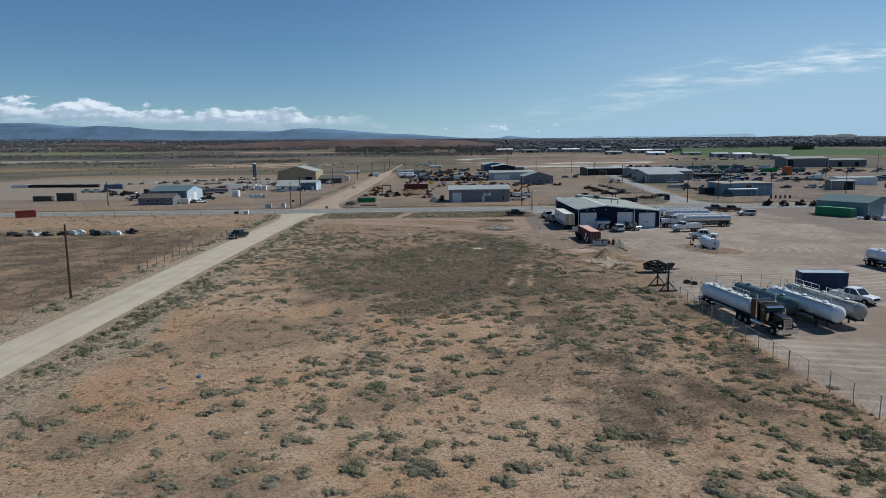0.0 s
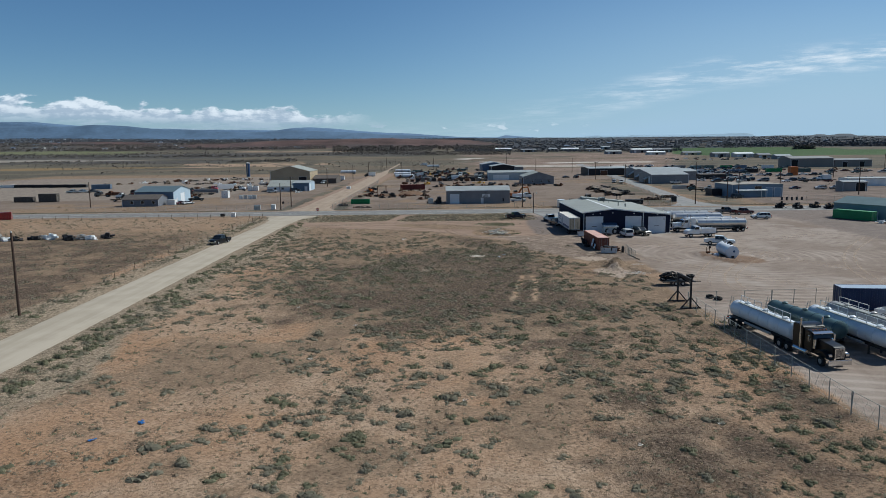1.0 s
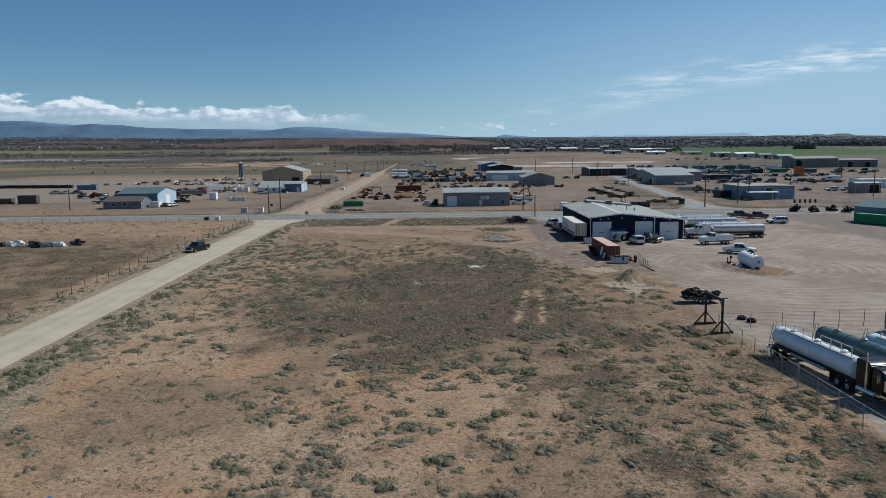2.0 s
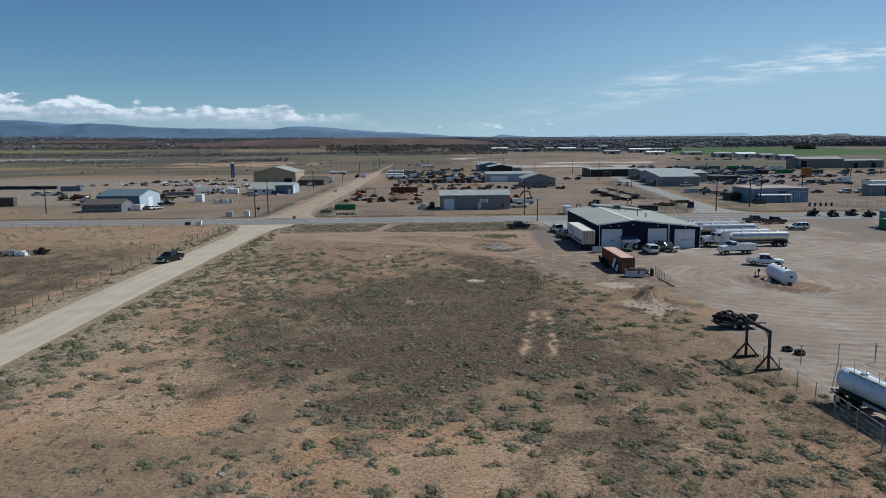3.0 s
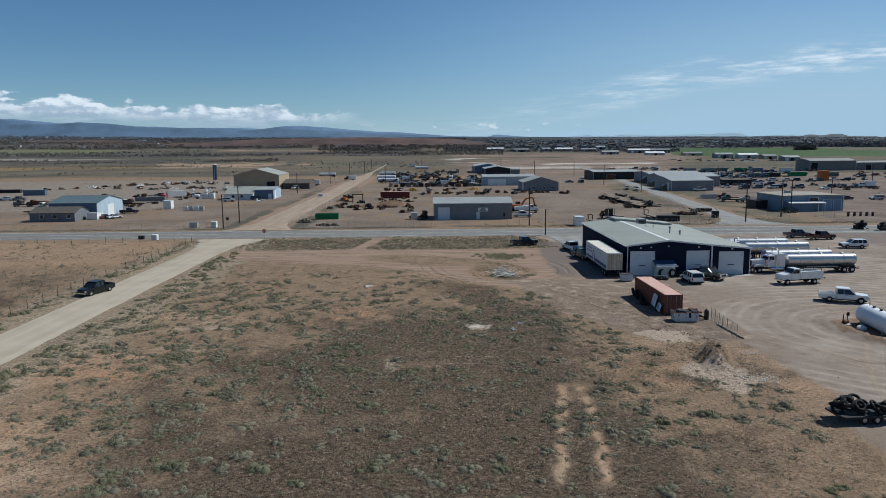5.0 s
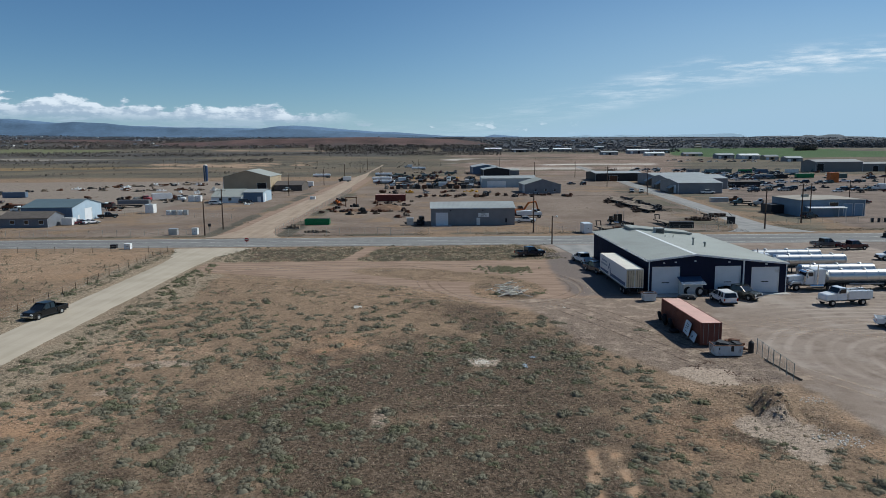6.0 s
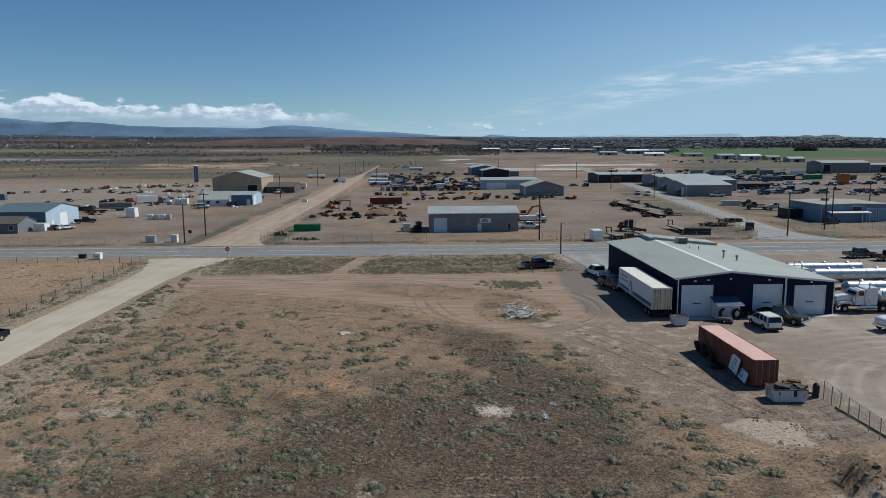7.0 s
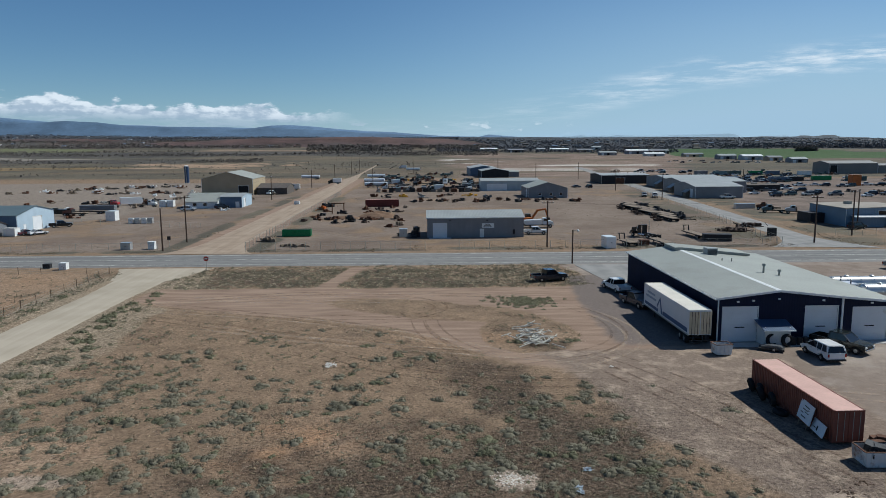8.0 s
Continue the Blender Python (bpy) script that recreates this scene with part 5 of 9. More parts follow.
# ---- fences ----
def fence(pts, h, label, spacing=3.0, rail=True, group="wire fences", wire_rows=5, mesh=0.0):
    f = thing("wire_fence", 0, 0, 0, label, "fence", group)
    post, wires_ = Shape().cyl((0, 0, -0.2), (0, 0, h), 0.04, n=6).mesh("post"), Shape()
    post.materials.append(GALV if rail else WOOD_POLE)
    for (ax, ay), (bx, by) in zip(pts, pts[1:]):
        d = math.hypot(bx - ax, by - ay)
        n = max(1, round(d / spacing))
        for k in range(n + 1):
            x, y = ax + (bx - ax) * k / n, ay + (by - ay) * k / n
            o = part("post", post, None, f)
            o.matrix_basis = pose(x, y, 0, random.uniform(-2, 2), random.uniform(-2, 2), 0)
        for k in range(wire_rows):
            z = h * (0.12 + 0.86 * k / (wire_rows - 1))
            wires_.bar((ax, ay, z), (bx, by, z), 0.03 if rail and k == wire_rows - 1 else 0.012)
        if mesh:
            m = int(d / mesh)
            for k in range(m):
                for s in (1, -1):
                    x0, x1 = (k, k + 1) if s > 0 else (k + 1, k)
                    wires_.bar((ax + (bx - ax) * x0 / m, ay + (by - ay) * x0 / m, 0.05), (ax + (bx - ax) * x1 / m, ay + (by - ay) * x1 / m, h), 0.008)
    tagged(part("wire", wires_, GALV, f), kind="stuff")
    return f


fence([(34.6, 38), (32.6, 62), (32.3, 80), (32.6, 92), (33.0, 99)], 1.9, "sagging chain-link fence between scrub and truck yard", 3.2, mesh=0.9)
fence([(33.0, 99), (44, 99.5), (50, 100)], 1.9, "chain-link fence behind the parked tankers", 3.2)
fence([(-35.6, 248.0), (-35.0, 420)], 1.9, "long chain-link fence along the gravel road", 3.4, mesh=1.7)
fence([(-35.6, 248.0), (2.6, 247.2)], 1.8, "chain-link fence along the highway", 3.2, mesh=1.6)
fence([(9.8, 247.0), (78, 246.2)], 1.8, "chain-link fence along the highway", 3.2, mesh=1.6)
fence([(80, 248), (90, 318), (98, 390), (106, 450)], 1.8, "chain-link fence along the side street", 3.6)
fence([(-55, 250.5), (-125, 252)], 1.5, "wire fence before the roadside lot", 3.5)
fence([(-58, 290), (-100, 306)], 1.5, "wire fence across the lot", 3.5)
fence([(-52.5, 120), (-52.8, 222), (-140, 224)], 1.3, "low wire fence on wooden posts beside the dirt road", 4.0, rail=False, wire_rows=4)
fence([(100, 262), (160, 258)], 1.8, "chain-link fence before the blue office", 3.2)
fence([(36.8, 144.4), (36.5, 140.3), (36.3, 136.0)], 1.7, "short leaning chain-link gate section", 1.4, mesh=0.5)

# ---- vehicles: +y is forward, the ground at z = 0 ----
WHEELS = {}


def wheel_mesh(r, w, n=14):
    key = (r, w)
    if key not in WHEELS:
        t = Shape().lathe((-w / 2, 0, 0), "x", [(0, r * 0.62), (0.0, r * 0.9), (w * 0.15, r), (w * 0.85, r), (w, r * 0.9), (w, r * 0.62)], n).mesh("tyre")
        t.materials.append(TYRE)
        h = Shape().lathe((-w / 2 - 0.012, 0, 0), "x", [(0, r * 0.30), (0.02, r * 0.60), (w + 0.004, r * 0.60), (w + 0.024, r * 0.30)], n).mesh("rim")
        h.materials.append(RIM)
        WHEELS[key] = (t, h)
    return WHEELS[key]


def wheel(parent, x, y, r=0.38, w=0.26):
    t, h = wheel_mesh(r, w)
    o = part("wheel", t, None, parent, at=pose(x, y, r))
    part("rim", h, None, o)
    return o


def car(x, y, rz, paint, kind, label, category="car", group="", z=0.0):
    """kind: pickup, suv, van, sedan."""
    names = {"pickup": "pickup_truck", "suv": "suv", "van": "minivan", "sedan": "sedan"}
    c = thing(names[kind], x, y, rz, label, category, group, z=z)
    L, W, belt, top, r = {"pickup": (5.9, 2.02, 1.20, 1.94, 0.42), "suv": (5.0, 1.98, 1.16, 1.84, 0.39), "van": (4.95, 1.98, 1.14, 1.82, 0.36), "sedan": (4.7, 1.82, 0.95, 1.44, 0.33)}[kind]
    f, b = L / 2, -L / 2
    base = {"pickup": 0.5, "suv": 0.42, "van": 0.32, "sedan": 0.28}[kind]
    hood = f - {"pickup": 1.55, "suv": 1.4, "van": 1.0, "sedan": 1.35}[kind]
    nose = belt - {"pickup": 0.07, "suv": 0.1, "van": 0.24, "sedan": 0.2}[kind]
    cab_b = {"pickup": -1.0, "suv": b + 0.08, "van": b + 0.06, "sedan": b + 0.9}[kind]
    rear = cab_b if kind == "pickup" else b
    axle = (f - 0.98, b + 1.18)
    arch = lambda yc: [(yc - (r + 0.07) * math.cos(q), base + max(0.0, (r - base) + (r + 0.07) * math.sin(q))) for q in (0.25, 0.7, 1.2, 1.57, 1.94, 2.44, 2.89)]
    low = [(rear, base)] + (arch(axle[1]) if rear < axle[1] - r - 0.1 else []) + arch(axle[0]) + [(f - 0.08, base), (f, base + 0.12), (f - 0.01, nose - 0.16), (f - 0.14, nose - 0.03), (f - 0.45, nose), (hood, belt), (rear + 0.02, belt)]
    shell = Shape().prism(low, "x", -W / 2, W / 2)
    shell.v = [(p[0] * (1 - 0.13 * max(0.0, (abs(p[1]) / f - 0.62) / 0.38) ** 2) * (1 - 0.05 * max(0.0, p[2] - 0.8)), p[1] - (0.10 if p[1] > 0 else -0.05) * (abs(p[0]) / W) ** 2 * (abs(p[1]) > 0.9 * f), p[2]) for p in shell.v]
    part("body", shell, paint, c, bevel=0.07)
    raked = {"pickup": 0.82, "suv": 0.85, "van": 1.2, "sedan": 0.95}[kind]
    rb = {"pickup": 0.1, "suv": 0.3, "van": 0.28, "sedan": 0.7}[kind]
    g = [(cab_b + 0.03, belt - 0.01), (hood + 0.02, belt - 0.01), (hood - raked, top - 0.09), (cab_b + rb, top - 0.09)]
    part("window", Shape().prism(g, "x", -W / 2 + 0.05, W / 2 - 0.05, 0.2, belt), GLASS, c, "dark glazed cabin windows")
    ins = 0.05 + 0.2 * (top - belt - 0.09)
    part("roof", Shape().box(-W / 2 + ins - 0.01, cab_b + rb - 0.06, top - 0.11, W / 2 - ins + 0.01, hood - raked + 0.08, top), paint, c, bevel=0.045)
    ys = [(cab_b + 0.09, cab_b + rb + 0.05, 0.2), (hood - 0.02, hood - raked, 0.10)]
    for q in ([0.5] if kind in ("pickup", "sedan") else [0.36, 0.68]):
        ys.append((cab_b + (hood - raked - cab_b) * q + 0.12,) * 2 + (0.12,))
    for y0, y1, pw in ys:
        for s in (-1, 1):
            part("pillar", Shape().bar((s * (W / 2 - 0.055), y0, belt - 0.02), (s * (W / 2 - ins), y1, top - 0.06), pw, 0.05), paint, c)
    for s in (-1, 1):
        for yy in ((0.25, -0.75) if kind == "pickup" else (0.35, -0.75)):
            part("door_handle", Shape().box(s * (W / 2 + 0.01) - 0.02, yy - 0.09, belt - 0.16, s * (W / 2 + 0.01) + 0.02, yy + 0.09, belt - 0.12), STEEL_DARK, c)
    if kind == "pickup":
        bed = Shape()
        bed.box(-W / 2, b, base + 0.05, W / 2, cab_b - 0.05, base + 0.25)
        for s in (-1, 1):
            bed.box(min(s * W / 2, s * (W / 2 - 0.12)), b + 0.002, base + 0.25, max(s * W / 2, s * (W / 2 - 0.12)), cab_b - 0.05, belt - 0.02)
        bed.box(-W / 2 + 0.12, b + 0.004, base + 0.25, W / 2 - 0.12, b + 0.1, belt - 0.02)
        part("cargo_bed", bed, paint, c, bevel=0.02)
    part("bumper", Shape().box(-W / 2 + 0.05, f - 0.06, base - 0.02, W / 2 - 0.05, f + 0.07, base + 0.2), CHROME if kind == "pickup" else STEEL_DARK, c, bevel=0.03)
    part("rear_bumper", Shape().box(-W / 2 + 0.05, b - 0.09, base - 0.02, W / 2 - 0.05, b + 0.02, base + 0.18), CHROME if kind == "pickup" else STEEL_DARK, c, bevel=0.03)
    part("grille", Shape().box(-0.55, f - 0.05, base + 0.22, 0.55, f + 0.02, nose - 0.14), STEEL_DARK, c)
    for s in (-1, 1):
        part("headlight", Shape().box(s * 0.76 - 0.17, f - 0.12, nose - 0.34, s * 0.76 + 0.17, f + 0.012, nose - 0.14), LAMP, c, bevel=0.03)
        part("tail_light", Shape().box(s * (W / 2 - 0.1) - 0.08, b - 0.014, belt - 0.42, s * (W / 2 - 0.1) + 0.08, b + 0.05, belt - 0.12), RED_LENS, c)
        part("mirror", Shape().box(s * (W / 2 + 0.1) - 0.1, hood - 0.42, belt + 0.02, s * (W / 2 + 0.1) + 0.1, hood - 0.3, belt + 0.22), STEEL_DARK, c, bevel=0.03)
        for yy in axle:
            wheel(c, s * (W / 2 - 0.11), yy, r, 0.24)
    sill = Shape().box(-W / 2 + 0.1, b + 0.3, base - 0.14, W / 2 - 0.1, f - 0.3, base + 0.02)
    part("underbody", sill, STEEL_DARK, c)
    return c


def yard_car(x, y, rz, paint, kind, label, group):
    """A plainer car for the far rows: body, glazing, roof and four wheels."""
    c = thing({"pickup": "pickup_truck", "suv": "suv", "van": "minivan", "sedan": "sedan"}[kind], x, y, rz, label, "car", group)
    L, W, belt, top, r = {"pickup": (5.8, 1.96, 1.12, 1.86, 0.40), "suv": (5.0, 1.96, 1.10, 1.84, 0.39), "van": (5.1, 1.96, 1.05, 1.8, 0.35), "sedan": (4.7, 1.8, 0.9, 1.42, 0.33)}[kind]
    f, b = L / 2, -L / 2
    cb = {"pickup": -0.75, "suv": b + 0.1, "van": b + 0.1, "sedan": b + 0.9}[kind]
    part("body", Shape().prism([(b, 0.35), (f - 0.1, 0.35), (f, 0.5), (f - 0.1, belt - 0.12), (f - 1.7, belt), (b, belt)], "x", -W / 2, W / 2), paint, c)
    part("window", Shape().prism([(cb, belt), (f - 1.6, belt), (f - 2.3, top - 0.04), (cb + 0.25, top - 0.04)], "x", -W / 2 + 0.05, W / 2 - 0.05, 0.16, belt), GLASS, c)
    part("roof", Shape().box(-W / 2 + 0.15, cb + 0.25, top - 0.05, W / 2 - 0.15, f - 2.25, top), paint, c)
    for s in (-1, 1):
        for yy in (f - 1.0, b + 1.1):
            part("wheel", wheel_mesh(r, 0.24)[0], None, c, at=pose(s * (W / 2 - 0.1), yy, r))
    return c


def axles(parent, ys, r=0.5, track=2.1, duals=True):
    for y in ys:
        for s in (-1, 1):
            wheel(parent, s * (track / 2 + 0.08), y, r, 0.28 if not duals else 0.5)
        part("axle", Shape().cyl((-track / 2, y, r), (track / 2, y, r), 0.09, n=8), STEEL_DARK, parent)


def tanker(x, y, rz, paint, label, L=12.2, R=0.92, rails=True, group="tank trailers", zc=1.95, bands=7):
    """A tank semi-trailer: the tail at -y."""
    t = thing("tank_trailer", x, y, rz, label, "tank trailer", group)
    h = L / 2
    prof = [(-h, 0.05), (-h + 0.04, R * 0.5), (-h + 0.14, R * 0.82), (-h + 0.30, R), (h - 0.30, R), (h - 0.14, R * 0.82), (h - 0.04, R * 0.5), (h, 0.05)]
    tank = part("tank", Shape().lathe((0, 0, zc), "y", prof, 28), paint, t)
    for k in range(bands):
        yy = -h + 0.5 + (L - 1.0) * k / (bands - 1)
        part("band", Shape().lathe((0, yy - 0.05, zc), "y", [(0, R + 0.005), (0.02, R + 0.035), (0.08, R + 0.035), (0.1, R + 0.005)], 28), paint, tank)
    for yy in (-L * 0.30, 0.0, L * 0.30):
        m = part("manhole", Shape().lathe((0, yy, zc + R - 0.04), "z", [(0, 0.30), (0.16, 0.30), (0.2, 0.24), (0.26, 0.1)], 14), paint, tank)
    ch = Shape()
    for s in (-1, 1):
        ch.box(s * 0.45 - 0.06, -h + 0.2, zc - R - 0.22, s * 0.45 + 0.06, h - 0.3, zc - R + 0.12)
    for k in range(8):
        ch.box(-0.5, -h + 0.4 + k * (L - 0.9) / 7, zc - R - 0.18, 0.5, -h + 0.52 + k * (L - 0.9) / 7, zc - R + 0.05)
    part("chassis", ch, STEEL_DARK, t)
    if rails:
        for y0, y1 in ((-L * 0.36, -L * 0.02), (L * 0.08, L * 0.42)):
            rl = Shape()
            for zz in (0.45, 0.95):
                rl.bar((R * 0.45, y0, zc + R * 0.86 + zz), (R * 0.45, y1, zc + R * 0.86 + zz), 0.045)
            for k in range(4):
                yy = y0 + (y1 - y0) * k / 3
                rl.bar((R * 0.45, yy, zc + R * 0.8), (R * 0.45, yy, zc + R * 0.86 + 0.95), 0.045)
            part("guard_rail", rl, TRIM, t, "white tubular guard rail")
        part("walkway", Shape().box(0.1, -L * 0.40, zc + R * 0.93, 0.55, L * 0.44, zc + R * 0.93 + 0.04), GALV, t)
    la = Shape()
    for s in (0.55, 0.95):
        la.bar((s, -h - 0.08, zc - R), (s * 0.7, -h + 0.1, zc + R + 0.4), 0.04)
    for k in range(6):
        la.bar((0.55, -h - 0.06, zc - R + 0.2 + k * 0.3), (0.9, -h - 0.06, zc - R + 0.2 + k * 0.3), 0.03)
    part("ladder", la, GALV, t)
    axles(t, (-h + 1.1, -h + 2.4), 0.5, 1.95)
    for s in (-1, 1):
        part("mudguard", Shape().prism([(-h + 0.35, 1.02), (-h + 0.6, 1.12), (-h + 2.9, 1.12), (-h + 3.15, 1.02), (-h + 3.15, 1.06), (-h + 2.9, 1.16), (-h + 0.6, 1.16), (-h + 0.35, 1.06)], "x", s * 0.98 - 0.3, s * 0.98 + 0.3), STEEL_DARK, t)
        part("landing_leg", Shape().box(s * 0.7 - 0.07, h - 3.0, 0.02, s * 0.7 + 0.07, h - 2.86, zc - R), STEEL_DARK, t)
        part("hose_tube", Shape().cyl((s * 0.9, -h + 3.4, 1.0), (s * 0.9, h - 3.4, 1.0), 0.13, n=10), TANK_GREY, t)
    part("rear_bumper", Shape().box(-1.15, -h - 0.12, 0.55, 1.15, -h + 0.02, 0.75), CHROME, t)
    part("valve_box", Shape().box(-0.5, -h + 3.6, 0.6, 0.5, -h + 4.6, zc - R), STEEL_DARK, t)
    for s in (-1, 1):
        part("tail_light", Shape().cyl((s * 0.9, -h - 0.15, 0.86), (s * 0.9, -h - 0.02, 0.86), 0.09, n=10), RED_LENS, t)
    return t


def tractor(x, y, rz, paint, label, sleeper=True, group="", bonnet=True):
    """A conventional highway tractor, nose at +y."""
    t = thing("semi_truck", x, y, rz, label, "semi truck", group)
    nose = 3.55
    part("hood", Shape().prism([(1.05, 1.0), (nose, 1.0), (nose, 2.0), (3.3, 2.12), (1.05, 2.3)], "x", -0.62, 0.62), paint, t, bevel=0.08)
    for s in (-1, 1):
        part("fender", Shape().prism([(1.5, 1.0), (1.65, 1.32), (2.0, 1.5), (2.9, 1.5), (3.35, 1.25), (3.5, 0.95), (3.3, 0.95), (2.9, 1.3), (2.0, 1.3), (1.7, 1.0)], "x", min(s * 0.60, s * 1.18), max(s * 0.60, s * 1.18)), paint, t, bevel=0.03)
        part("headlight", Shape().box(s * 0.86 - 0.17, nose - 0.25, 1.18, s * 0.86 + 0.17, nose + 0.02, 1.42), CHROME, t, bevel=0.04)
        part("fuel_tank", Shape().cyl((s * 0.95, -1.5, 0.72), (s * 0.95, 0.5, 0.72), 0.33, n=18), CHROME, t)
        e = part("exhaust_stack", Shape().cyl((s * 1.12, -0.55, 0.9), (s * 1.12, -0.55, 3.95), 0.085, n=12), CHROME, t, "tall chrome exhaust stack")
        part("heat_shield", Shape().cyl((s * 1.12, -0.55, 1.3), (s * 1.12, -0.55, 2.5), 0.125, n=12), CHROME, e)
        part("mirror", Shape().box(s * 1.32 - 0.09, 0.95, 1.95, s * 1.32 + 0.09, 1.05, 2.6), CHROME, t, bevel=0.02)
        part("air_cleaner", Shape().cyl((s * 0.86, 1.28, 1.35), (s * 0.86, 1.28, 2.25), 0.19, n=14), CHROME, t)
        part("side_window", Shape().prism([(0.05, 2.2), (0.92, 2.2), (0.8, 2.78), (0.1, 2.78)], "x", s * 1.03 - 0.012, s * 1.03 + 0.012), GLASS, t)
        part("step", Shape().box(s * 1.0 - 0.22, 0.3, 0.45, s * 1.0 + 0.22, 0.95, 0.55), CHROME, t)
    part("cab", Shape().prism([(-0.1, 0.95), (1.15, 0.95), (1.15, 2.2), (0.95, 2.85), (0.6, 2.95), (-0.1, 2.95)], "x", -1.03, 1.03), paint, t, bevel=0.06)
    part("windscreen", Shape().prism([(1.165, 2.26), (0.985, 2.8), (0.955, 2.8), (1.12, 2.26)], "x", -0.92, 0.92), GLASS, t)
    part("sun_visor", Shape().prism([(0.95, 2.84), (1.3, 2.74), (1.3, 2.78), (0.95, 2.9)], "x", -1.0, 1.0), CHROME, t)
    if sleeper:
        part("sleeper", Shape().prism([(-1.75, 0.95), (-0.13, 0.95), (-0.13, 3.05), (-0.5, 3.25), (-1.75, 3.25)], "x", -1.15, 1.15), paint, t, bevel=0.07)
    part("grille", Shape().box(-0.48, nose - 0.05, 1.02, 0.48, nose + 0.05, 1.98), CHROME, t, "tall chrome radiator grille", bevel=0.02)
    g = Shape()
    for k in range(11):
        g.box(-0.40 + k * 0.077, nose + 0.05, 1.1, -0.37 + k * 0.077, nose + 0.062, 1.9)
    part("grille_insert", g, STEEL_DARK, t)
    part("bumper", Shape().box(-1.2, nose + 0.02, 0.38, 1.2, nose + 0.20, 0.90), CHROME, t, "deep chrome bumper", bevel=0.05)
    part("frame_rail", Shape().box(-0.45, -4.3, 0.65, -0.33, 3.3, 0.95).box(0.33, -4.3, 0.65, 0.45, 3.3, 0.95), STEEL_DARK, t)
    part("fifth_wheel", Shape().cyl((0, -3.1, 0.98), (0, -3.1, 1.12), 0.5, n=16), STEEL_DARK, t)
    for k in range(5):
        part("roof_light", Shape().box(-0.72 + k * 0.34, 0.55, 2.95, -0.64 + k * 0.34, 0.7, 3.02), ORANGE, t)
    for s in (-1, 1):
        wheel(t, s * 1.0, 2.5, 0.5, 0.3)
        for yy in (-2.5, -3.75):
            wheel(t, s * 0.98, yy, 0.5, 0.52)
        part("mudflap", Shape().box(s * 0.98 - 0.3, -4.5, 0.25, s * 0.98 + 0.3, -4.47, 1.0), TYRE, t)
    return t


# the tanker park beside the fence
RZ = 180 + 7.5
tanker(36.1, 84.2, RZ, mat("white_tank_paint", (0.66, 0.69, 0.72), 0.35, 0.0, var=0.08, scale=0.6, spec=0.5, coat=0.3, dirt=(0.40, 0.37, 0.33), dirt_amount=0.2), "white tank trailer with guard rails, coupled to a black tractor", L=11.6)
tractor(37.30, 76.4, RZ, BLACK_PAINT, "black conventional tractor with chrome grille and bumper")
tanker(40.4, 84.3, RZ + 3, DULL_GREEN, "grey-green dented tank trailer without rails", rails=False, L=11.0, bands=4)
tanker(43.5, 80.8, RZ, MATS["white_tank_paint"], "white tank trailer with white guard rails, uncoupled", L=12.6)
tanker(46.6, 82.3, RZ, TANK_GREY, "dull aluminium tank trailer, uncoupled", L=13.2)
car(54.6, 89.3, 180 + 25, WHITE_PAINT, "pickup", "white crew-cab pickup beside the tankers", "pickup")


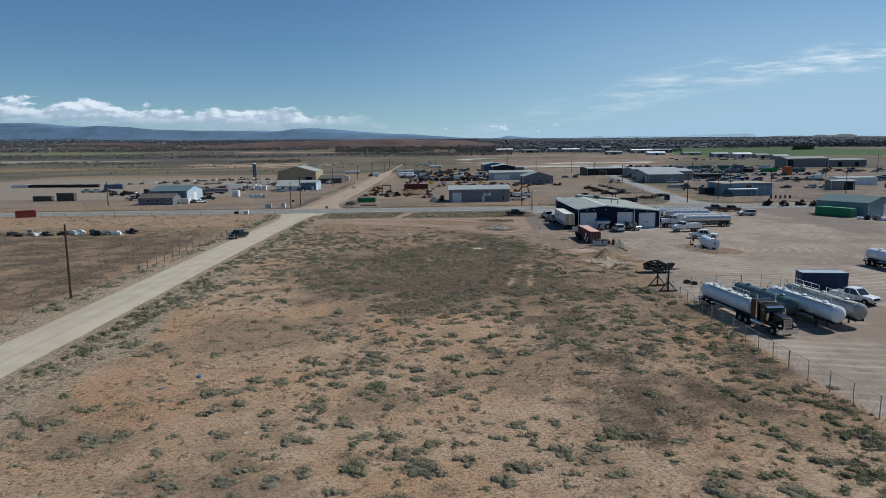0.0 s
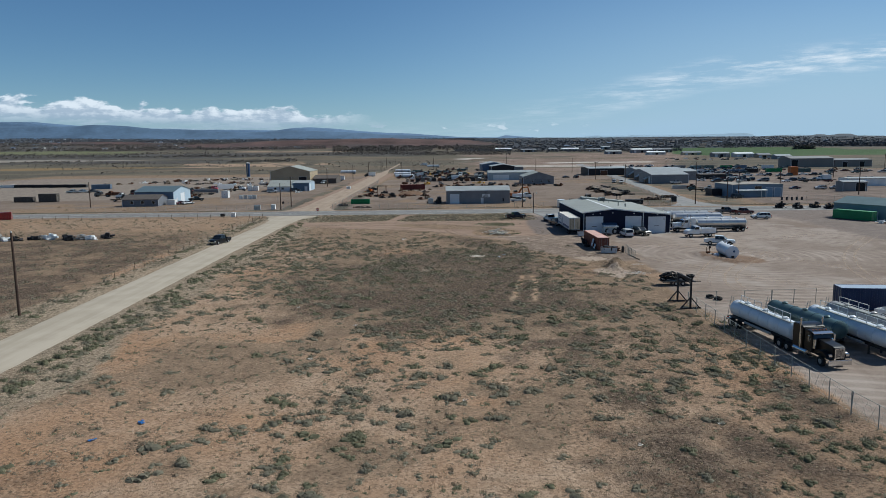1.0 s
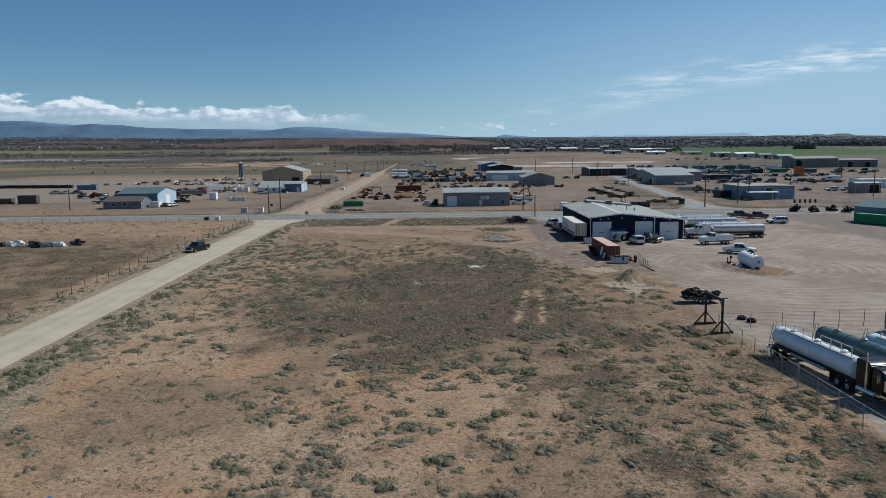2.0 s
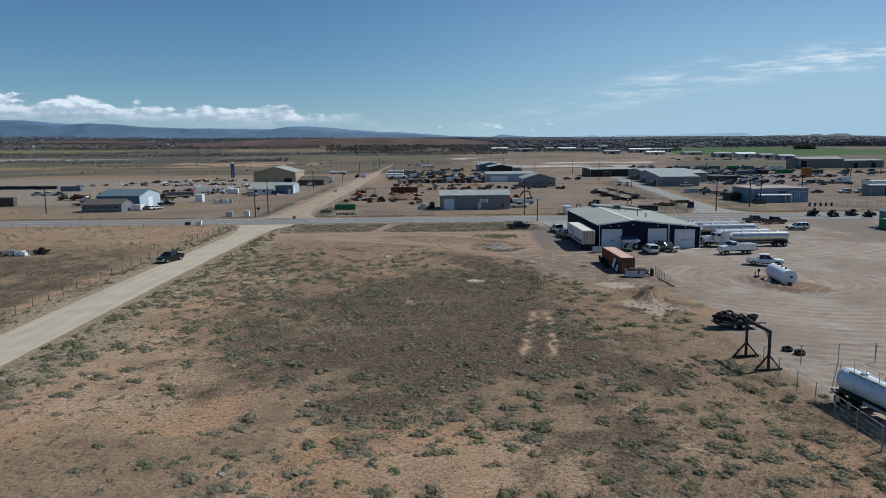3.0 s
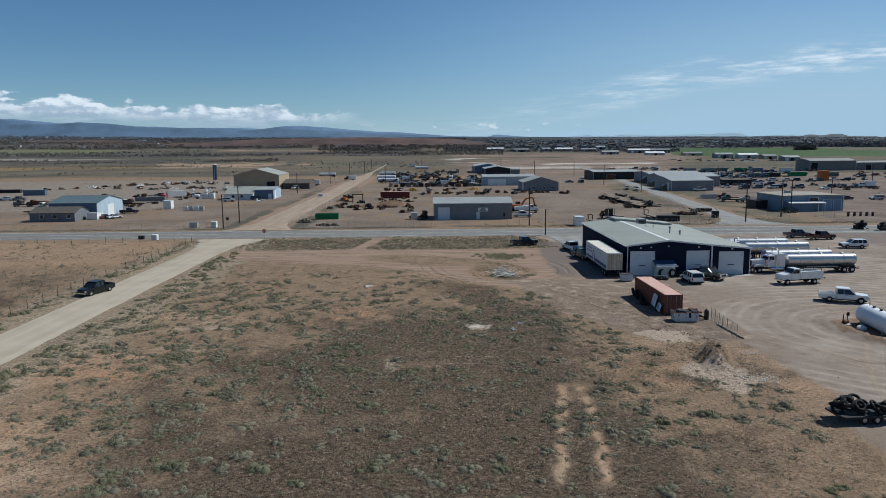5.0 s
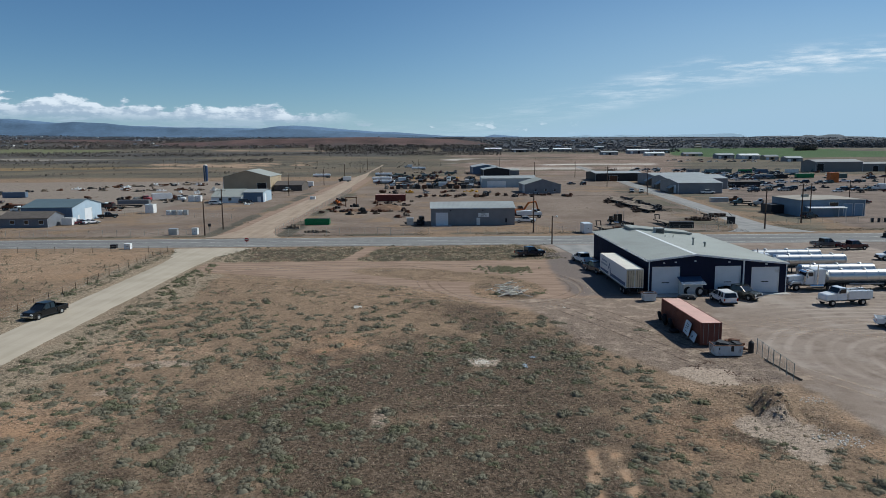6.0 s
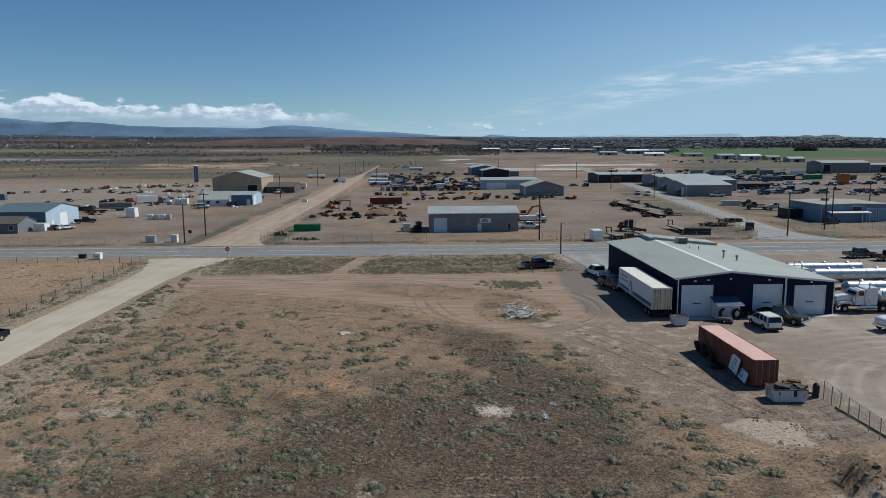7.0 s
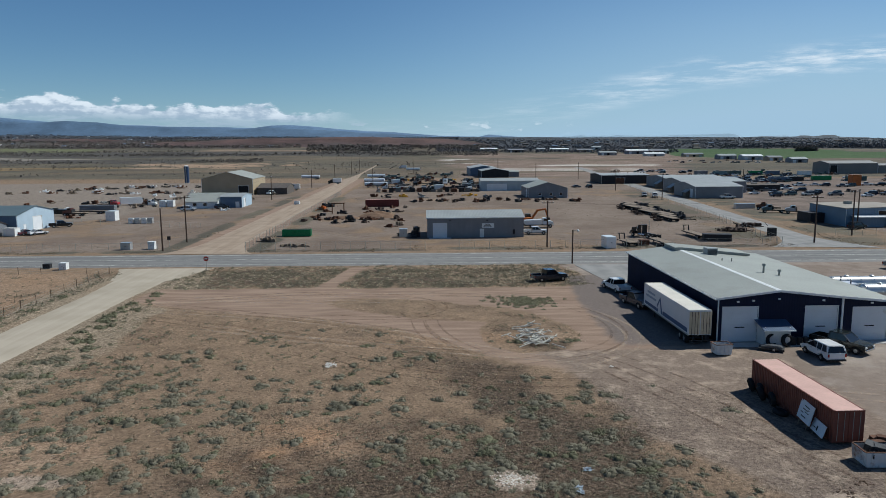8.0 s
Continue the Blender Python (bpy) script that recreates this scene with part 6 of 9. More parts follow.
def box_body(x, y, rz, L, W, H, wallm, roofm, label, category="container", name="shipping_container", group="", z0=0.12, logo=None):
    """A ribbed steel box on skids, doors at its -y end."""
    c = thing(name, x, y, rz, label, category, group)
    n = int(L / 0.28)
    for s in (-1, 1):
        body = Shape()
        pts = []
        for k in range(n):
            y0 = -L / 2 + 0.1 + (L - 0.2) * k / n
            d = (L - 0.2) / n
            pts += [(s * (W / 2), y0), (s * (W / 2), y0 + d * 0.4), (s * (W / 2 - 0.05), y0 + d * 0.5), (s * (W / 2 - 0.05), y0 + d * 0.9)]
        for (a, b) in zip(pts, pts[1:]):
            body.add([(a[0], a[1], z0 + 0.1), (b[0], b[1], z0 + 0.1), (b[0], b[1], H - 0.08), (a[0], a[1], H - 0.08)], [(0, 1, 2, 3)])
        me = bpy.data.meshes.new("side_panel")
        me.from_pydata(body.v, [], body.f)
        me.materials.append(wallm)
        part("side_panel", me, None, c)
    fr = Shape()
    for s in (-1, 1):
        for yy in (-L / 2, L / 2 - 0.14):
            fr.box(s * W / 2 - (0.14 if s > 0 else 0), yy, z0, s * W / 2 + (0.14 if s < 0 else 0), yy + 0.14, H)
        fr.box(s * (W / 2 - 0.05) - 0.05, -L / 2 + 0.14, z0, s * (W / 2 - 0.05) + 0.05, L / 2 - 0.14, z0 + 0.14)
        fr.box(s * (W / 2 - 0.05) - 0.05, -L / 2 + 0.14, H - 0.1, s * (W / 2 - 0.05) + 0.05, L / 2 - 0.14, H - 0.003)
    part("frame", fr, wallm, c)
    rf = Shape().box(-W / 2 + 0.02, -L / 2 + 0.02, H - 0.06, W / 2 - 0.02, L / 2 - 0.02, H - 0.02)
    part("roof", rf, roofm, c)
    part("floor", Shape().box(-W / 2 + 0.06, -L / 2 + 0.05, z0, W / 2 - 0.06, L / 2 - 0.05, z0 + 0.12), STEEL_DARK, c)
    for s in (-1, 1):
        d = part("door", Shape().box(min(s * 0.012, s * (W / 2 - 0.145)), -L / 2 + 0.01, z0 + 0.02, max(s * 0.012, s * (W / 2 - 0.145)), -L / 2 + 0.06, H - 0.02), wallm, c, bevel=0.01)
        for q in (-0.25, 0.25):
            part("lock_rod", Shape().cyl((s * W / 4 + q, -L / 2 - 0.02, z0 + 0.15), (s * W / 4 + q, -L / 2 - 0.02, H - 0.15), 0.022, n=6), GALV, d)
    part("end_panel", Shape().box(-W / 2 + 0.1, L / 2 - 0.08, z0 + 0.1, W / 2 - 0.1, L / 2 - 0.03, H - 0.1), wallm, c)
    if z0 > 0.05:
        for yy in (-L / 2 + 0.4, L / 2 - 0.6):
            part("skid", Shape().box(-W / 2 + 0.1, yy, 0, W / 2 - 0.1, yy + 0.25, z0), WOOD_POLE, c)
    return c


box_body(33.1, 153.75, 0.8, 12.4, 2.35, 2.6, CONT_RED, CONT_ROOF, "oxide-red shipping container with faded pink roof")
box_body(53.9, 96.3, -97, 6.1, 2.5, 2.85, mat("navy_container", (0.02, 0.04, 0.10), 0.5, var=0.2, scale=0.6, bump=0.1), mat("pale_blue_roof", (0.33, 0.40, 0.48), 0.5, var=0.12, scale=0.6), "navy blue storage box with pale roof", "storage box", "storage_box")
# top is a near-black panel: the shade inside the open bin is painted on
box_body(-28.7, 271.2, 90, 6.9, 2.4, 1.75, GREEN_PAINT, mat("painted_inside_shade", (0.01, 0.02, 0.012), 0.9), "green open roll-off waste container", "waste container", "waste_container")
box_body(-12.5, 353, 90, 12.0, 2.5, 2.7, mat("dark_red_container", (0.14, 0.03, 0.025), 0.6, var=0.2, scale=0.5), CONT_ROOF, "dark red shipping container on bare dirt")
box_body(111.9, 197.2, 28, 10.6, 2.4, 2.5, mat("bright_green_container", (0.03, 0.22, 0.09), 0.5, var=0.2, scale=0.5), mat("green_box_roof", (0.10, 0.30, 0.16), 0.5), "bright green container before the teal hall")


def box_trailer(x, y, rz, label, L=15.6, W=2.55):
    t = thing("box_trailer", x, y, rz, label, "semi trailer")
    pale = mat("trailer_white", (0.60, 0.62, 0.64), 0.45, 0.1, var=0.07, scale=0.5, dirt=(0.4, 0.36, 0.3), dirt_amount=0.2)
    b = part("box", Shape().box(-W / 2, -L / 2, 1.15, W / 2, L / 2, 3.88), pale, t, bevel=0.03)
    part("roof", Shape().box(-W / 2 + 0.03, -L / 2 + 0.03, 3.884, W / 2 - 0.03, L / 2 - 0.03, 3.92), mat("cream_roof", (0.64, 0.60, 0.52), 0.6, var=0.1, scale=0.5), t)
    part("rail", Shape().box(-W / 2 - 0.02, -L / 2 + 0.1, 1.05, -W / 2 + 0.08, L / 2, 1.22).box(W / 2 - 0.08, -L / 2 + 0.1, 1.05, W / 2 + 0.02, L / 2, 1.22), GALV, t)
    # a blue flash and stripe along the side, lettering as bars
    xs = -W / 2 - 0.008
    part("side_stripe", Shape().prism([(-L / 2 + 0.4, 1.35), (0.5, 1.35), (0.5, 1.85), (-L / 2 + 0.4, 1.85)], "x", xs, xs + 0.004), LOGO_BLUE, t, "blue stripe")
    part("side_stripe", Shape().prism([(2.2, 1.35), (L / 2 - 0.4, 1.35), (L / 2 - 0.4, 1.75), (2.2, 1.75)], "x", xs, xs + 0.004), LOGO_BLUE, t, "blue stripe")
    part("side_flash", Shape().prism([(0.5, 1.35), (1.1, 1.35), (1.6, 2.9), (2.6, 1.75), (2.6, 2.2), (1.5, 3.35)], "x", xs - 0.004, xs), LOGO_BLUE, t, "blue peak-shaped flash")
    for k, (y0, y1) in enumerate(((3.4, 6.4), (3.0, 6.9))):
        part("lettering_bar", Shape().box(xs, y0, 3.0 - k * 0.55, xs + 0.004, y1, 3.28 - k * 0.55), mat("faded_blue", (0.26, 0.31, 0.38), 0.6), t)
    for s in (-1, 1):
        d = part("rear_door", Shape().box(s * W / 4 - W / 4 + 0.06, -L / 2 - 0.05, 1.25, s * W / 4 + W / 4 - 0.06, -L / 2 - 0.003, 3.75), mat("cream_door", (0.56, 0.47, 0.33), 0.55, var=0.2, scale=1.2, dirt=(0.25, 0.15, 0.08), dirt_amount=0.35), t, "cream rust-stained rear door")
        for q in (-0.3, 0.05, 0.35):
            part("lock_rod", Shape().cyl((s * W / 4 + q, -L / 2 - 0.07, 1.2), (s * W / 4 + q, -L / 2 - 0.07, 3.75), 0.025, n=6), STEEL_DARK, d)
    axles(t, (-L / 2 + 1.2, -L / 2 + 2.5), 0.5, 1.95)
    for s in (-1, 1):
        part("landing_leg", Shape().box(s * 0.8 - 0.08, L / 2 - 3.0, 0.02, s * 0.8 + 0.08, L / 2 - 2.84, 1.15), STEEL_DARK, t)
        part("underride_guard", Shape().box(s * 0.7 - 0.05, -L / 2, 0.5, s * 0.7 + 0.05, -L / 2 + 0.08, 1.15), STEEL_DARK, t)
    part("rear_bumper", Shape().box(-1.1, -L / 2 - 0.04, 0.45, 1.1, -L / 2 + 0.08, 0.57), STEEL_DARK, t)
    return t


box_trailer(32.4, 181.2, 0, "white box semi-trailer with blue stripe beside the workshop")

# ---- vegetation ----
def clump(seed, leaves, spread, height, size, lobes=5):
    """Vertices and triangles of one low shrub: flat uneven mounds, each a dense core under a fuzz of thin twigs and small leaves."""
    r = random.Random(seed)
    mounds = []
    for k in range(lobes):
        a, d = r.uniform(0, 6.28), spread * (r.uniform(0.2, 0.7) if k else 0.0)
        q = spread * r.uniform(0.25, 0.5)
        mounds.append((d * math.cos(a), d * math.sin(a) * 0.75, q, height * r.uniform(0.5, 1.0) * (1 - 0.4 * d / spread)))
    v, f = [], []
    n = 6 if leaves > 100 else 4
    for mx, my, q, h in mounds:
        b = len(v)
        v += [Vector((mx + q * r.uniform(0.55, 0.9) * math.cos(6.283 * k / n), my + q * r.uniform(0.55, 0.9) * math.sin(6.283 * k / n), -0.03)) for k in range(n)]
        if n == 6:
            v += [Vector((mx + q * r.uniform(0.3, 0.6) * math.cos(6.283 * (k + 0.5) / n), my + q * r.uniform(0.3, 0.6) * math.sin(6.283 * (k + 0.5) / n), h * r.uniform(0.25, 0.5))) for k in range(n)]
            f += [(b + k, b + (k + 1) % n, b + n + k) for k in range(n)] + [(b + (k + 1) % n, b + n + (k + 1) % n, b + n + k) for k in range(n)]
            b += n
        v.append(Vector((mx + q * r.uniform(-0.2, 0.2), my + q * r.uniform(-0.2, 0.2), h * (0.5 if n == 6 else 0.68))))
        f += [(b + k, b + (k + 1) % n, b + n) for k in range(n)]
    for k in range(leaves):
        mx, my, q, h = mounds[r.randrange(lobes)]
        a, up = r.uniform(0, 2 * math.pi), r.random()
        d = math.sqrt(max(0.0, 1 - up * up)) * q * r.uniform(0.5, 1.15)
        c = Vector((mx + d * math.cos(a), my + d * math.sin(a), h * up * r.uniform(0.35, 0.95)))
        out = Vector((math.cos(a) * d / q, math.sin(a) * d / q, 0.2 + 0.8 * up)) + Vector((r.uniform(-1, 1), r.uniform(-1, 1), r.uniform(-0.3, 0.7))) * 0.35
        out.normalize()
        side = out.cross(Vector((r.uniform(-1, 1), r.uniform(-1, 1), r.uniform(-1, 1)))).normalized()
        if r.random() < 0.45:
            tip, L, w = out, size * r.uniform(1.8, 3.2), size * r.uniform(0.16, 0.3)
        else:
            c = c * r.uniform(1.0, 1.25) if c.z > 0.02 else c
            tip, L, w = out.cross(side), size * r.uniform(0.7, 1.2), size * r.uniform(0.4, 0.75)
        b = len(v)
        v += [c - side * w, c + side * w, c + tip * L]
        f.append((b, b + 1, b + 2))
    return np.array([tuple(p) for p in v]), np.array(f)


def scatter_mesh(name, variants, placed, material, label, category, kind="stuff"):
    """placed: rows of x, y, z, turn, scale, height scale, variant."""
    vs, fs, k = [], [], 0
    for x, y, z, a, s, h, i in placed:
        v, f = variants[int(i)]
        c, n = math.cos(a) * s, math.sin(a) * s
        q = np.empty_like(v)
        q[:, 0] = v[:, 0] * c - v[:, 1] * n + x
        q[:, 1] = v[:, 0] * n + v[:, 1] * c + y
        q[:, 2] = v[:, 2] * s * h + z
        vs.append(q)
        fs.append(f + k)
        k += len(v)
    V, F = np.concatenate(vs), np.concatenate(fs)
    me = bpy.data.meshes.new(name)
    m = F.shape[1]
    me.vertices.add(len(V))
    me.vertices.foreach_set("co", V.ravel())
    me.loops.add(F.size)
    me.loops.foreach_set("vertex_index", F.ravel().astype(np.int32))
    me.polygons.add(len(F))
    me.polygons.foreach_set("loop_start", (np.arange(len(F)) * m).astype(np.int32))
    me.update(calc_edges=True)
    me.materials.append(material)
    return tagged(new(name, me), label, category, kind=kind)


SHRUBS = [clump(s, 480, 0.74, 0.40, 0.037, 6) for s in range(7)]
LOW_SHRUBS = [clump(80 + s, 44, 0.68, 0.32, 0.085, 3) for s in range(5)]
SMALL_SHRUBS = [clump(60 + s, 46, 0.68, 0.34, 0.068, 3) for s in range(6)]
MID_SHRUBS = [clump(100 + s, 250, 0.72, 0.40, 0.046, 5) for s in range(6)]
FAR_CLUMPS = [clump(120 + s, 14, 0.66, 0.34, 0.14, 2) for s in range(5)]
TUFTS = [clump(40 + s, 8, 0.24, 0.14, 0.06, 1) for s in range(5)]
rng = np.random.RandomState(4)


def sow(n, x0, x1, y0, y1, accept, seed):
    r = np.random.RandomState(seed)
    x, y = r.uniform(x0, x1, n), r.uniform(y0, y1, n)
    w = cover(x, y)
    keep = r.rand(n) < accept(x, y, w) * (1 - np.clip(w["track"] * 1.6, 0, 1)) * (1 - np.clip(w["yard"] * 1.3, 0, 1)) * (1 - np.clip(w["lot"] * 1.3, 0, 1)) * (1 - np.clip(w["bare"] * 1.1, 0, 0.96))
    keep &= ~((np.abs(x + 44.6) < 4.9) & (y < 228))
    keep &= ~((x > 30.8) & (x < 35.5) & (y > 145) & (y < 162))
    return x[keep], y[keep]


def rows_for(x, y, smin, smax, hmin, hmax, nvar, seed):
    r = np.random.RandomState(seed)
    n = len(x)
    s = smin + (smax - smin) * r.rand(n) ** 1.8
    return np.stack([x, y, gz(x, y) - 0.03, r.uniform(0, 6.28, n), s, r.uniform(hmin, hmax, n), r.randint(0, nvar, n)], 1)


# near scrub: wide shrubs in loose clusters, small ones between them
big = lambda x, y, w: (0.72 + 0.25 * step(95, 115, y)) * step(0.34, 0.58, fbm(x, y, 9, 131)) * step(0.25, 0.50, fbm(x, y, 30, 133) + 0.1) * step(184, 172, y + 0.12 * x) * (0.6 + 0.4 * step(60, 90, y)) + 0.03
sx, sy = sow(5600, -38, 33, 28, 184, big, 7)
rowsA = rows_for(sx, sy, 0.9, 2.2, 0.5, 0.9, 7, 8)
near = (rowsA[:, 1] < 100)
order = np.argsort(-rowsA[near][:, 4])
single_rows = rowsA[near][order][:270]
rest = np.concatenate([rowsA[near][order][270:], rowsA[~near]])
pick = rng.rand(len(rest))
deep = rest[:, 1] > 98
scatter_mesh("scrub", SHRUBS, rest[(pick < 0.75) & ~deep], SAGE, "grey-green sagebrush scattered over the dry field", "scrub")
scatter_mesh("green_scrub", SHRUBS, rest[(pick >= 0.75) & ~deep], GREEN_SHRUB, "greener low shrubs scattered over the field", "scrub")
deep_rows = rest[deep]
deep_rows[:, 6] = np.minimum(deep_rows[:, 6], 5)
scatter_mesh("deep_scrub", MID_SHRUBS, deep_rows[::4], GREEN_SHRUB, "greener low shrubs deep in the field", "scrub")
scatter_mesh("deep_sage", MID_SHRUBS, np.concatenate([deep_rows[1::4], deep_rows[2::4], deep_rows[3::4]]), SAGE, "grey sagebrush deep in the field", "scrub")
small = lambda x, y, w: (0.30 + 0.4 * w["dark"] + 0.35 * step(105, 85, y)) * step(0.34, 0.60, fbm(x, y, 4.5, 137)) * step(0.30, 0.55, fbm(x, y, 19, 139) + 0.12) + 0.03
mx_, my_ = sow(30000, -38, 34, 28, 190, small, 47)
rowsB = rows_for(mx_, my_, 0.35, 0.95, 0.7, 1.2, 6, 48)
pickb = rng.rand(len(rowsB))
scatter_mesh("small_green_scrub", SMALL_SHRUBS, rowsB[pickb < 0.2], GREEN_SHRUB, "small olive-green shrubs scattered over the field", "scrub")
scatter_mesh("small_scrub", SMALL_SHRUBS, rowsB[(pickb >= 0.2) & (pickb < 0.65)], SAGE, "small grey shrubs scattered over the field", "scrub")
scatter_mesh("dry_scrub", SMALL_SHRUBS, rowsB[pickb >= 0.65], DRY, "dry brown scrub scattered over the field", "scrub")
shrub_meshes = []
for k, (v, f) in enumerate(SHRUBS):
    for m in (SAGE, GREEN_SHRUB):
        me = bpy.data.meshes.new("shrub")
        me.from_pydata([tuple(p) for p in v], [], [tuple(q) for q in f])
        me.materials.append(m)
        shrub_meshes.append(me)
for x, y, z, a, s, h, i in single_rows:
    ob = new("shrub", shrub_meshes[int(i) * 2 + (1 if random.random() < (0.45 if x > 15 else 0.2) else 0)])
    ob.matrix_basis = Matrix.LocRotScale((x, y, z), Euler((0, 0, a)), (s, s, s * h))
    tagged(ob, "low grey-green sagebrush on sandy ground", "shrub", "sagebrush in the field")
ra_ = np.random.RandomState(61)
rx_, ry_ = -44.6 + np.where(ra_.rand(260) < 0.75, ra_.uniform(5.2, 8.6, 260), -ra_.uniform(5.4, 8.5, 260)), ra_.uniform(30, 205, 260)
scatter_mesh("roadside_shrubs", MID_SHRUBS, rows_for(rx_, ry_, 0.9, 2.0, 0.7, 1.2, 6, 62), GREEN_SHRUB, "dark green shrubs along the dirt road's edge", "scrub")
# greener shrubs along the fence and on the verge islands
fx, fy = sow(3600, 14, 34.5, 34, 104, lambda x, y, w: (0.3 * step(14, 20, x) + 0.6 * step(26, 32, x)) * 0.55 * (0.15 + 0.85 * step(92, 78, y)) * step(0.35, 0.6, fbm(x, y, 6, 135)), 17)
scatter_mesh("fence_scrub", MID_SHRUBS, rows_for(fx, fy, 0.6, 1.5, 0.7, 1.2, 6, 18), GREEN_SHRUB, "greener shrubs thick along the chain-link fence", "scrub")
ix, iy = sow(9500, -37, 29, 205, 227, lambda x, y, w: 0.4 + 0.45 * step(0.42, 0.58, fbm(x, y, 5, 141)) + 0.35 * step(209, 206.5, y), 19)
vr = rows_for(ix, iy, 0.4, 1.2, 0.7, 1.4, 5, 20)
scatter_mesh("verge_scrub", LOW_SHRUBS, np.concatenate([vr[::3], vr[1::3]]), SAGE, "grey scrub on the verge beside the highway", "scrub")
scatter_mesh("verge_dry_scrub", LOW_SHRUBS, vr[2::3], VERGE, "dry tan weeds on the verge beside the highway", "scrub")
tumble = rng.randn(170, 2) * (1.9, 1.5) + (16.0, 196.0)
scatter_mesh("track_scrub", MID_SHRUBS, rows_for(tumble[:, 0], tumble[:, 1], 0.7, 1.3, 0.9, 1.4, 6, 21), OLIVE, "grey-green shrubs standing in the bare loop", "scrub")
# two plots of close-set small tufts
ka, kb = np.random.RandomState(91), []
for (px_, py_, ra, rb) in ((15.5, 147.5, 4.2, 4.6), (16.0, 138.5, 4.6, 3.4)):
    q = ka.uniform(-1, 1, (520, 2))
    q = q[(q ** 2).sum(1) < 1]
    kb.append(q * (ra, rb) + (px_, py_))
kb = np.concatenate(kb)
scatter_mesh("plot_tufts", SMALL_SHRUBS, rows_for(kb[:, 0], kb[:, 1], 0.22, 0.5, 0.7, 1.2, 6, 92), SAGE, "close-set small grey tufts in dark soil", "tufts")
# fine tufts and dry grass
tx, ty = sow(44000, -41, 34, 26, 226, lambda x, y, w: 0.25 + 0.6 * w["dark"], 9)
tr = rows_for(tx, ty, 0.5, 1.5, 0.6, 1.3, 5, 10)
tp = rng.rand(len(tr))
scatter_mesh("grass_tufts", TUFTS, tr[tp < 0.5], GRASS, "short dry grass tufts over the field", "grass")
scatter_mesh("weed_tufts", TUFTS, tr[tp >= 0.5], SAGE, "small grey weeds over the field", "grass")
# the field across the dirt road
wx, wy = sow(15000, -150, -50, 60, 224, lambda x, y, w: 0.2 + 0.75 * w["dark"] * step(0.30, 0.55, fbm(x, y, 9, 151)), 23)
scatter_mesh("west_scrub", FAR_CLUMPS, rows_for(wx, wy, 0.5, 1.7, 0.5, 1.0, 5, 24), SAGE, "grey-brown scrub across the dirt road", "scrub")
vx, vy = sow(9000, -56, -33, 26, 222, lambda x, y, w: 0.95 * step(4.9, 5.4, np.abs(x + 44.6)) * step(10.5, 7.5, np.abs(x + 44.6)) * step(0.28, 0.5, fbm(x, y, 7, 171)), 27)
scatter_mesh("road_verge_scrub", LOW_SHRUBS, rows_for(vx, vy, 0.4, 1.0, 0.6, 1.2, 5, 28), SAGE, "grey-green shrubs lining the dirt road", "scrub")
gx2, gy2 = sow(9000, -130, -50, 70, 224, lambda x, y, w: 0.15 + 0.8 * w["dark"], 29)
scatter_mesh("west_grass", TUFTS, rows_for(gx2, gy2, 0.9, 2.4, 0.5, 1.0, 5, 30), WEST_WEED, "short dry growth across the dirt road", "grass")
# scrub beyond the highway
r2 = np.random.RandomState(33)
bx, by = r2.uniform(-420, 420, 9000), 250 + 900 * r2.rand(9000) ** 1.3
w2 = cover(bx, by)
kp = r2.rand(9000) < (1 - np.clip(w2["yard"] * 1.2, 0, 1)) * (1 - np.clip(w2["lot"] * 1.6, 0, 1)) * (1 - np.clip(w2["track"] * 1.5, 0, 1)) * (1 - w2["salt"]) * 0.6
kp &= (np.abs(bx - cross_x(by)) > 6)
scatter_mesh("far_scrub", FAR_CLUMPS, np.stack([bx[kp], by[kp], gz(bx[kp], by[kp]), r2.uniform(0, 6, kp.sum()), r2.uniform(0.6, 1.9, kp.sum()), r2.uniform(0.6, 1.2, kp.sum()), r2.randint(0, 5, kp.sum())], 1), DRY, "brown scrub over the far plain", "scrub")


# weeds along the fences and in the corners of the lots
def weeds(n, x0, x1, y0, y1, keep, seed, material, name, label):
    r = np.random.RandomState(seed)
    x, y = r.uniform(x0, x1, n), r.uniform(y0, y1, n)
    k = (r.rand(n) < keep(x, y)) & (np.abs(x + 43) > 7) & (np.abs(x - cross_x(y)) > 5.5) & (y > road_far(x) + 1.2)
    k &= ~((x > 4) & (x < 14) & (y < 262)) & ~((x > 0) & (x < 30) & (y > 254) & (y < 272))
    scatter_mesh(name, FAR_CLUMPS, rows_for(x[k], y[k], 0.5, 1.2, 0.4, 0.9, 5, seed + 1), material, label, "weeds")


weeds(5200, -170, 150, 244.5, 251.5, lambda x, y: step(251, 247, y) * step(0.30, 0.52, fbm(x, y, 7, 181)), 181, DRY, "fence_weeds", "dry weeds along the highway fence")
weeds(2600, 58, 100, 249, 310, lambda x, y: 0.8 * step(-22, -8, x - cross_x(y)) * step(0.36, 0.56, fbm(x, y, 8, 183)), 183, DRY, "corner_weeds", "dry weeds in the corner of the lot")
weeds(2600, -62, -30, 250, 420, lambda x, y: 0.8 * step(11.5, 8.0, np.abs(x + 43)) * step(0.36, 0.56, fbm(x, y, 8, 185)), 185, DRY, "gravel_road_weeds", "dry weeds along the gravel road fence")
weeds(3000, -120, 160, 252, 480, lambda x, y: 0.9 * step(0.56, 0.66, fbm(x, y, 15, 187)), 187, SAGE, "lot_weeds", "patches of grey weeds on the lots")


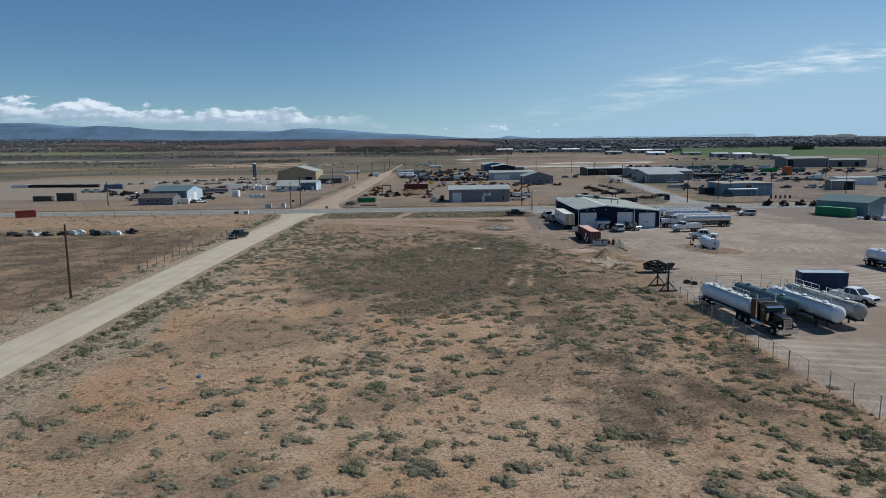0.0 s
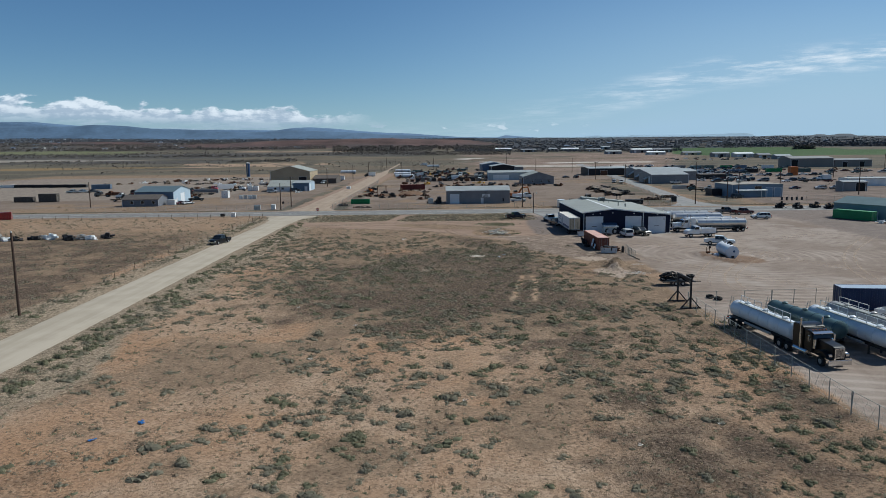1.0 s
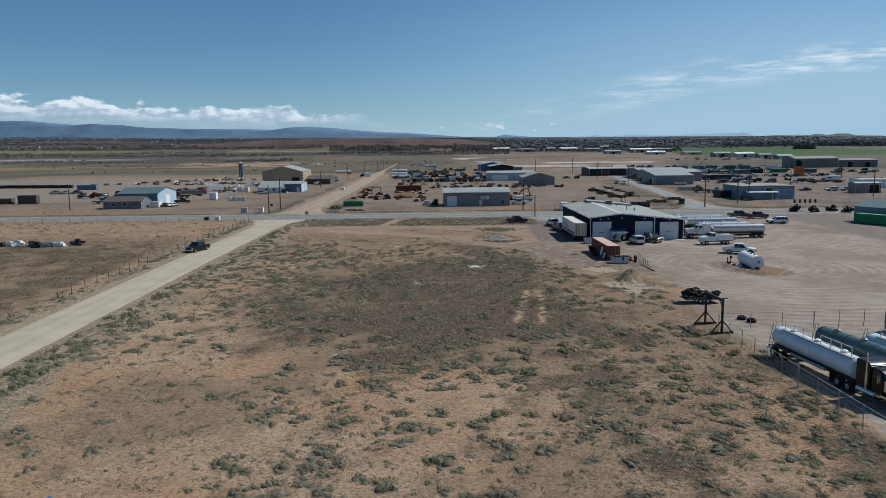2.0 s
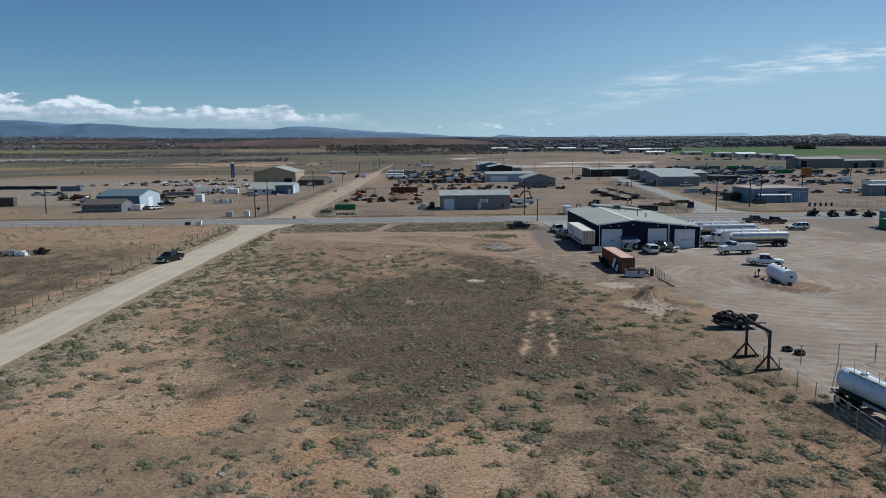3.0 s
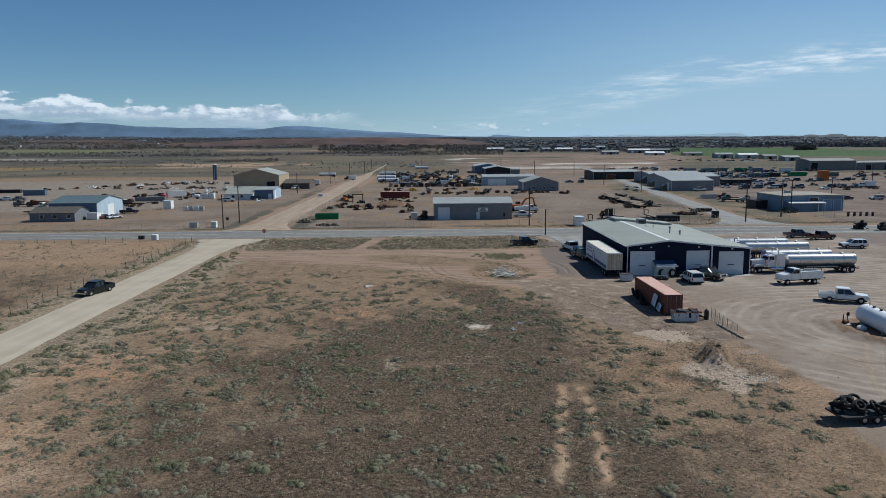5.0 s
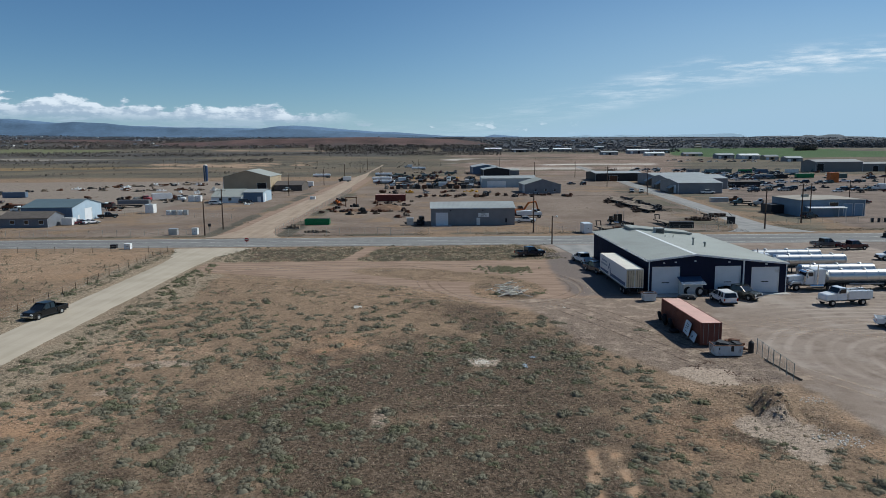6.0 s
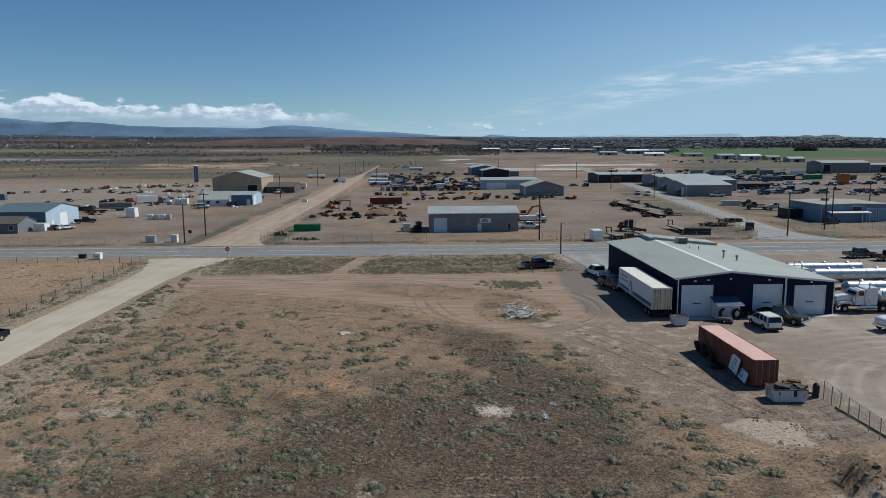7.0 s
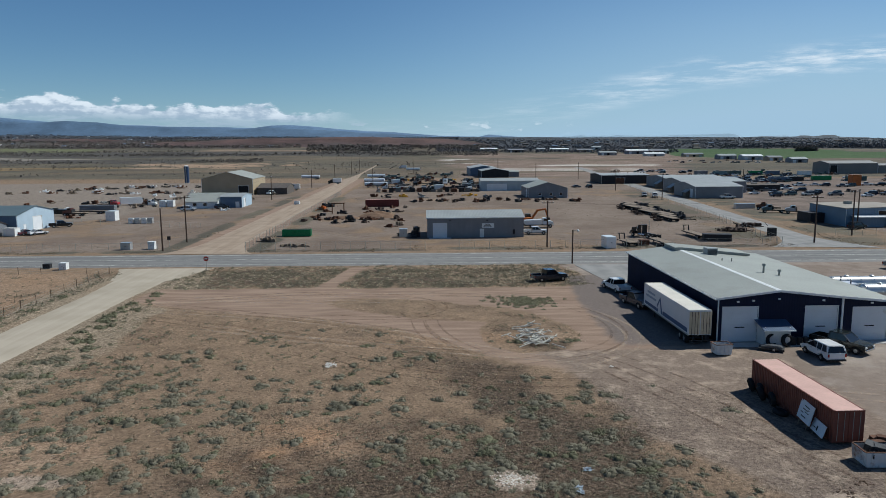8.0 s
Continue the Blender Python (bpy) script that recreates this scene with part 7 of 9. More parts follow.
# stones
def pebble(seed):
    r = random.Random(seed)
    v = [(0.10 * r.uniform(0.6, 1.3) * a, 0.08 * r.uniform(0.6, 1.3) * b, 0.06 * r.uniform(0.5, 1.2) * c) for a, b, c in ((1, 0, 0), (-1, 0, 0), (0, 1, 0), (0, -1, 0), (0, 0, 1), (0, 0, -0.5))]
    return np.array(v), np.array([(0, 2, 4), (2, 1, 4), (1, 3, 4), (3, 0, 4), (2, 0, 5), (1, 2, 5), (3, 1, 5), (0, 3, 5)])


px, py = rng.uniform(-40, 34, 15000), rng.uniform(28, 180, 15000)
kq = (rng.rand(15000) < 0.8) & ~((np.abs(px + 44.6) < 5) & (py < 228))
scatter_mesh("field_stones", [pebble(s) for s in range(5)], rows_for(px[kq], py[kq], 0.35, 1.6, 0.7, 1.2, 5, 41), STONE, "small pale stones strewn over the dirt", "stones")
hx, hy = np.concatenate([rng.normal(32.0, 2.8, 500), rng.normal(-34, 1.2, 1500)]), np.concatenate([rng.normal(128, 4.5, 500), rng.uniform(40, 178, 1500)])
cx, cy = rng.normal(33.2, 0.8, 160), rng.normal(123.0, 0.7, 160)
scatter_mesh("concrete_rubble", [pebble(s) for s in range(5)], rows_for(cx, cy, 0.7, 2.2, 0.8, 1.6, 5, 43), CONCRETE, "grey broken concrete dumped beside the yard", "rubble")
qx, qy = rng.normal(35.4, 0.6, 120), rng.normal(131.0, 0.5, 120)
gx3, gy3 = rng.normal(7.9, 0.62, 900), rng.normal(143.3, 0.5, 900)
scatter_mesh("spilled_gravel", [pebble(s) for s in range(5)], rows_for(gx3, gy3, 0.6, 1.7, 0.5, 0.9, 5, 45), mat("white_gravel", (0.66, 0.62, 0.55), 0.9, var=0.15, scale=2), "white gravel spilled on the field", "gravel")
ux, uy = np.concatenate([rng.normal(a, 0.42, 70) for a in (28.8, 30.6, 31.4, 33.0, 29.9, 33.6)]), np.concatenate([rng.normal(a, 0.34, 70) for a in (140.2, 141.6, 138.2, 136.4, 135.0, 143.0)])
scatter_mesh("dirt_clods", [pebble(s) for s in range(5)], rows_for(ux, uy, 0.4, 1.9, 0.8, 1.8, 5, 46), mat("clod_soil", (0.15, 0.105, 0.078), 0.95, var=0.3, scale=1.2, spec=0.1), "dark dirt clods dug up beside the yard", "clods")
scatter_mesh("gravel_heap", [pebble(s) for s in range(5)], rows_for(qx, qy, 0.5, 1.5, 1.0, 1.8, 5, 44), CONCRETE, "small pale gravel heap near the gate", "gravel")
scatter_mesh("rubble", [pebble(s) for s in range(5)], rows_for(hx, hy, 0.5, 2.1, 0.7, 1.2, 5, 42), STONE, "pale rubble and clods of dirt", "stones")


# ---- far woods and country ----
def crown(seed, n=16):
    r = random.Random(seed)
    v, f = [], []
    for k in range(n):
        a, d, h = r.uniform(0, 6.28), r.uniform(0, 0.55), r.uniform(0.15, 1.0)
        d *= math.sin(min(1, h * 1.1) * math.pi) ** 0.5 + 0.15
        c = Vector((d * math.cos(a), d * math.sin(a), h))
        e = [Vector((r.uniform(-1, 1), r.uniform(-1, 1), r.uniform(-1, 1) * 0.7)) * 0.34 for _ in range(3)]
        b = len(v)
        v += [c + q for q in e]
        f.append((b, b + 1, b + 2))
    return np.array([tuple(p) for p in v]), np.array(f)


CROWNS = [crown(s) for s in range(6)]


def woods(name, n, s0, s1, y0, y1, h0, h1, material, label, patch, seed, thr=0.5):
    r = np.random.RandomState(seed)
    y = r.uniform(y0, y1, n)
    x = r.uniform(s0, s1, n) * y
    k = r.rand(n) < step(thr - 0.08, thr + 0.1, fbm(x * 0.5, y, patch, seed))
    x, y = x[k], y[k]
    m = len(x)
    h = r.uniform(h0, h1, m)
    return scatter_mesh(name, CROWNS, np.stack([x, y, gz(x, y) - 0.5, r.uniform(0, 6, m), h, r.uniform(0.7, 1.1, m), r.randint(0, 6, m)], 1), material, label, "woods")


woods("riverside_woods", 4500, -0.75, 0.10, 1180, 1400, 2.0, 4.2, TREE, "grey bare thickets along the river", 90, 61, 0.46)
woods("bluff_foot_woods", 2600, -0.15, 0.09, 1430, 1760, 5, 9, TREE, "tall bare trees below the red bluffs", 130, 70, 0.38)
woods("settled_woods", 7000, -0.75, -0.16, 1640, 2700, 3.5, 8, TREE, "bare brown trees among the far houses", 150, 71, 0.42)
woods("bench_woods", 6000, -0.75, 0.05, 2500, 4300, 4, 9, FAR_TREE, "bare trees of the far settled bench", 220, 62, 0.42)
woods("east_bench_woods", 7000, 0.05, 0.85, 1560, 3000, 2.5, 7, FAR_TREE, "hazy bare trees of the eastern town", 140, 69, 0.40)
woods("far_bench_woods", 4000, 0.0, 0.85, 3000, 4400, 3, 7, FAR_TREE, "hazy bare trees of the far bench", 200, 68, 0.48)
woods("sand_thickets", 2200, -0.75, -0.20, 970, 1075, 1.4, 3.4, TREE, "dark thickets before the sand strip", 60, 66, 0.48)
woods("plain_bushes", 900, -0.6, 0.02, 640, 1000, 1.0, 2.6, TREE, "lone dark bushes on the plain", 60, 72, 0.55)
woods("field_trees", 1200, 0.40, 0.85, 1500, 1750, 6, 11, FAR_TREE, "bare grey trees behind the green field", 100, 64, 0.45)
woods("willow_clump", 420, 0.499, 0.524, 1325, 1350, 7, 9, TREE, "pale green willow clump beside the field", 400, 67, 0.1)
woods("town_trees", 2400, 0.02, 0.34, 1330, 1700, 2.2, 5.5, FAR_TREE, "bare trees among far buildings", 110, 65, 0.45)


# ---- backdrop: ridges, mesas, clouds ----
def ridge(name, crest, dist, material, label, depth=250, rough=5.0):
    """A range at a distance: its crest as (x / dist, height above the plain's datum), with spurs sloping towards the viewer."""
    v, f = [], []
    n = 240
    a0, a1 = crest[0][0], crest[-1][0]
    for k in range(n + 1):
        s = a0 + (a1 - a0) * k / n
        x = s * dist
        top = float(np.interp(s, [c[0] for c in crest], [c[1] for c in crest])) + (float(fbm(np.array([x]), np.array([dist * 0.1]), 130, 71)[0]) - 0.5) * rough
        for q, (fr, hh) in enumerate(((-1.0, 0.0), (-0.6, 0.3), (-0.35, 0.55), (-0.12, 0.85), (0.0, 1.0), (0.25, 0.9))):
            wob = (float(fbm(np.array([x]), np.array([q * 60.0]), 150, 72)[0]) - 0.5) * 0.5 if 0 < q < 4 else 0
            y = dist + fr * depth
            foot = float(gz(np.array([x]), np.array([y]))[0]) - 6
            v.append((x * (1 + fr * depth / dist * 0.5), y, foot + (max(top, foot) - foot) * max(0, hh + wob * hh)))
    for k in range(n):
        for q in range(5):
            a = k * 6 + q
            f.append((a, a + 1, a + 7, a + 6))
    me = bpy.data.meshes.new(name)
    me.from_pydata(v, [], f)
    me.materials.append(material)
    me.shade_smooth()
    return tagged(new(name, me), label, "mountains", kind="structure")


# the blue of distant haze is painted into these four range colours
MOUNTAIN = mat("hazed_blue_range", (0.115, 0.185, 0.285), 1.0, var=0.3, scale=0.004, dirt=(0.075, 0.125, 0.20), dirt_amount=0.7)
FOOTHILL = mat("hazed_blue_foothills", (0.085, 0.14, 0.215), 1.0, var=0.3, scale=0.004, dirt=(0.06, 0.10, 0.155), dirt_amount=0.6)
MESA = mat("hazed_grey_mesa", (0.085, 0.095, 0.11), 1.0, var=0.15, scale=0.005)
PALE_RANGE = mat("hazed_pale_range", (0.24, 0.33, 0.41), 1.0, var=0.06, scale=0.003)
BLUFF = mat("red_bluff", (0.088, 0.052, 0.045), 1.0, var=0.7, scale=0.012, bump=0.3, dirt=(0.07, 0.052, 0.048), dirt_amount=0.75)
ridge("backdrop_mountains", [(-0.80, 225), (-0.57, 217), (-0.53, 196), (-0.495, 184), (-0.457, 186), (-0.42, 164), (-0.38, 159), (-0.34, 151), (-0.27, 145), (-0.23, 139), (-0.206, 154), (-0.183, 157), (-0.144, 145), (-0.114, 130), (-0.075, 115), (-0.036, 106), (0.0, 91), (0.034, 79), (0.08, 74), (0.092, 88), (0.104, 84), (0.135, 70), (0.2, 64)], 4780, MOUNTAIN, "far mountain range on the horizon, painted haze blue", 260)
ridge("backdrop_foothills", [(-0.80, 190), (-0.57, 176), (-0.52, 172), (-0.48, 180), (-0.44, 170), (-0.40, 150), (-0.34, 136), (-0.27, 122), (-0.20, 128), (-0.15, 122), (-0.10, 106), (-0.04, 90), (0.02, 70)], 4480, FOOTHILL, "foothills below the far range, painted darker haze blue", 300, 9.0)
ridge("backdrop_range", [(0.16, 60), (0.206, 74), (0.222, 79), (0.23, 73), (0.258, 74), (0.27, 78), (0.333, 72), (0.357, 77), (0.396, 80), (0.428, 84), (0.438, 78), (0.447, 61), (0.476, 64), (0.508, 69), (0.517, 58)], 4790, PALE_RANGE, "distant range on the horizon, painted pale haze blue", 120, 2.0)
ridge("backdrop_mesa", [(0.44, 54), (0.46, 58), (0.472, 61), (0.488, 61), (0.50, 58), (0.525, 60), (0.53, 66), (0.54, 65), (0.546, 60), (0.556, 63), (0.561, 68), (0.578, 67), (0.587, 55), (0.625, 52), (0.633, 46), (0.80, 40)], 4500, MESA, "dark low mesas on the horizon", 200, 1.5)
ridge("backdrop_bluff", [(-0.42, 24), (-0.36, 32), (-0.30, 38), (-0.24, 41), (-0.18, 44), (-0.12, 45), (-0.06, 46), (-0.01, 43), (0.03, 38), (0.06, 31), (0.09, 20)], 2050, BLUFF, "dark red eroded bluffs across the valley", 260, 9.0)
ridge("backdrop_bluff_west", [(-0.85, 46), (-0.6, 47), (-0.5, 50), (-0.42, 47), (-0.36, 40)], 2500, BLUFF, "low reddish bluffs in the west", 200, 7.0)


def cloud_sheet():
    """A far upright glowing sheet of sky behind the ranges: a cumulus bank in the west, thin high streaks in the east,
    painted haze low down.
    """
    m = bpy.data.materials.new("cloud_sheet")
    m.use_nodes = True
    n, l = m.node_tree.nodes, m.node_tree.links
    n.clear()
    D = 4860.0

    def math_(op, a, b=None, c=None):
        x = n.new("ShaderNodeMath")
        x.operation = op
        for k, v in enumerate((a, b, c)):
            if v is None:
                continue
            if isinstance(v, (int, float)):
                x.inputs[k].default_value = v
            else:
                l.new(v, x.inputs[k])
        return x.outputs[0]

    def smooth(v, lo, hi, a=0.0, b=1.0):
        r = n.new("ShaderNodeMapRange")
        r.interpolation_type = "SMOOTHSTEP"
        for k, q in (("From Min", lo), ("From Max", hi), ("To Min", a), ("To Max", b)):
            r.inputs[k].default_value = q
        l.new(v, r.inputs["Value"])
        return r.outputs[0]

    co = n.new("ShaderNodeTexCoord")
    sep = n.new("ShaderNodeSeparateXYZ")
    l.new(co.outputs["Object"], sep.inputs[0])
    s = math_("DIVIDE", sep.outputs["X"], D)
    e = math_("DIVIDE", math_("SUBTRACT", sep.outputs["Z"], 21.0), D)

    def noise_(sx, se, scale, detail, rough, shear=0.0, ds=0.0, de=0.0):
        v = n.new("ShaderNodeCombineXYZ")
        l.new(math_("MULTIPLY", math_("ADD", math_("MULTIPLY_ADD", e, shear, s), ds), sx), v.inputs[0])
        l.new(math_("MULTIPLY", math_("ADD", e, de), se), v.inputs[1])
        t = n.new("ShaderNodeTexNoise")
        t.inputs["Scale"].default_value = scale
        t.inputs["Detail"].default_value = detail
        t.inputs["Roughness"].default_value = rough
        l.new(v.outputs[0], t.inputs["Vector"])
        return t.outputs["Fac"]

    left = math_("SUBTRACT", -0.147, s)
    base = math_("MULTIPLY_ADD", left, 0.042, 0.036)
    thick = math_("MULTIPLY_ADD", left, 0.034, 0.019)
    u = math_("DIVIDE", math_("SUBTRACT", e, base), thick)
    lump = noise_(0.55, 1.5, 38.0, 9, 0.58)
    lump2 = noise_(0.55, 1.5, 38.0, 9, 0.58, 0.0, 0.008, 0.005)
    big = noise_(1.0, 0.5, 9.5, 2, 0.5)
    dens = math_("SUBTRACT", math_("MULTIPLY_ADD", big, 0.9, lump), math_("MULTIPLY_ADD", u, 0.46, 0.70))
    body = math_("MULTIPLY", smooth(dens, 0.0, 0.12), smooth(u, -0.75, 0.05))
    body = math_("MULTIPLY", body, smooth(s, -0.08, -0.20))
    small = math_("MULTIPLY", smooth(noise_(1.0, 2.2, 26.0, 6, 0.55), 0.56, 0.66), math_("MULTIPLY", smooth(e, 0.012, 0.020), smooth(e, 0.036, 0.026)))
    small = math_("MULTIPLY", math_("MULTIPLY", small, smooth(s, 0.30, 0.12)), 0.55)
    veil = math_("MULTIPLY", smooth(noise_(0.8, 5.0, 11.0, 7, 0.62), 0.40, 0.66), math_("MULTIPLY", smooth(u, -1.6, -0.7), smooth(u, 0.5, -0.2)))
    veil = math_("MULTIPLY", math_("MULTIPLY", veil, smooth(s, 0.02, -0.2)), 0.75)
    # thin streaks in the east
    axis = math_("MINIMUM", math_("MULTIPLY_ADD", math_("SUBTRACT", s, 0.12), 0.23, 0.036), math_("MULTIPLY_ADD", math_("SUBTRACT", s, 0.42), 0.10, 0.100))
    off = math_("ABSOLUTE", math_("SUBTRACT", e, axis))
    streak = math_("MULTIPLY", smooth(noise_(1.0, 7.0, 9.0, 9, 0.66, -2.2), 0.42, 0.72), smooth(off, 0.030, 0.004))
    streak = math_("MULTIPLY", streak, smooth(s, 0.10, 0.42, 0.25, 1.0))
    cloud = math_("MAXIMUM", math_("MAXIMUM", body, small), math_("MAXIMUM", veil, streak))
    # pale haze painted as glow low over the horizon, brighter towards the sun
    haze_glow = math_("MULTIPLY_ADD", math_("POWER", 2.718, math_("MULTIPLY", e, -24.0)), 0.75, math_("MULTIPLY", smooth(s, -0.25, 0.6, 0.0, 0.78), smooth(e, 0.32, 0.03)))
    alpha = math_("SUBTRACT", math_("ADD", cloud, haze_glow), math_("MULTIPLY", cloud, haze_glow))
    # sunlit edges and grey undersides of the clouds, painted into the emission colour
    shade = math_("MULTIPLY", smooth(u, -0.5, 0.4, 0.2, 1.0), smooth(math_("SUBTRACT", lump, lump2), -0.10, 0.10, 0.25, 1.0))
    shade = math_("MAXIMUM", shade, smooth(s, -0.12, -0.02))
    col = n.new("ShaderNodeMix")
    col.data_type = "RGBA"
    l.new(shade, col.inputs["Factor"])
    col.inputs["A"].default_value = (0.30, 0.40, 0.52, 1)
    col.inputs["B"].default_value = (0.74, 0.80, 0.87, 1)
    blend = n.new("ShaderNodeMix")
    blend.data_type = "RGBA"
    l.new(math_("DIVIDE", cloud, math_("ADD", alpha, 0.001)), blend.inputs["Factor"])
    blend.inputs["A"].default_value = (0.37, 0.525, 0.665, 1)
    l.new(col.outputs["Result"], blend.inputs["B"])
    em = n.new("ShaderNodeEmission")
    l.new(blend.outputs["Result"], em.inputs["Color"])
    em.inputs["Strength"].default_value = 1.12
    tr = n.new("ShaderNodeBsdfTransparent")
    mx = n.new("ShaderNodeMixShader")
    l.new(alpha, mx.inputs[0])
    l.new(tr.outputs[0], mx.inputs[1])
    l.new(em.outputs[0], mx.inputs[2])
    out = n.new("ShaderNodeOutputMaterial")
    l.new(mx.outputs[0], out.inputs["Surface"])
    me = bpy.data.meshes.new("backdrop_clouds")
    me.from_pydata([(-4300, D, 20), (4300, D, 20), (4300, D, 1500), (-4300, D, 1500)], [], [(0, 1, 2, 3)])
    me.materials.append(m)
    ob = new("backdrop_clouds", me)
    ob.visible_shadow = False
    tagged(ob, "glowing sky sheet with low white cumulus bank, thin high streaks and horizon haze", "clouds", kind="structure")


cloud_sheet()

# ---- the truck yard ----
car(43.3, 168.5, 2, WHITE_PAINT, "van", "white minivan parked by the workshop doors", "minivan")
car(46.9, 171.2, 212, DARK_PAINT, "pickup", "dark green pickup facing out from the workshop", "pickup")
car(31.2, 202.6, 12, WHITE_PAINT, "pickup", "white crew-cab pickup beside the workshop wall", "pickup")
car(31.3, 192.6, 195, BLUE_PAINT, "pickup", "dark blue pickup beside the workshop wall", "pickup")
car(22.6, 211.0, -74, BLUE_PAINT, "pickup", "dark blue pickup on the gravel by the lamp post", "pickup")
car(58.6, 153.6, -115, WHITE_PAINT, "pickup", "white long pickup in the open yard", "pickup")
car(88.8, 201.6, 84, WHITE_PAINT, "suv", "white estate car at the yard's edge", "car")
car(89.6, 214.8, -84, MAROON, "pickup", "maroon pickup by the street corner", "pickup")
car(86.0, 218.4, -84, GREY_PAINT, "pickup", "dark grey pickup behind the maroon one", "pickup")
car(-48.1, 165.4, 163, BLACK_PAINT, "pickup", "black crew-cab pickup on the dirt road's edge", "pickup")


def drum(x, y, r=0.3, h=0.88, material=None, label="dark steel oil drum by the wall", group="steel drums", z=0.0):
    d = Shape().lathe((0, 0, 0), "z", [(0, r), (h * 0.32, r), (h * 0.33, r + 0.015), (h * 0.35, r), (h * 0.65, r), (h * 0.66, r + 0.015), (h * 0.68, r), (h, r)], 16)
    return single("drum", d, material or STEEL_DARK, x, y, 0, label, "drum", group, z)


def tyre(x, y, z, r, rx, rz, label, group, w=None):
    """A loose tyre: lying flat at rx = 0."""
    w = w or r * 0.45
    key = ("loose", r, w)
    if key not in WHEELS:
        s = Shape()
        n, m = 22, 8
        v, f = [], []
        for i in range(n):
            a = 2 * math.pi * i / n
            for j in range(m):
                b = 2 * math.pi * j / m
                q = r * 0.76 + r * 0.24 * math.cos(b)
                v.append((q * math.cos(a), q * math.sin(a), w / 2 * math.sin(b)))
                f.append((i * m + j, ((i + 1) % n) * m + j, ((i + 1) % n) * m + (j + 1) % m, i * m + (j + 1) % m))
        me = s.add(v, f).mesh("tyre", smooth=60)
        me.materials.append(TYRE)
        WHEELS[key] = me
    ob = new("tyre", WHEELS[key])
    ob.matrix_basis = pose(x, y, z, rx, 0, rz)
    return tagged(ob, label, "tyre", group)


def service_truck(x, y, rz):
    t = thing("service_truck", x, y, rz, "white service truck with utility body and rear crane gear", "service truck")
    part("hood", Shape().prism([(2.0, 0.8), (3.6, 0.8), (3.6, 1.35), (3.4, 1.55), (2.0, 1.75)], "x", -0.95, 0.95), WHITE_PAINT, t, bevel=0.06)
    part("cab", Shape().prism([(0.6, 0.8), (2.05, 0.8), (2.05, 1.75), (1.6, 2.45), (0.6, 2.45)], "x", -1.02, 1.02, 0.12, 1.7), WHITE_PAINT, t, bevel=0.05)
    part("windscreen", Shape().prism([(2.07, 1.8), (1.66, 2.38), (1.6, 2.38), (2.0, 1.8)], "x", -0.88, 0.88), GLASS, t)
    for s in (-1, 1):
        part("side_window", Shape().prism([(0.85, 1.75), (1.85, 1.75), (1.55, 2.3), (0.85, 2.3)], "x", s * 0.985 - 0.02, s * 0.985 + 0.012), GLASS, t)
        body = part("utility_body", Shape().box(s * 0.8 - 0.28, -3.2, 0.85, s * 0.8 + 0.28, 0.45, 2.0), WHITE_PAINT, t, bevel=0.03)
        for k in range(4):
            part("locker_door", Shape().box(s * 1.09 - 0.012, -3.1 + k * 0.9, 0.98 if k != 1 else 1.45, s * 1.09 + 0.012, -2.3 + k * 0.9, 1.9), WHITE_PAINT, body)
        wheel(t, s * 0.95, 2.75, 0.45, 0.28)
        wheel(t, s * 0.93, -1.75, 0.45, 0.48)
        part("headlight", Shape().box(s * 0.72 - 0.14, 3.55, 1.05, s * 0.72 + 0.14, 3.63, 1.25), LAMP, t)
        part("mirror", Shape().box(s * 1.2 - 0.1, 1.85, 1.8, s * 1.2 + 0.1, 1.95, 2.2), STEEL_DARK, t)
    part("deck", Shape().box(-0.52, -3.2, 0.85, 0.52, 0.45, 1.1), STEEL_DARK, t)
    part("bumper", Shape().box(-1.05, 3.55, 0.55, 1.05, 3.75, 0.82), CHROME, t, bevel=0.03)
    part("chassis", Shape().box(-0.45, -3.3, 0.55, 0.45, 3.3, 0.84), STEEL_DARK, t)
    part("rack", Shape().bar((-0.9, -3.0, 2.3), (-0.9, 0.3, 2.3), 0.06).bar((0.9, -3.0, 2.3), (0.9, 0.3, 2.3), 0.06).bar((-0.9, -1.3, 2.3), (0.9, -1.3, 2.3), 0.06).bar((-0.9, 0.2, 2.0), (-0.9, 0.2, 2.3), 0.06).bar((0.9, 0.2, 2.0), (0.9, 0.2, 2.3), 0.06).bar((-0.9, -2.9, 2.0), (-0.9, -2.9, 2.3), 0.06).bar((0.9, -2.9, 2.0), (0.9, -2.9, 2.3), 0.06), STEEL_DARK, t)
    v = part("rear_gear", Shape().box(-0.6, -3.9, 0.75, 0.6, -3.2, 0.9).bar((-0.4, -3.6, 0.9), (-0.4, -3.6, 1.9), 0.1).bar((0.4, -3.6, 0.9), (0.4, -3.6, 1.7), 0.1), STEEL_DARK, t)
    part("vice", Shape().box(-0.2, -3.8, 0.9, 0.15, -3.4, 1.3), RUST, v)


service_truck(59.3, 166.4, 98)

ALU = mat("bright_aluminium", (0.58, 0.58, 0.57), 0.3, 0.75, var=0.07, scale=0.8)
for x, y, L in ((67.6, 176.0, 12.0), (66.2, 180.8, 12.0), (67.3, 190.6, 12.4), (66.0, 196.0, 12.4)):
    tanker(x, y, 90, ALU, "bright aluminium tank trailer parked beside the workshop", L=L, R=1.0, rails=False, group="aluminium tank trailers", zc=2.05)
WHITE_TRUCK = WHITE_PAINT
tractor(59.6, 176.2, 90, WHITE_TRUCK, "white highway tractor coupled to an aluminium tanker", group="white tractors")
tractor(58.4, 190.6, 90, WHITE_TRUCK, "white highway tractor behind the workshop", group="white tractors")
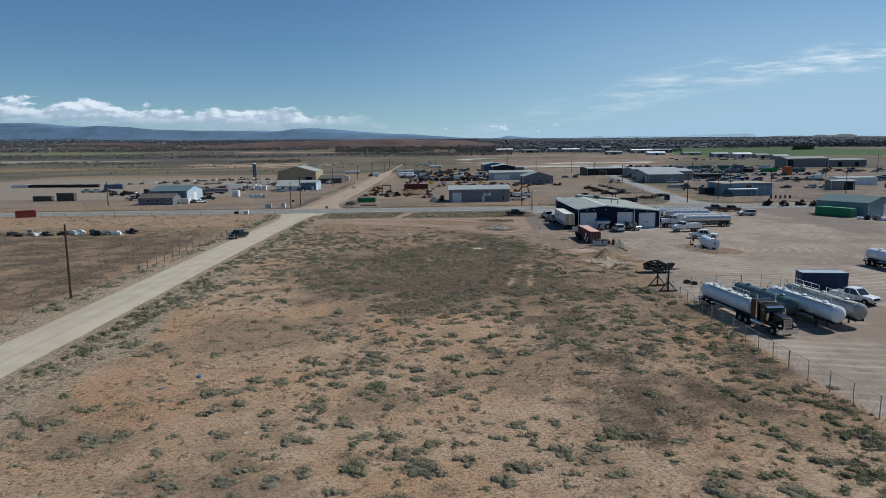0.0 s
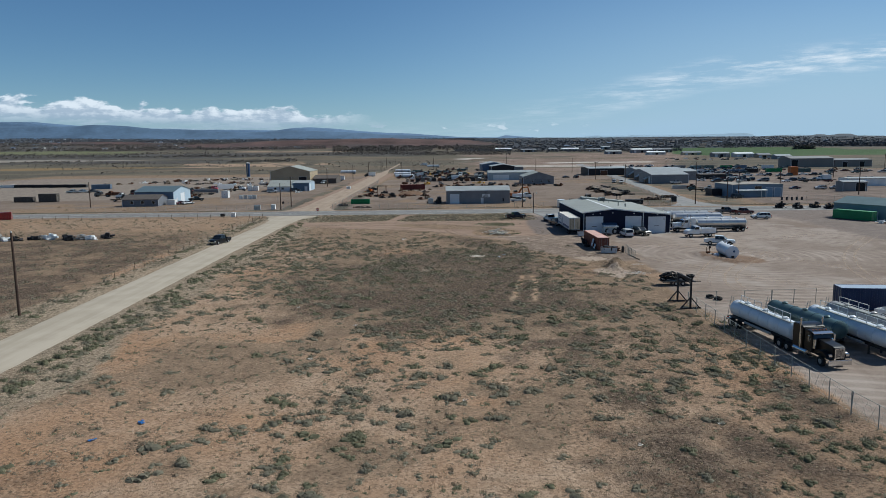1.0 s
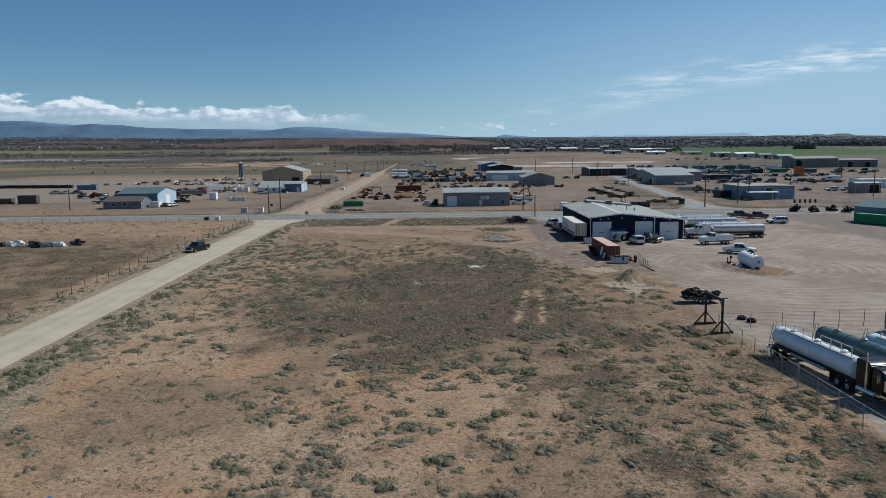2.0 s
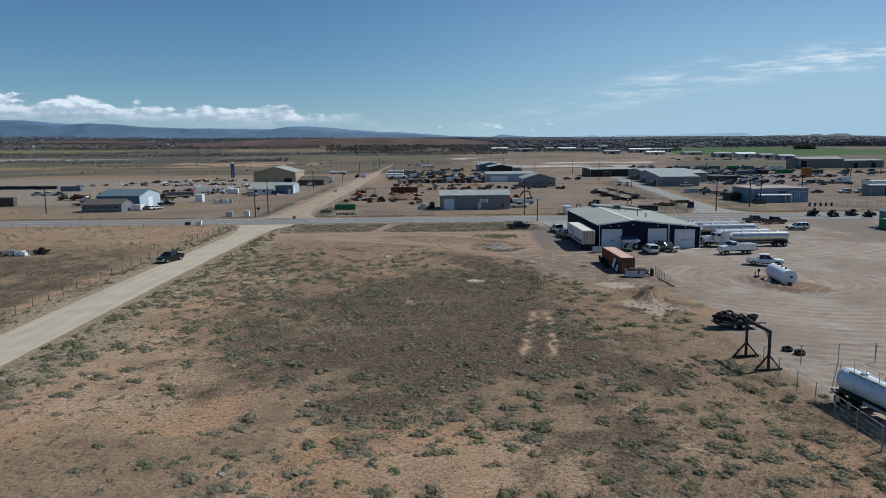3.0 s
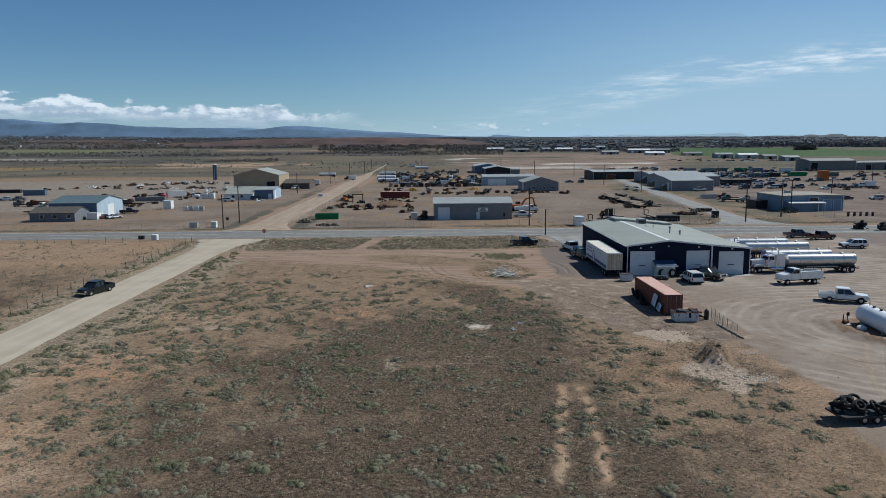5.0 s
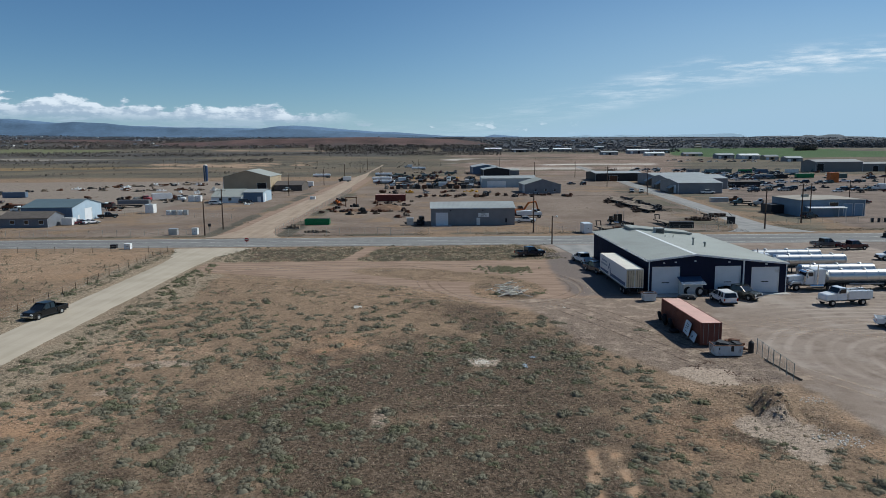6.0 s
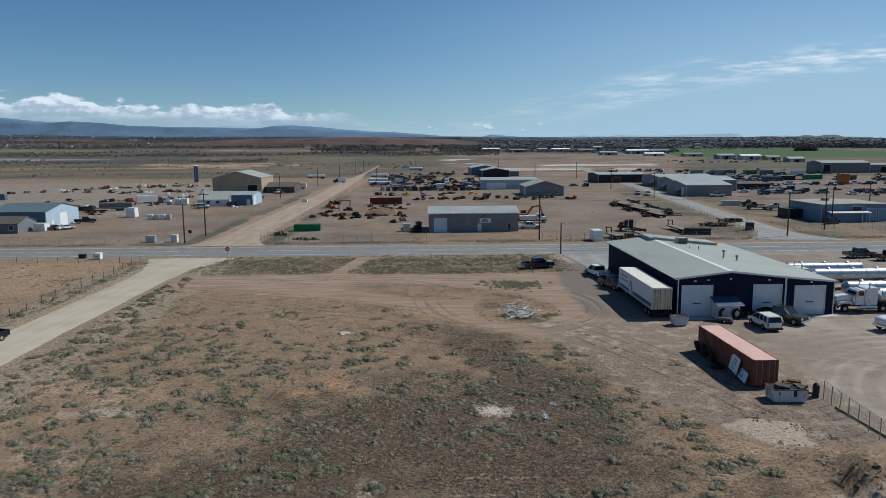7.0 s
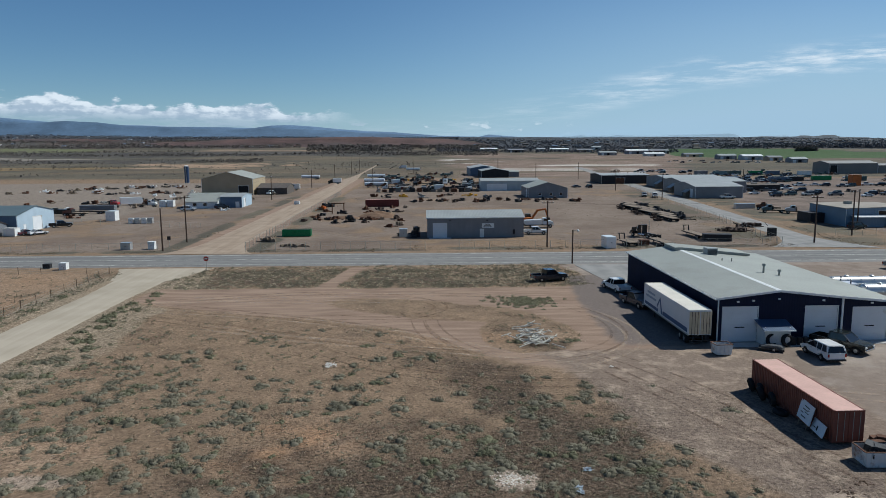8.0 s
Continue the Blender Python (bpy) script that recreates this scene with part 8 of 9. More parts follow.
tanker(74.4, 111.5, 187, MATS["white_tank_paint"], "white tank trailer across the yard", L=12.6, rails=False)
tanker(79.6, 113.5, 187, MATS["white_tank_paint"], "white tank trailer at the yard's far edge", L=12.6, rails=False)


def water_tank(x, y, rz):
    t = thing("water_tank", x, y, rz, "white horizontal steel storage tank lying in sand", "storage tank")
    L, R = 6.6, 1.15
    h = L / 2
    w = mat("white_tank_steel", (0.70, 0.72, 0.74), 0.45, var=0.07, scale=0.6, dirt=(0.5, 0.4, 0.3), dirt_amount=0.15)
    tk = part("shell", Shape().lathe((0, 0, R - 0.02), "y", [(-h, 0.05), (-h + 0.02, R * 0.94), (-h + 0.06, R), (h - 0.06, R), (h - 0.02, R * 0.94), (h, 0.05)], 32), w, t)
    for yy in (-h + 0.9, h - 0.9):
        part("saddle", Shape().box(-0.9, yy - 0.12, 0, 0.9, yy + 0.12, 0.45), CONCRETE, t)
    for yy in (-1.8, -0.2, 1.4):
        part("filler", Shape().cyl((0, yy, 2 * R - 0.06), (0, yy, 2 * R + 0.16), 0.16), STEEL_DARK, tk)
    part("vent_pipe", Shape().cyl((0, 2.4, 2 * R - 0.05), (0, 2.4, 2 * R + 0.45), 0.05, n=8), STEEL_DARK, tk)
    part("emblem", Shape().cyl((0.25, -h - 0.012, 1.3), (0.25, -h + 0.01, 1.3), 0.2, n=16), LOGO_BLUE, tk, "small round blue emblem")
    part("end_valve", Shape().box(-0.2, -h - 0.25, 0.15, 0.25, -h + 0.05, 0.5), STEEL_DARK, tk)


water_tank(54.3, 139.2, -6)
pump = thing("fuel_pump", 51.6, 141.2, 20, "rusty pump set and pipework beside the white tank", "pump")
part("base", Shape().box(-0.6, -0.4, 0, 0.6, 0.4, 0.18), CONCRETE, pump)
part("motor", Shape().cyl((-0.4, 0, 0.45), (0.3, 0, 0.45), 0.22), RUST, pump)
part("upright", Shape().bar((0.3, 0.1, 0.18), (0.3, 0.1, 1.5), 0.09).bar((-0.35, 0.1, 0.18), (-0.35, 0.1, 1.35), 0.09), RUST, pump)
part("wheel_valve", Shape().cyl((0.3, 0.0, 1.35), (0.3, 0.05, 1.35), 0.25), RUST, pump)
single("white_cover", Shape().lathe((0, 0, 0), "z", [(0, 0.55), (0.3, 0.5), (0.5, 0.2)], 16), TRIM, 52.4, 139.4, 0, "small white domed cover on the sand", "cover")


def pipe_gantry(x, y):
    """A welded frame: two braced posts and a beam."""
    t = thing("steel_gantry", x, y, 0, "dark welded steel gantry frame on braced feet", "gantry")
    feet = ((0.35, 3.2), (0.55, -1.1))
    for fx, fy in feet:
        part("post", Shape().bar((fx, fy, 0.1), (fx, fy, 3.75), 0.2), STEEL_DARK, t)
        part("foot_beam", Shape().bar((fx - 1.35, fy - 0.1, 0.09), (fx + 1.35, fy + 0.1, 0.09), 0.18), STEEL_DARK, t)
        for s in (-1, 1):
            part("brace", Shape().bar((fx + s * 1.15, fy + s * 0.05, 0.15), (fx, fy, 1.5), 0.13), STEEL_DARK, t)
    (ax, ay), (bx, by) = feet
    part("beam", Shape().bar((ax, ay + 0.4, 3.72), (bx, by - 0.2, 3.72), 0.16, 0.3), STEEL_DARK, t)
    part("knee_brace", Shape().bar((bx, by, 2.9), (bx, by + 0.8, 3.6), 0.12), STEEL_DARK, t)
    return t


pipe_gantry(32.2, 98.6)


def tyre_trailer(x, y, rz):
    t = thing("flat_trailer", x, y, rz, "low dark trailer under a heap of tyres", "trailer")
    part("deck", Shape().box(-1.1, -2.4, 0.55, 1.1, 2.4, 0.68), STEEL_DARK, t)
    part("side_board", Shape().box(-1.12, -2.0, 0.45, -1.101, -0.4, 0.85).box(-1.12, 0.6, 0.45, -1.101, 1.9, 0.8), TRIM, t, "pale side board")
    part("drawbar", Shape().bar((0, 2.4, 0.5), (0, 3.6, 0.45), 0.12), STEEL_DARK, t)
    for s in (-1, 1):
        for yy in (-0.5, 0.5):
            wheel(t, s * 0.95, yy, 0.36, 0.22)


tyre_trailer(36.2, 112.9, -88)
r5 = random.Random(9)
for k in range(22):
    tyre(34.1 + (k % 9) * 0.52 + r5.uniform(-0.1, 0.1), 112.9 + r5.uniform(-0.6, 0.6), 0.95 + 0.33 * (k // 9) + r5.uniform(0, 0.1), 0.5, r5.uniform(-50, 50), r5.uniform(0, 180), "black truck tyre heaped on a trailer", "tyres on the trailer")
for x, y in ((37.6, 103.6), (38.2, 102.3)):
    tyre(x, y, 0.2, 0.55, 6, 0, "large black tyre lying on the dirt", "tyres by the gantry", 0.38)
for x, y, rx in ((31.35, 158.9, 74), (31.5, 157.5, 80), (31.1, 156.6, 68), (31.4, 155.2, 78), (31.2, 153.4, 10)):
    tyre(x, y, 0.62 if rx > 20 else 0.2, 0.62, rx, 78, "worn black tyre leaning on the red container", "tyres by the container", 0.42)
for x, y, r in ((40.0, 172.6, 0.75), (41.6, 172.4, 0.72)):
    tyre(x, y, r * 0.98, r, 84, 20, "large tractor tyre before the lean-to", "tractor tyres", 0.5)


def sign_board(x, y, z, rz, w, h, tilt, bars, label):
    b = thing("sign_board", x, y, rz, label, "sign board", "boards by the container", z=z)
    m = pose(0, 0, 0, tilt, 0, 0)
    p = part("panel", Shape().box(-w / 2, -0.03, 0, w / 2, 0.03, h), mat("board_white", (0.60, 0.64, 0.68), 0.5, var=0.08, scale=1), b, at=m)
    for bx, bz, bw, bh in bars:
        part("bar", Shape().box(bx - bw / 2, -0.036, bz, bx + bw / 2, -0.031, bz + bh), STEEL_DARK, p)
    for s in (-1, 1):
        part("leg", Shape().box(s * w * 0.3 - 0.04, 0.031, -0.5, s * w * 0.3 + 0.04, 0.08, 0.4), WOOD_GREY, p)


sign_board(31.55, 150.7, 0.55, -97, 2.3, 1.5, -14, [(-0.1, 0.85, 0.8, 0.07), (0.25, 0.7, 0.7, 0.06), (0.4, 0.95, 0.3, 0.05), (-0.1, 0.28, 0.8, 0.08), (0.1, 1.12, 0.9, 0.08), (-0.5, 0.55, 0.5, 0.06)], "white sign board with dark strokes leaning on the container")
sign_board(31.6, 148.9, 0.30, -97, 2.0, 0.95, -18, [(-0.1, 0.2, 0.2, 0.35), (-0.5, 0.3, 0.4, 0.06)], "pale narrow board leaning on the container")


def skip(x, y, rz, L, W, H, paint, label, flare=0.12, name="skip"):
    """An open steel bin, its walls with thickness and ribs."""
    t = thing(name, x, y, rz, label, "waste bin")
    for s in (-1, 1):
        part("side", Shape().prism([(-L / 2, 0.12), (L / 2, 0.12), (L / 2 + flare, H), (-L / 2 - flare, H)], "x", s * W / 2 - 0.03, s * W / 2 + 0.03), paint, t)
    for s in (-1, 1):
        y0 = s * L / 2
        part("end", Shape().prism([(y0 - 0.03, 0.12), (y0 + 0.03, 0.12), (y0 + s * flare + 0.03, H - 0.004), (y0 + s * flare - 0.03, H - 0.004)], "x", -W / 2 + 0.031, W / 2 - 0.031), paint, t)
    part("bottom", Shape().box(-W / 2 + 0.03, -L / 2, 0.1, W / 2 - 0.03, L / 2, 0.2), STEEL_DARK, t)
    rim = Shape()
    for s in (-1, 1):
        rim.box(s * W / 2 - 0.05, -L / 2 - flare, H, s * W / 2 + 0.05, L / 2 + flare, H + 0.06)
        rim.box(-W / 2 + 0.05, s * (L / 2 + flare) - 0.05, H, W / 2 - 0.05, s * (L / 2 + flare) + 0.05, H + 0.06)
    part("rim", rim, RUST, t)
    for k in range(3):
        yy = -L / 2 + 0.3 + k * (L - 0.6) / 2
        part("rib", Shape().box(-W / 2 - 0.08, yy - 0.04, 0.15, -W / 2 - 0.031, yy + 0.04, H), paint, t)
        part("rib", Shape().box(W / 2 + 0.031, yy - 0.04, 0.15, W / 2 + 0.08, yy + 0.04, H), paint, t)
    for s in (-1, 1):
        part("runner", Shape().box(s * W * 0.3 - 0.06, -L / 2, 0, s * W * 0.3 + 0.06, L / 2, 0.1), STEEL_DARK, t)
    return t


CHIPPED = mat("chipped_white_paint", (0.55, 0.57, 0.58), 0.6, var=0.12, scale=1.2, dirt=(0.16, 0.075, 0.04), dirt_amount=0.55, bump=0.1)
skip(33.5, 144.4, 88, 2.7, 1.7, 1.15, CHIPPED, "chipped white open scrap bin by the container")
skip(33.4, 170.0, 95, 1.5, 1.3, 1.15, CHIPPED, "small grimy white waste bin on the dirt", 0.16, "waste_bin")


def scrap(x, y, rx, ry, h, n, seed, label, z=0.0, material=None, name="scrap_heap", longest=2.0):
    """A heap of bars, plates and pipes."""
    r = random.Random(seed)
    s = Shape()
    for k in range(n):
        a = Vector((r.gauss(0, rx * 0.45), r.gauss(0, ry * 0.45), 0))
        fall = max(0.1, 1 - (a.x / rx) ** 2 * 0.5 - (a.y / ry) ** 2 * 0.5)
        c = a + Vector((0, 0, r.uniform(0.05, h) * fall))
        d = Vector((r.uniform(-1, 1), r.uniform(-0.6, 0.6), r.uniform(-0.12, 0.12))).normalized() * r.uniform(0.25, longest) / 2
        kind = r.random()
        if kind < 0.35:
            w = Vector((r.uniform(0.2, 0.6), r.uniform(0.2, 0.5), r.uniform(0.15, 0.45)))
            s.box(-w.x, -w.y, -w.z, w.x, w.y, w.z, Matrix.Translation(c + Vector((0, 0, w.z * 0.6))) @ Matrix.Rotation(r.uniform(0, 3.1), 4, "Z") @ Matrix.Rotation(r.uniform(-0.25, 0.25), 4, "X"))
        elif kind < 0.75:
            s.bar(c - d, c + d, r.uniform(0.06, 0.18), r.uniform(0.05, 0.25))
        else:
            s.cyl(c - d, c + d, r.uniform(0.05, 0.2), n=8)
    s.box(-rx * 0.5, -ry * 0.5, 0.0, rx * 0.5, ry * 0.5, h * 0.25)
    return single(name, s, material or RUST, x, y, 0, label, "scrap heap", "", z, kind="stuff")


scrap(33.5, 144.4, 1.0, 0.6, 0.9, 26, 3, "rusty scrap metal filling a bin", 0.35, STEEL_DARK)
scrap(34.9, 146.2, 0.8, 0.7, 0.9, 22, 4, "rusty scrap heaped behind the red container")


def lean_to(x, y):
    t = thing("lean_to", x, y, 0, "small white lean-to with a blue sheet roof", "lean-to")
    for s in (-1, 1):
        part("side_wall", Shape().box(s * 1.35 - 0.06, -0.9, 0, s * 1.35 + 0.06, 0.95, 2.1), mat("white_board", (0.6, 0.6, 0.58), 0.7, var=0.1), t)
    part("front_wall", Shape().box(-1.28, -0.88, 0, 1.28, -0.80, 1.75), MATS["white_board"], t)
    part("roof", Shape().prism([(-1.35, 1.85), (1.0, 2.5), (1.0, 2.56), (-1.35, 1.91)], "x", -1.75, 1.75), BLUE_ROOF, t)
    part("roof_edge", Shape().box(-1.75, -1.40, 1.78, 1.75, -1.352, 1.9), TRIM, t)


lean_to(40.6, 173.35)
for x in (42.6, 43.3, 44.0):
    drum(x, 172.9)
cover_t = thing("small_trailer", 39.3, 171.0, 62, "small dark utility trailer with a grey hood", "trailer")
part("hood", Shape().prism([(-1.0, 0.35), (1.1, 0.35), (1.1, 0.45), (0.4, 0.62), (-0.8, 0.6), (-1.0, 0.5)], "x", -0.4, 0.4), GREY_PAINT, cover_t, bevel=0.06)
part("chassis", Shape().box(-0.6, -1.2, 0.15, 0.6, 1.3, 0.33), STEEL_DARK, cover_t)
for s in (-1, 1):
    wheel(cover_t, s * 0.62, -0.2, 0.26, 0.18)
post = thing("gate_post", 36.4, 144.9, 0, "squat black gas cylinder by the gate", "gas cylinder")
part("cylinder", Shape().lathe((0, 0, 0), "z", [(0, 0.28), (1.1, 0.28), (1.25, 0.16), (1.32, 0.08)], 14), STEEL_DARK, post)
part("valve", Shape().cyl((0, 0, 1.3), (0, 0, 1.42), 0.05, n=8), CHROME, post)
single("timber_rail", Shape().box(-0.09, -3.2, 0, 0.09, 3.2, 0.18), WOOD_GREY, 36.9, 139.2, 3, "grey timber baulk along the gate", "timber")


# white posts dumped in a heap on the dirt
def white_poles():
    r = random.Random(12)
    h = thing("pole_heap", 14.5, 177.0, 0, "heap of loose white posts dumped on the ground", "post heap")
    for k in range(64):
        a = r.gauss(0.75, 0.8)
        L = r.uniform(0.9, 2.9)
        c = Vector((r.gauss(0, 1.15), r.gauss(0, 1.8), r.uniform(0.06, 0.6)))
        d = Vector((math.cos(a), math.sin(a), r.uniform(-0.12, 0.12))) * L / 2
        part("white_post", Shape().bar(c - d, c + d, 0.095, 0.08), mat("weathered_white_wood", (0.50, 0.475, 0.42), 0.8, var=0.25, scale=3), h)


white_poles()


def litter(spots, material, label, seed):
    r = random.Random(seed)
    for x, y, s in spots:
        sh, n = Shape(), 5
        v = [((i / n * 2 - 1) * s * r.uniform(0.75, 1.1), (j / n * 2 - 1) * s * r.uniform(0.4, 0.8), r.uniform(0.0, 0.14 * min(1, s * 2))) for j in range(n + 1) for i in range(n + 1)]
        q = [(j * (n + 1) + i, j * (n + 1) + i + 1, (j + 1) * (n + 1) + i + 1, (j + 1) * (n + 1) + i) for j in range(n) for i in range(n) if r.random() < 0.8]
        sh.add(v, q)
        single("litter", sh, material, x, y, r.uniform(0, 360), label, "litter", "litter in the field", z=float(gz(np.array([x]), np.array([y]))[0]) + 0.04)


litter([(12.0, 141.6, 0.5), (13.3, 144.4, 0.4)], mat("blue_plastic", (0.24, 0.29, 0.34), 0.4, var=0.3), "crumpled blue plastic sheet", 2)
litter([(-22, 62, 0.35), (-24.2, 58.8, 0.3)], mat("blue_scrap", (0.03, 0.13, 0.35), 0.5), "small scrap of blue plastic", 3)
litter([(-12, 78, 0.3), (-9.0, 91, 0.3), (3.0, 66, 0.25), (15, 57, 0.25), (-17.8, 101, 0.4), (9, 45, 0.2), (-7.2, 168, 0.8), (20.8, 166, 0.3), (22, 60.5, 0.25), (-14, 49, 0.25)], mat("white_litter", (0.42, 0.39, 0.35), 0.6), "small scrap of white litter", 4)


# ---- loose things of the lots ----
def crate_box(x, y, rz, L, W, H, paint, label, category="box", name="utility_box", group=""):
    t = thing(name, x, y, rz, label, category, group)
    part("body", Shape().box(-W / 2, -L / 2, 0.05, W / 2, L / 2, H), paint, t, bevel=0.03)
    part("lid", Shape().box(-W / 2 - 0.04, -L / 2 - 0.04, H + 0.002, W / 2 + 0.04, L / 2 + 0.04, H + 0.07), paint, t)
    part("base", Shape().box(-W / 2 + 0.05, -L / 2 + 0.05, 0, W / 2 - 0.05, L / 2 - 0.05, 0.05), CONCRETE, t)
    part("handle", Shape().box(-0.15, -L / 2 - 0.05, H * 0.5, 0.15, -L / 2 - 0.005, H * 0.55), STEEL_DARK, t)
    return t


crate_box(-63.1, 227.0, 0, 1.2, 1.3, 1.2, TRIM, "white steel utility box by the highway")
crate_box(-66.8, 228.4, 0, 0.9, 1.3, 0.8, STEEL_DARK, "small black steel box beside the highway")
crate_box(-62.0, 251.6, 0, 1.4, 2.1, 1.5, SILVER_PAINT, "grey steel roadside cabinet by the fence", group="roadside cabinets")
crate_box(-56.6, 251.8, 0, 1.3, 1.4, 1.6, TRIM, "white steel roadside cabinet by the fence", group="roadside cabinets")
crate_box(-91.5, 313, 0, 3, 2.8, 2.9, WHITE_PAINT, "white box body standing on the lot")
for k, x in enumerate((-82.4, -80.6, -78.7, -76.9)):
    crate_box(x, 304.5, 0, 1.4, 1.4, 1.5, SILVER_PAINT if k % 2 else WHITE_PAINT, "pale plastic bulk tank on the lot", "bulk tank", "bulk_tank", "bulk tanks")
crate_box(-45.5, 366.5, 0, 1.5, 2.0, 1.2, TRIM, "small white box beside the gravel road")


def flatbed(x, y, rz, L, label, group="flat trailers", load=None, goose=False, paint=None):
    t = thing("flat_trailer", x, y, rz, label, "trailer", group)
    paint = paint or STEEL_DARK
    part("deck", Shape().box(-1.2, -L / 2, 0.85, 1.2, L / 2, 0.98), WOOD_GREY, t)
    part("beam", Shape().box(-0.6, -L / 2 + 0.2, 0.55, -0.45, L / 2, 0.85).box(0.45, -L / 2 + 0.2, 0.55, 0.6, L / 2, 0.85), paint, t)
    axles(t, (-L / 2 + 1.2, -L / 2 + 2.2), 0.42, 1.9)
    part("side_rail", Shape().box(-1.24, -L / 2, 0.8, -1.203, L / 2, 1.0).box(1.203, -L / 2, 0.8, 1.24, L / 2, 1.0), paint, t)
    if goose:
        part("gooseneck", Shape().bar((-0.6, L / 2, 0.9), (-0.6, L / 2 + 0.3, 2.2), 0.2).bar((0.6, L / 2, 0.9), (0.6, L / 2 + 0.3, 2.2), 0.2).bar((-0.6, L / 2 + 0.3, 2.2), (0, L / 2 + 2.2, 2.0), 0.2).bar((0.6, L / 2 + 0.3, 2.2), (0, L / 2 + 2.2, 2.0), 0.2), paint, t)
    part("jack", Shape().box(-0.07, L / 2 - 0.4, 0.02, 0.07, L / 2 - 0.26, 0.55), STEEL_DARK, t)
    if load:
        part("load", Shape().box(-0.9, -L * 0.35, 0.985, 0.9, L * 0.3, 0.985 + load), paint, t, bevel=0.05)
    return t


def truck(x, y, rz, paint, label, body="box", group="parked trucks", category="truck"):
    """A two-axle lorry with box, flat or dump body; nose at +y."""
    t = thing("lorry", x, y, rz, label, category, group)
    part("hood", Shape().prism([(2.3, 0.9), (3.7, 0.9), (3.7, 1.5), (3.5, 1.7), (2.3, 1.85)], "x", -0.95, 0.95), paint, t, bevel=0.06)
    part("cab", Shape().prism([(0.9, 0.9), (2.35, 0.9), (2.35, 1.9), (2.0, 2.6), (0.9, 2.6)], "x", -1.08, 1.08, 0.1, 1.8), paint, t, bevel=0.05)
    part("windscreen", Shape().prism([(2.37, 1.95), (2.06, 2.52), (2.0, 2.52), (2.3, 1.95)], "x", -0.9, 0.9), GLASS, t)
    for s in (-1, 1):
        part("side_window", Shape().prism([(1.15, 1.85), (2.15, 1.85), (1.95, 2.45), (1.15, 2.45)], "x", s * 1.04 - 0.02, s * 1.04 + 0.012), GLASS, t)
        wheel(t, s * 0.98, 2.9, 0.48, 0.3)
        wheel(t, s * 0.95, -2.0, 0.48, 0.5)
    part("chassis", Shape().box(-0.45, -3.8, 0.6, 0.45, 3.4, 0.88), STEEL_DARK, t)
    part("bumper", Shape().box(-1.1, 3.65, 0.5, 1.1, 3.85, 0.85), CHROME, t)
    if body == "box":
        part("box_body", Shape().box(-1.2, -3.9, 0.9, 1.2, 0.7, 3.2), WHITE_PAINT, t, bevel=0.03)
    elif body == "dump":
        part("tipper_body", Shape().prism([(-3.9, 1.1), (-3.7, 0.9), (0.6, 0.9), (0.7, 2.2), (-3.9, 2.0)], "x", -1.2, 1.2), paint, t, bevel=0.03)
    else:
        part("flat_body", Shape().box(-1.2, -3.9, 0.9, 1.2, 0.7, 1.1), WOOD_GREY, t)
        part("headboard", Shape().box(-1.2, 0.55, 1.1, 1.2, 0.7, 2.2), STEEL_DARK, t)
    return t


def excavator(x, y, rz, paint=None):
    paint = paint or ORANGE
    t = thing("excavator", x, y, rz, "orange tracked excavator with folded arm", "excavator")
    for s in (-1, 1):
        part("track", Shape().prism([(-1.7, 0.0), (1.7, 0.0), (2.0, 0.4), (1.7, 0.8), (-1.7, 0.8), (-2.0, 0.4)], "x", s * 1.1 - 0.3, s * 1.1 + 0.3), STEEL_DARK, t, bevel=0.06)
    part("house", Shape().box(-1.25, -1.9, 0.95, 1.25, 1.0, 2.1), paint, t, bevel=0.08)
    part("cab", Shape().prism([(-0.3, 2.1), (1.1, 2.1), (0.9, 3.0), (-0.3, 3.0)], "x", -1.2, -0.2), GLASS, t)
    part("counterweight", Shape().box(-1.2, -2.5, 1.0, 1.2, -1.9, 2.0), paint, t, bevel=0.1)
    part("turntable", Shape().cyl((0, 0, 0.7), (0, 0, 0.96), 0.8, n=16), STEEL_DARK, t)
    part("boom", Shape().bar((0.3, 0.9, 1.6), (0.3, 2.8, 4.0), 0.4, 0.5).bar((0.3, 2.7, 3.95), (0.3, 5.4, 4.2), 0.35, 0.45), paint, t)
    part("stick", Shape().bar((0.3, 5.3, 4.3), (0.3, 6.2, 1.8), 0.3, 0.35), paint, t)
    part("bucket", Shape().prism([(5.7, 1.0), (6.5, 1.1), (6.6, 1.8), (5.9, 1.9)], "x", -0.2, 0.8), STEEL_DARK, t)


excavator(31.0, 290.5, -68)
crate_box(-2.6, 268.2, 0, 1.7, 1.9, 1.9, SILVER_PAINT, "pale steel welder box beside the grey shed", "machine box", "machine_box")
scrap(0.3, 267.0, 0.9, 1.4, 2.3, 34, 91, "dark machine parts stacked at the shed end", material=STEEL_DARK)
scrap(-3.2, 271.0, 0.9, 0.6, 0.5, 12, 92, "low dark scrap behind the welder box", material=STEEL_DARK)
truck(33.0, 284.5, -92, WHITE_PAINT, "white tipper truck behind the grey shed", "dump")
car(29.9, 270.6, -98, WHITE_PAINT, "pickup", "white pickup at the end of the grey shed", "pickup")
crate_box(41.8, 246.9, 4, 3.6, 2.1, 2.4, WHITE_PAINT, "white enclosed cargo trailer on the lot", "cargo trailer", "cargo_trailer")
flatbed(47.0, 250.2, 10, 6.0, "wooden-decked trailer on the lot", goose=True)
crate_box(50.4, 250.0, 0, 1.4, 2.0, 1.1, RUST, "rusty open crate on the lot")
tractor(54.4, 263.0, 25, BLACK_PAINT, "dark road tractor on the lot", sleeper=False)
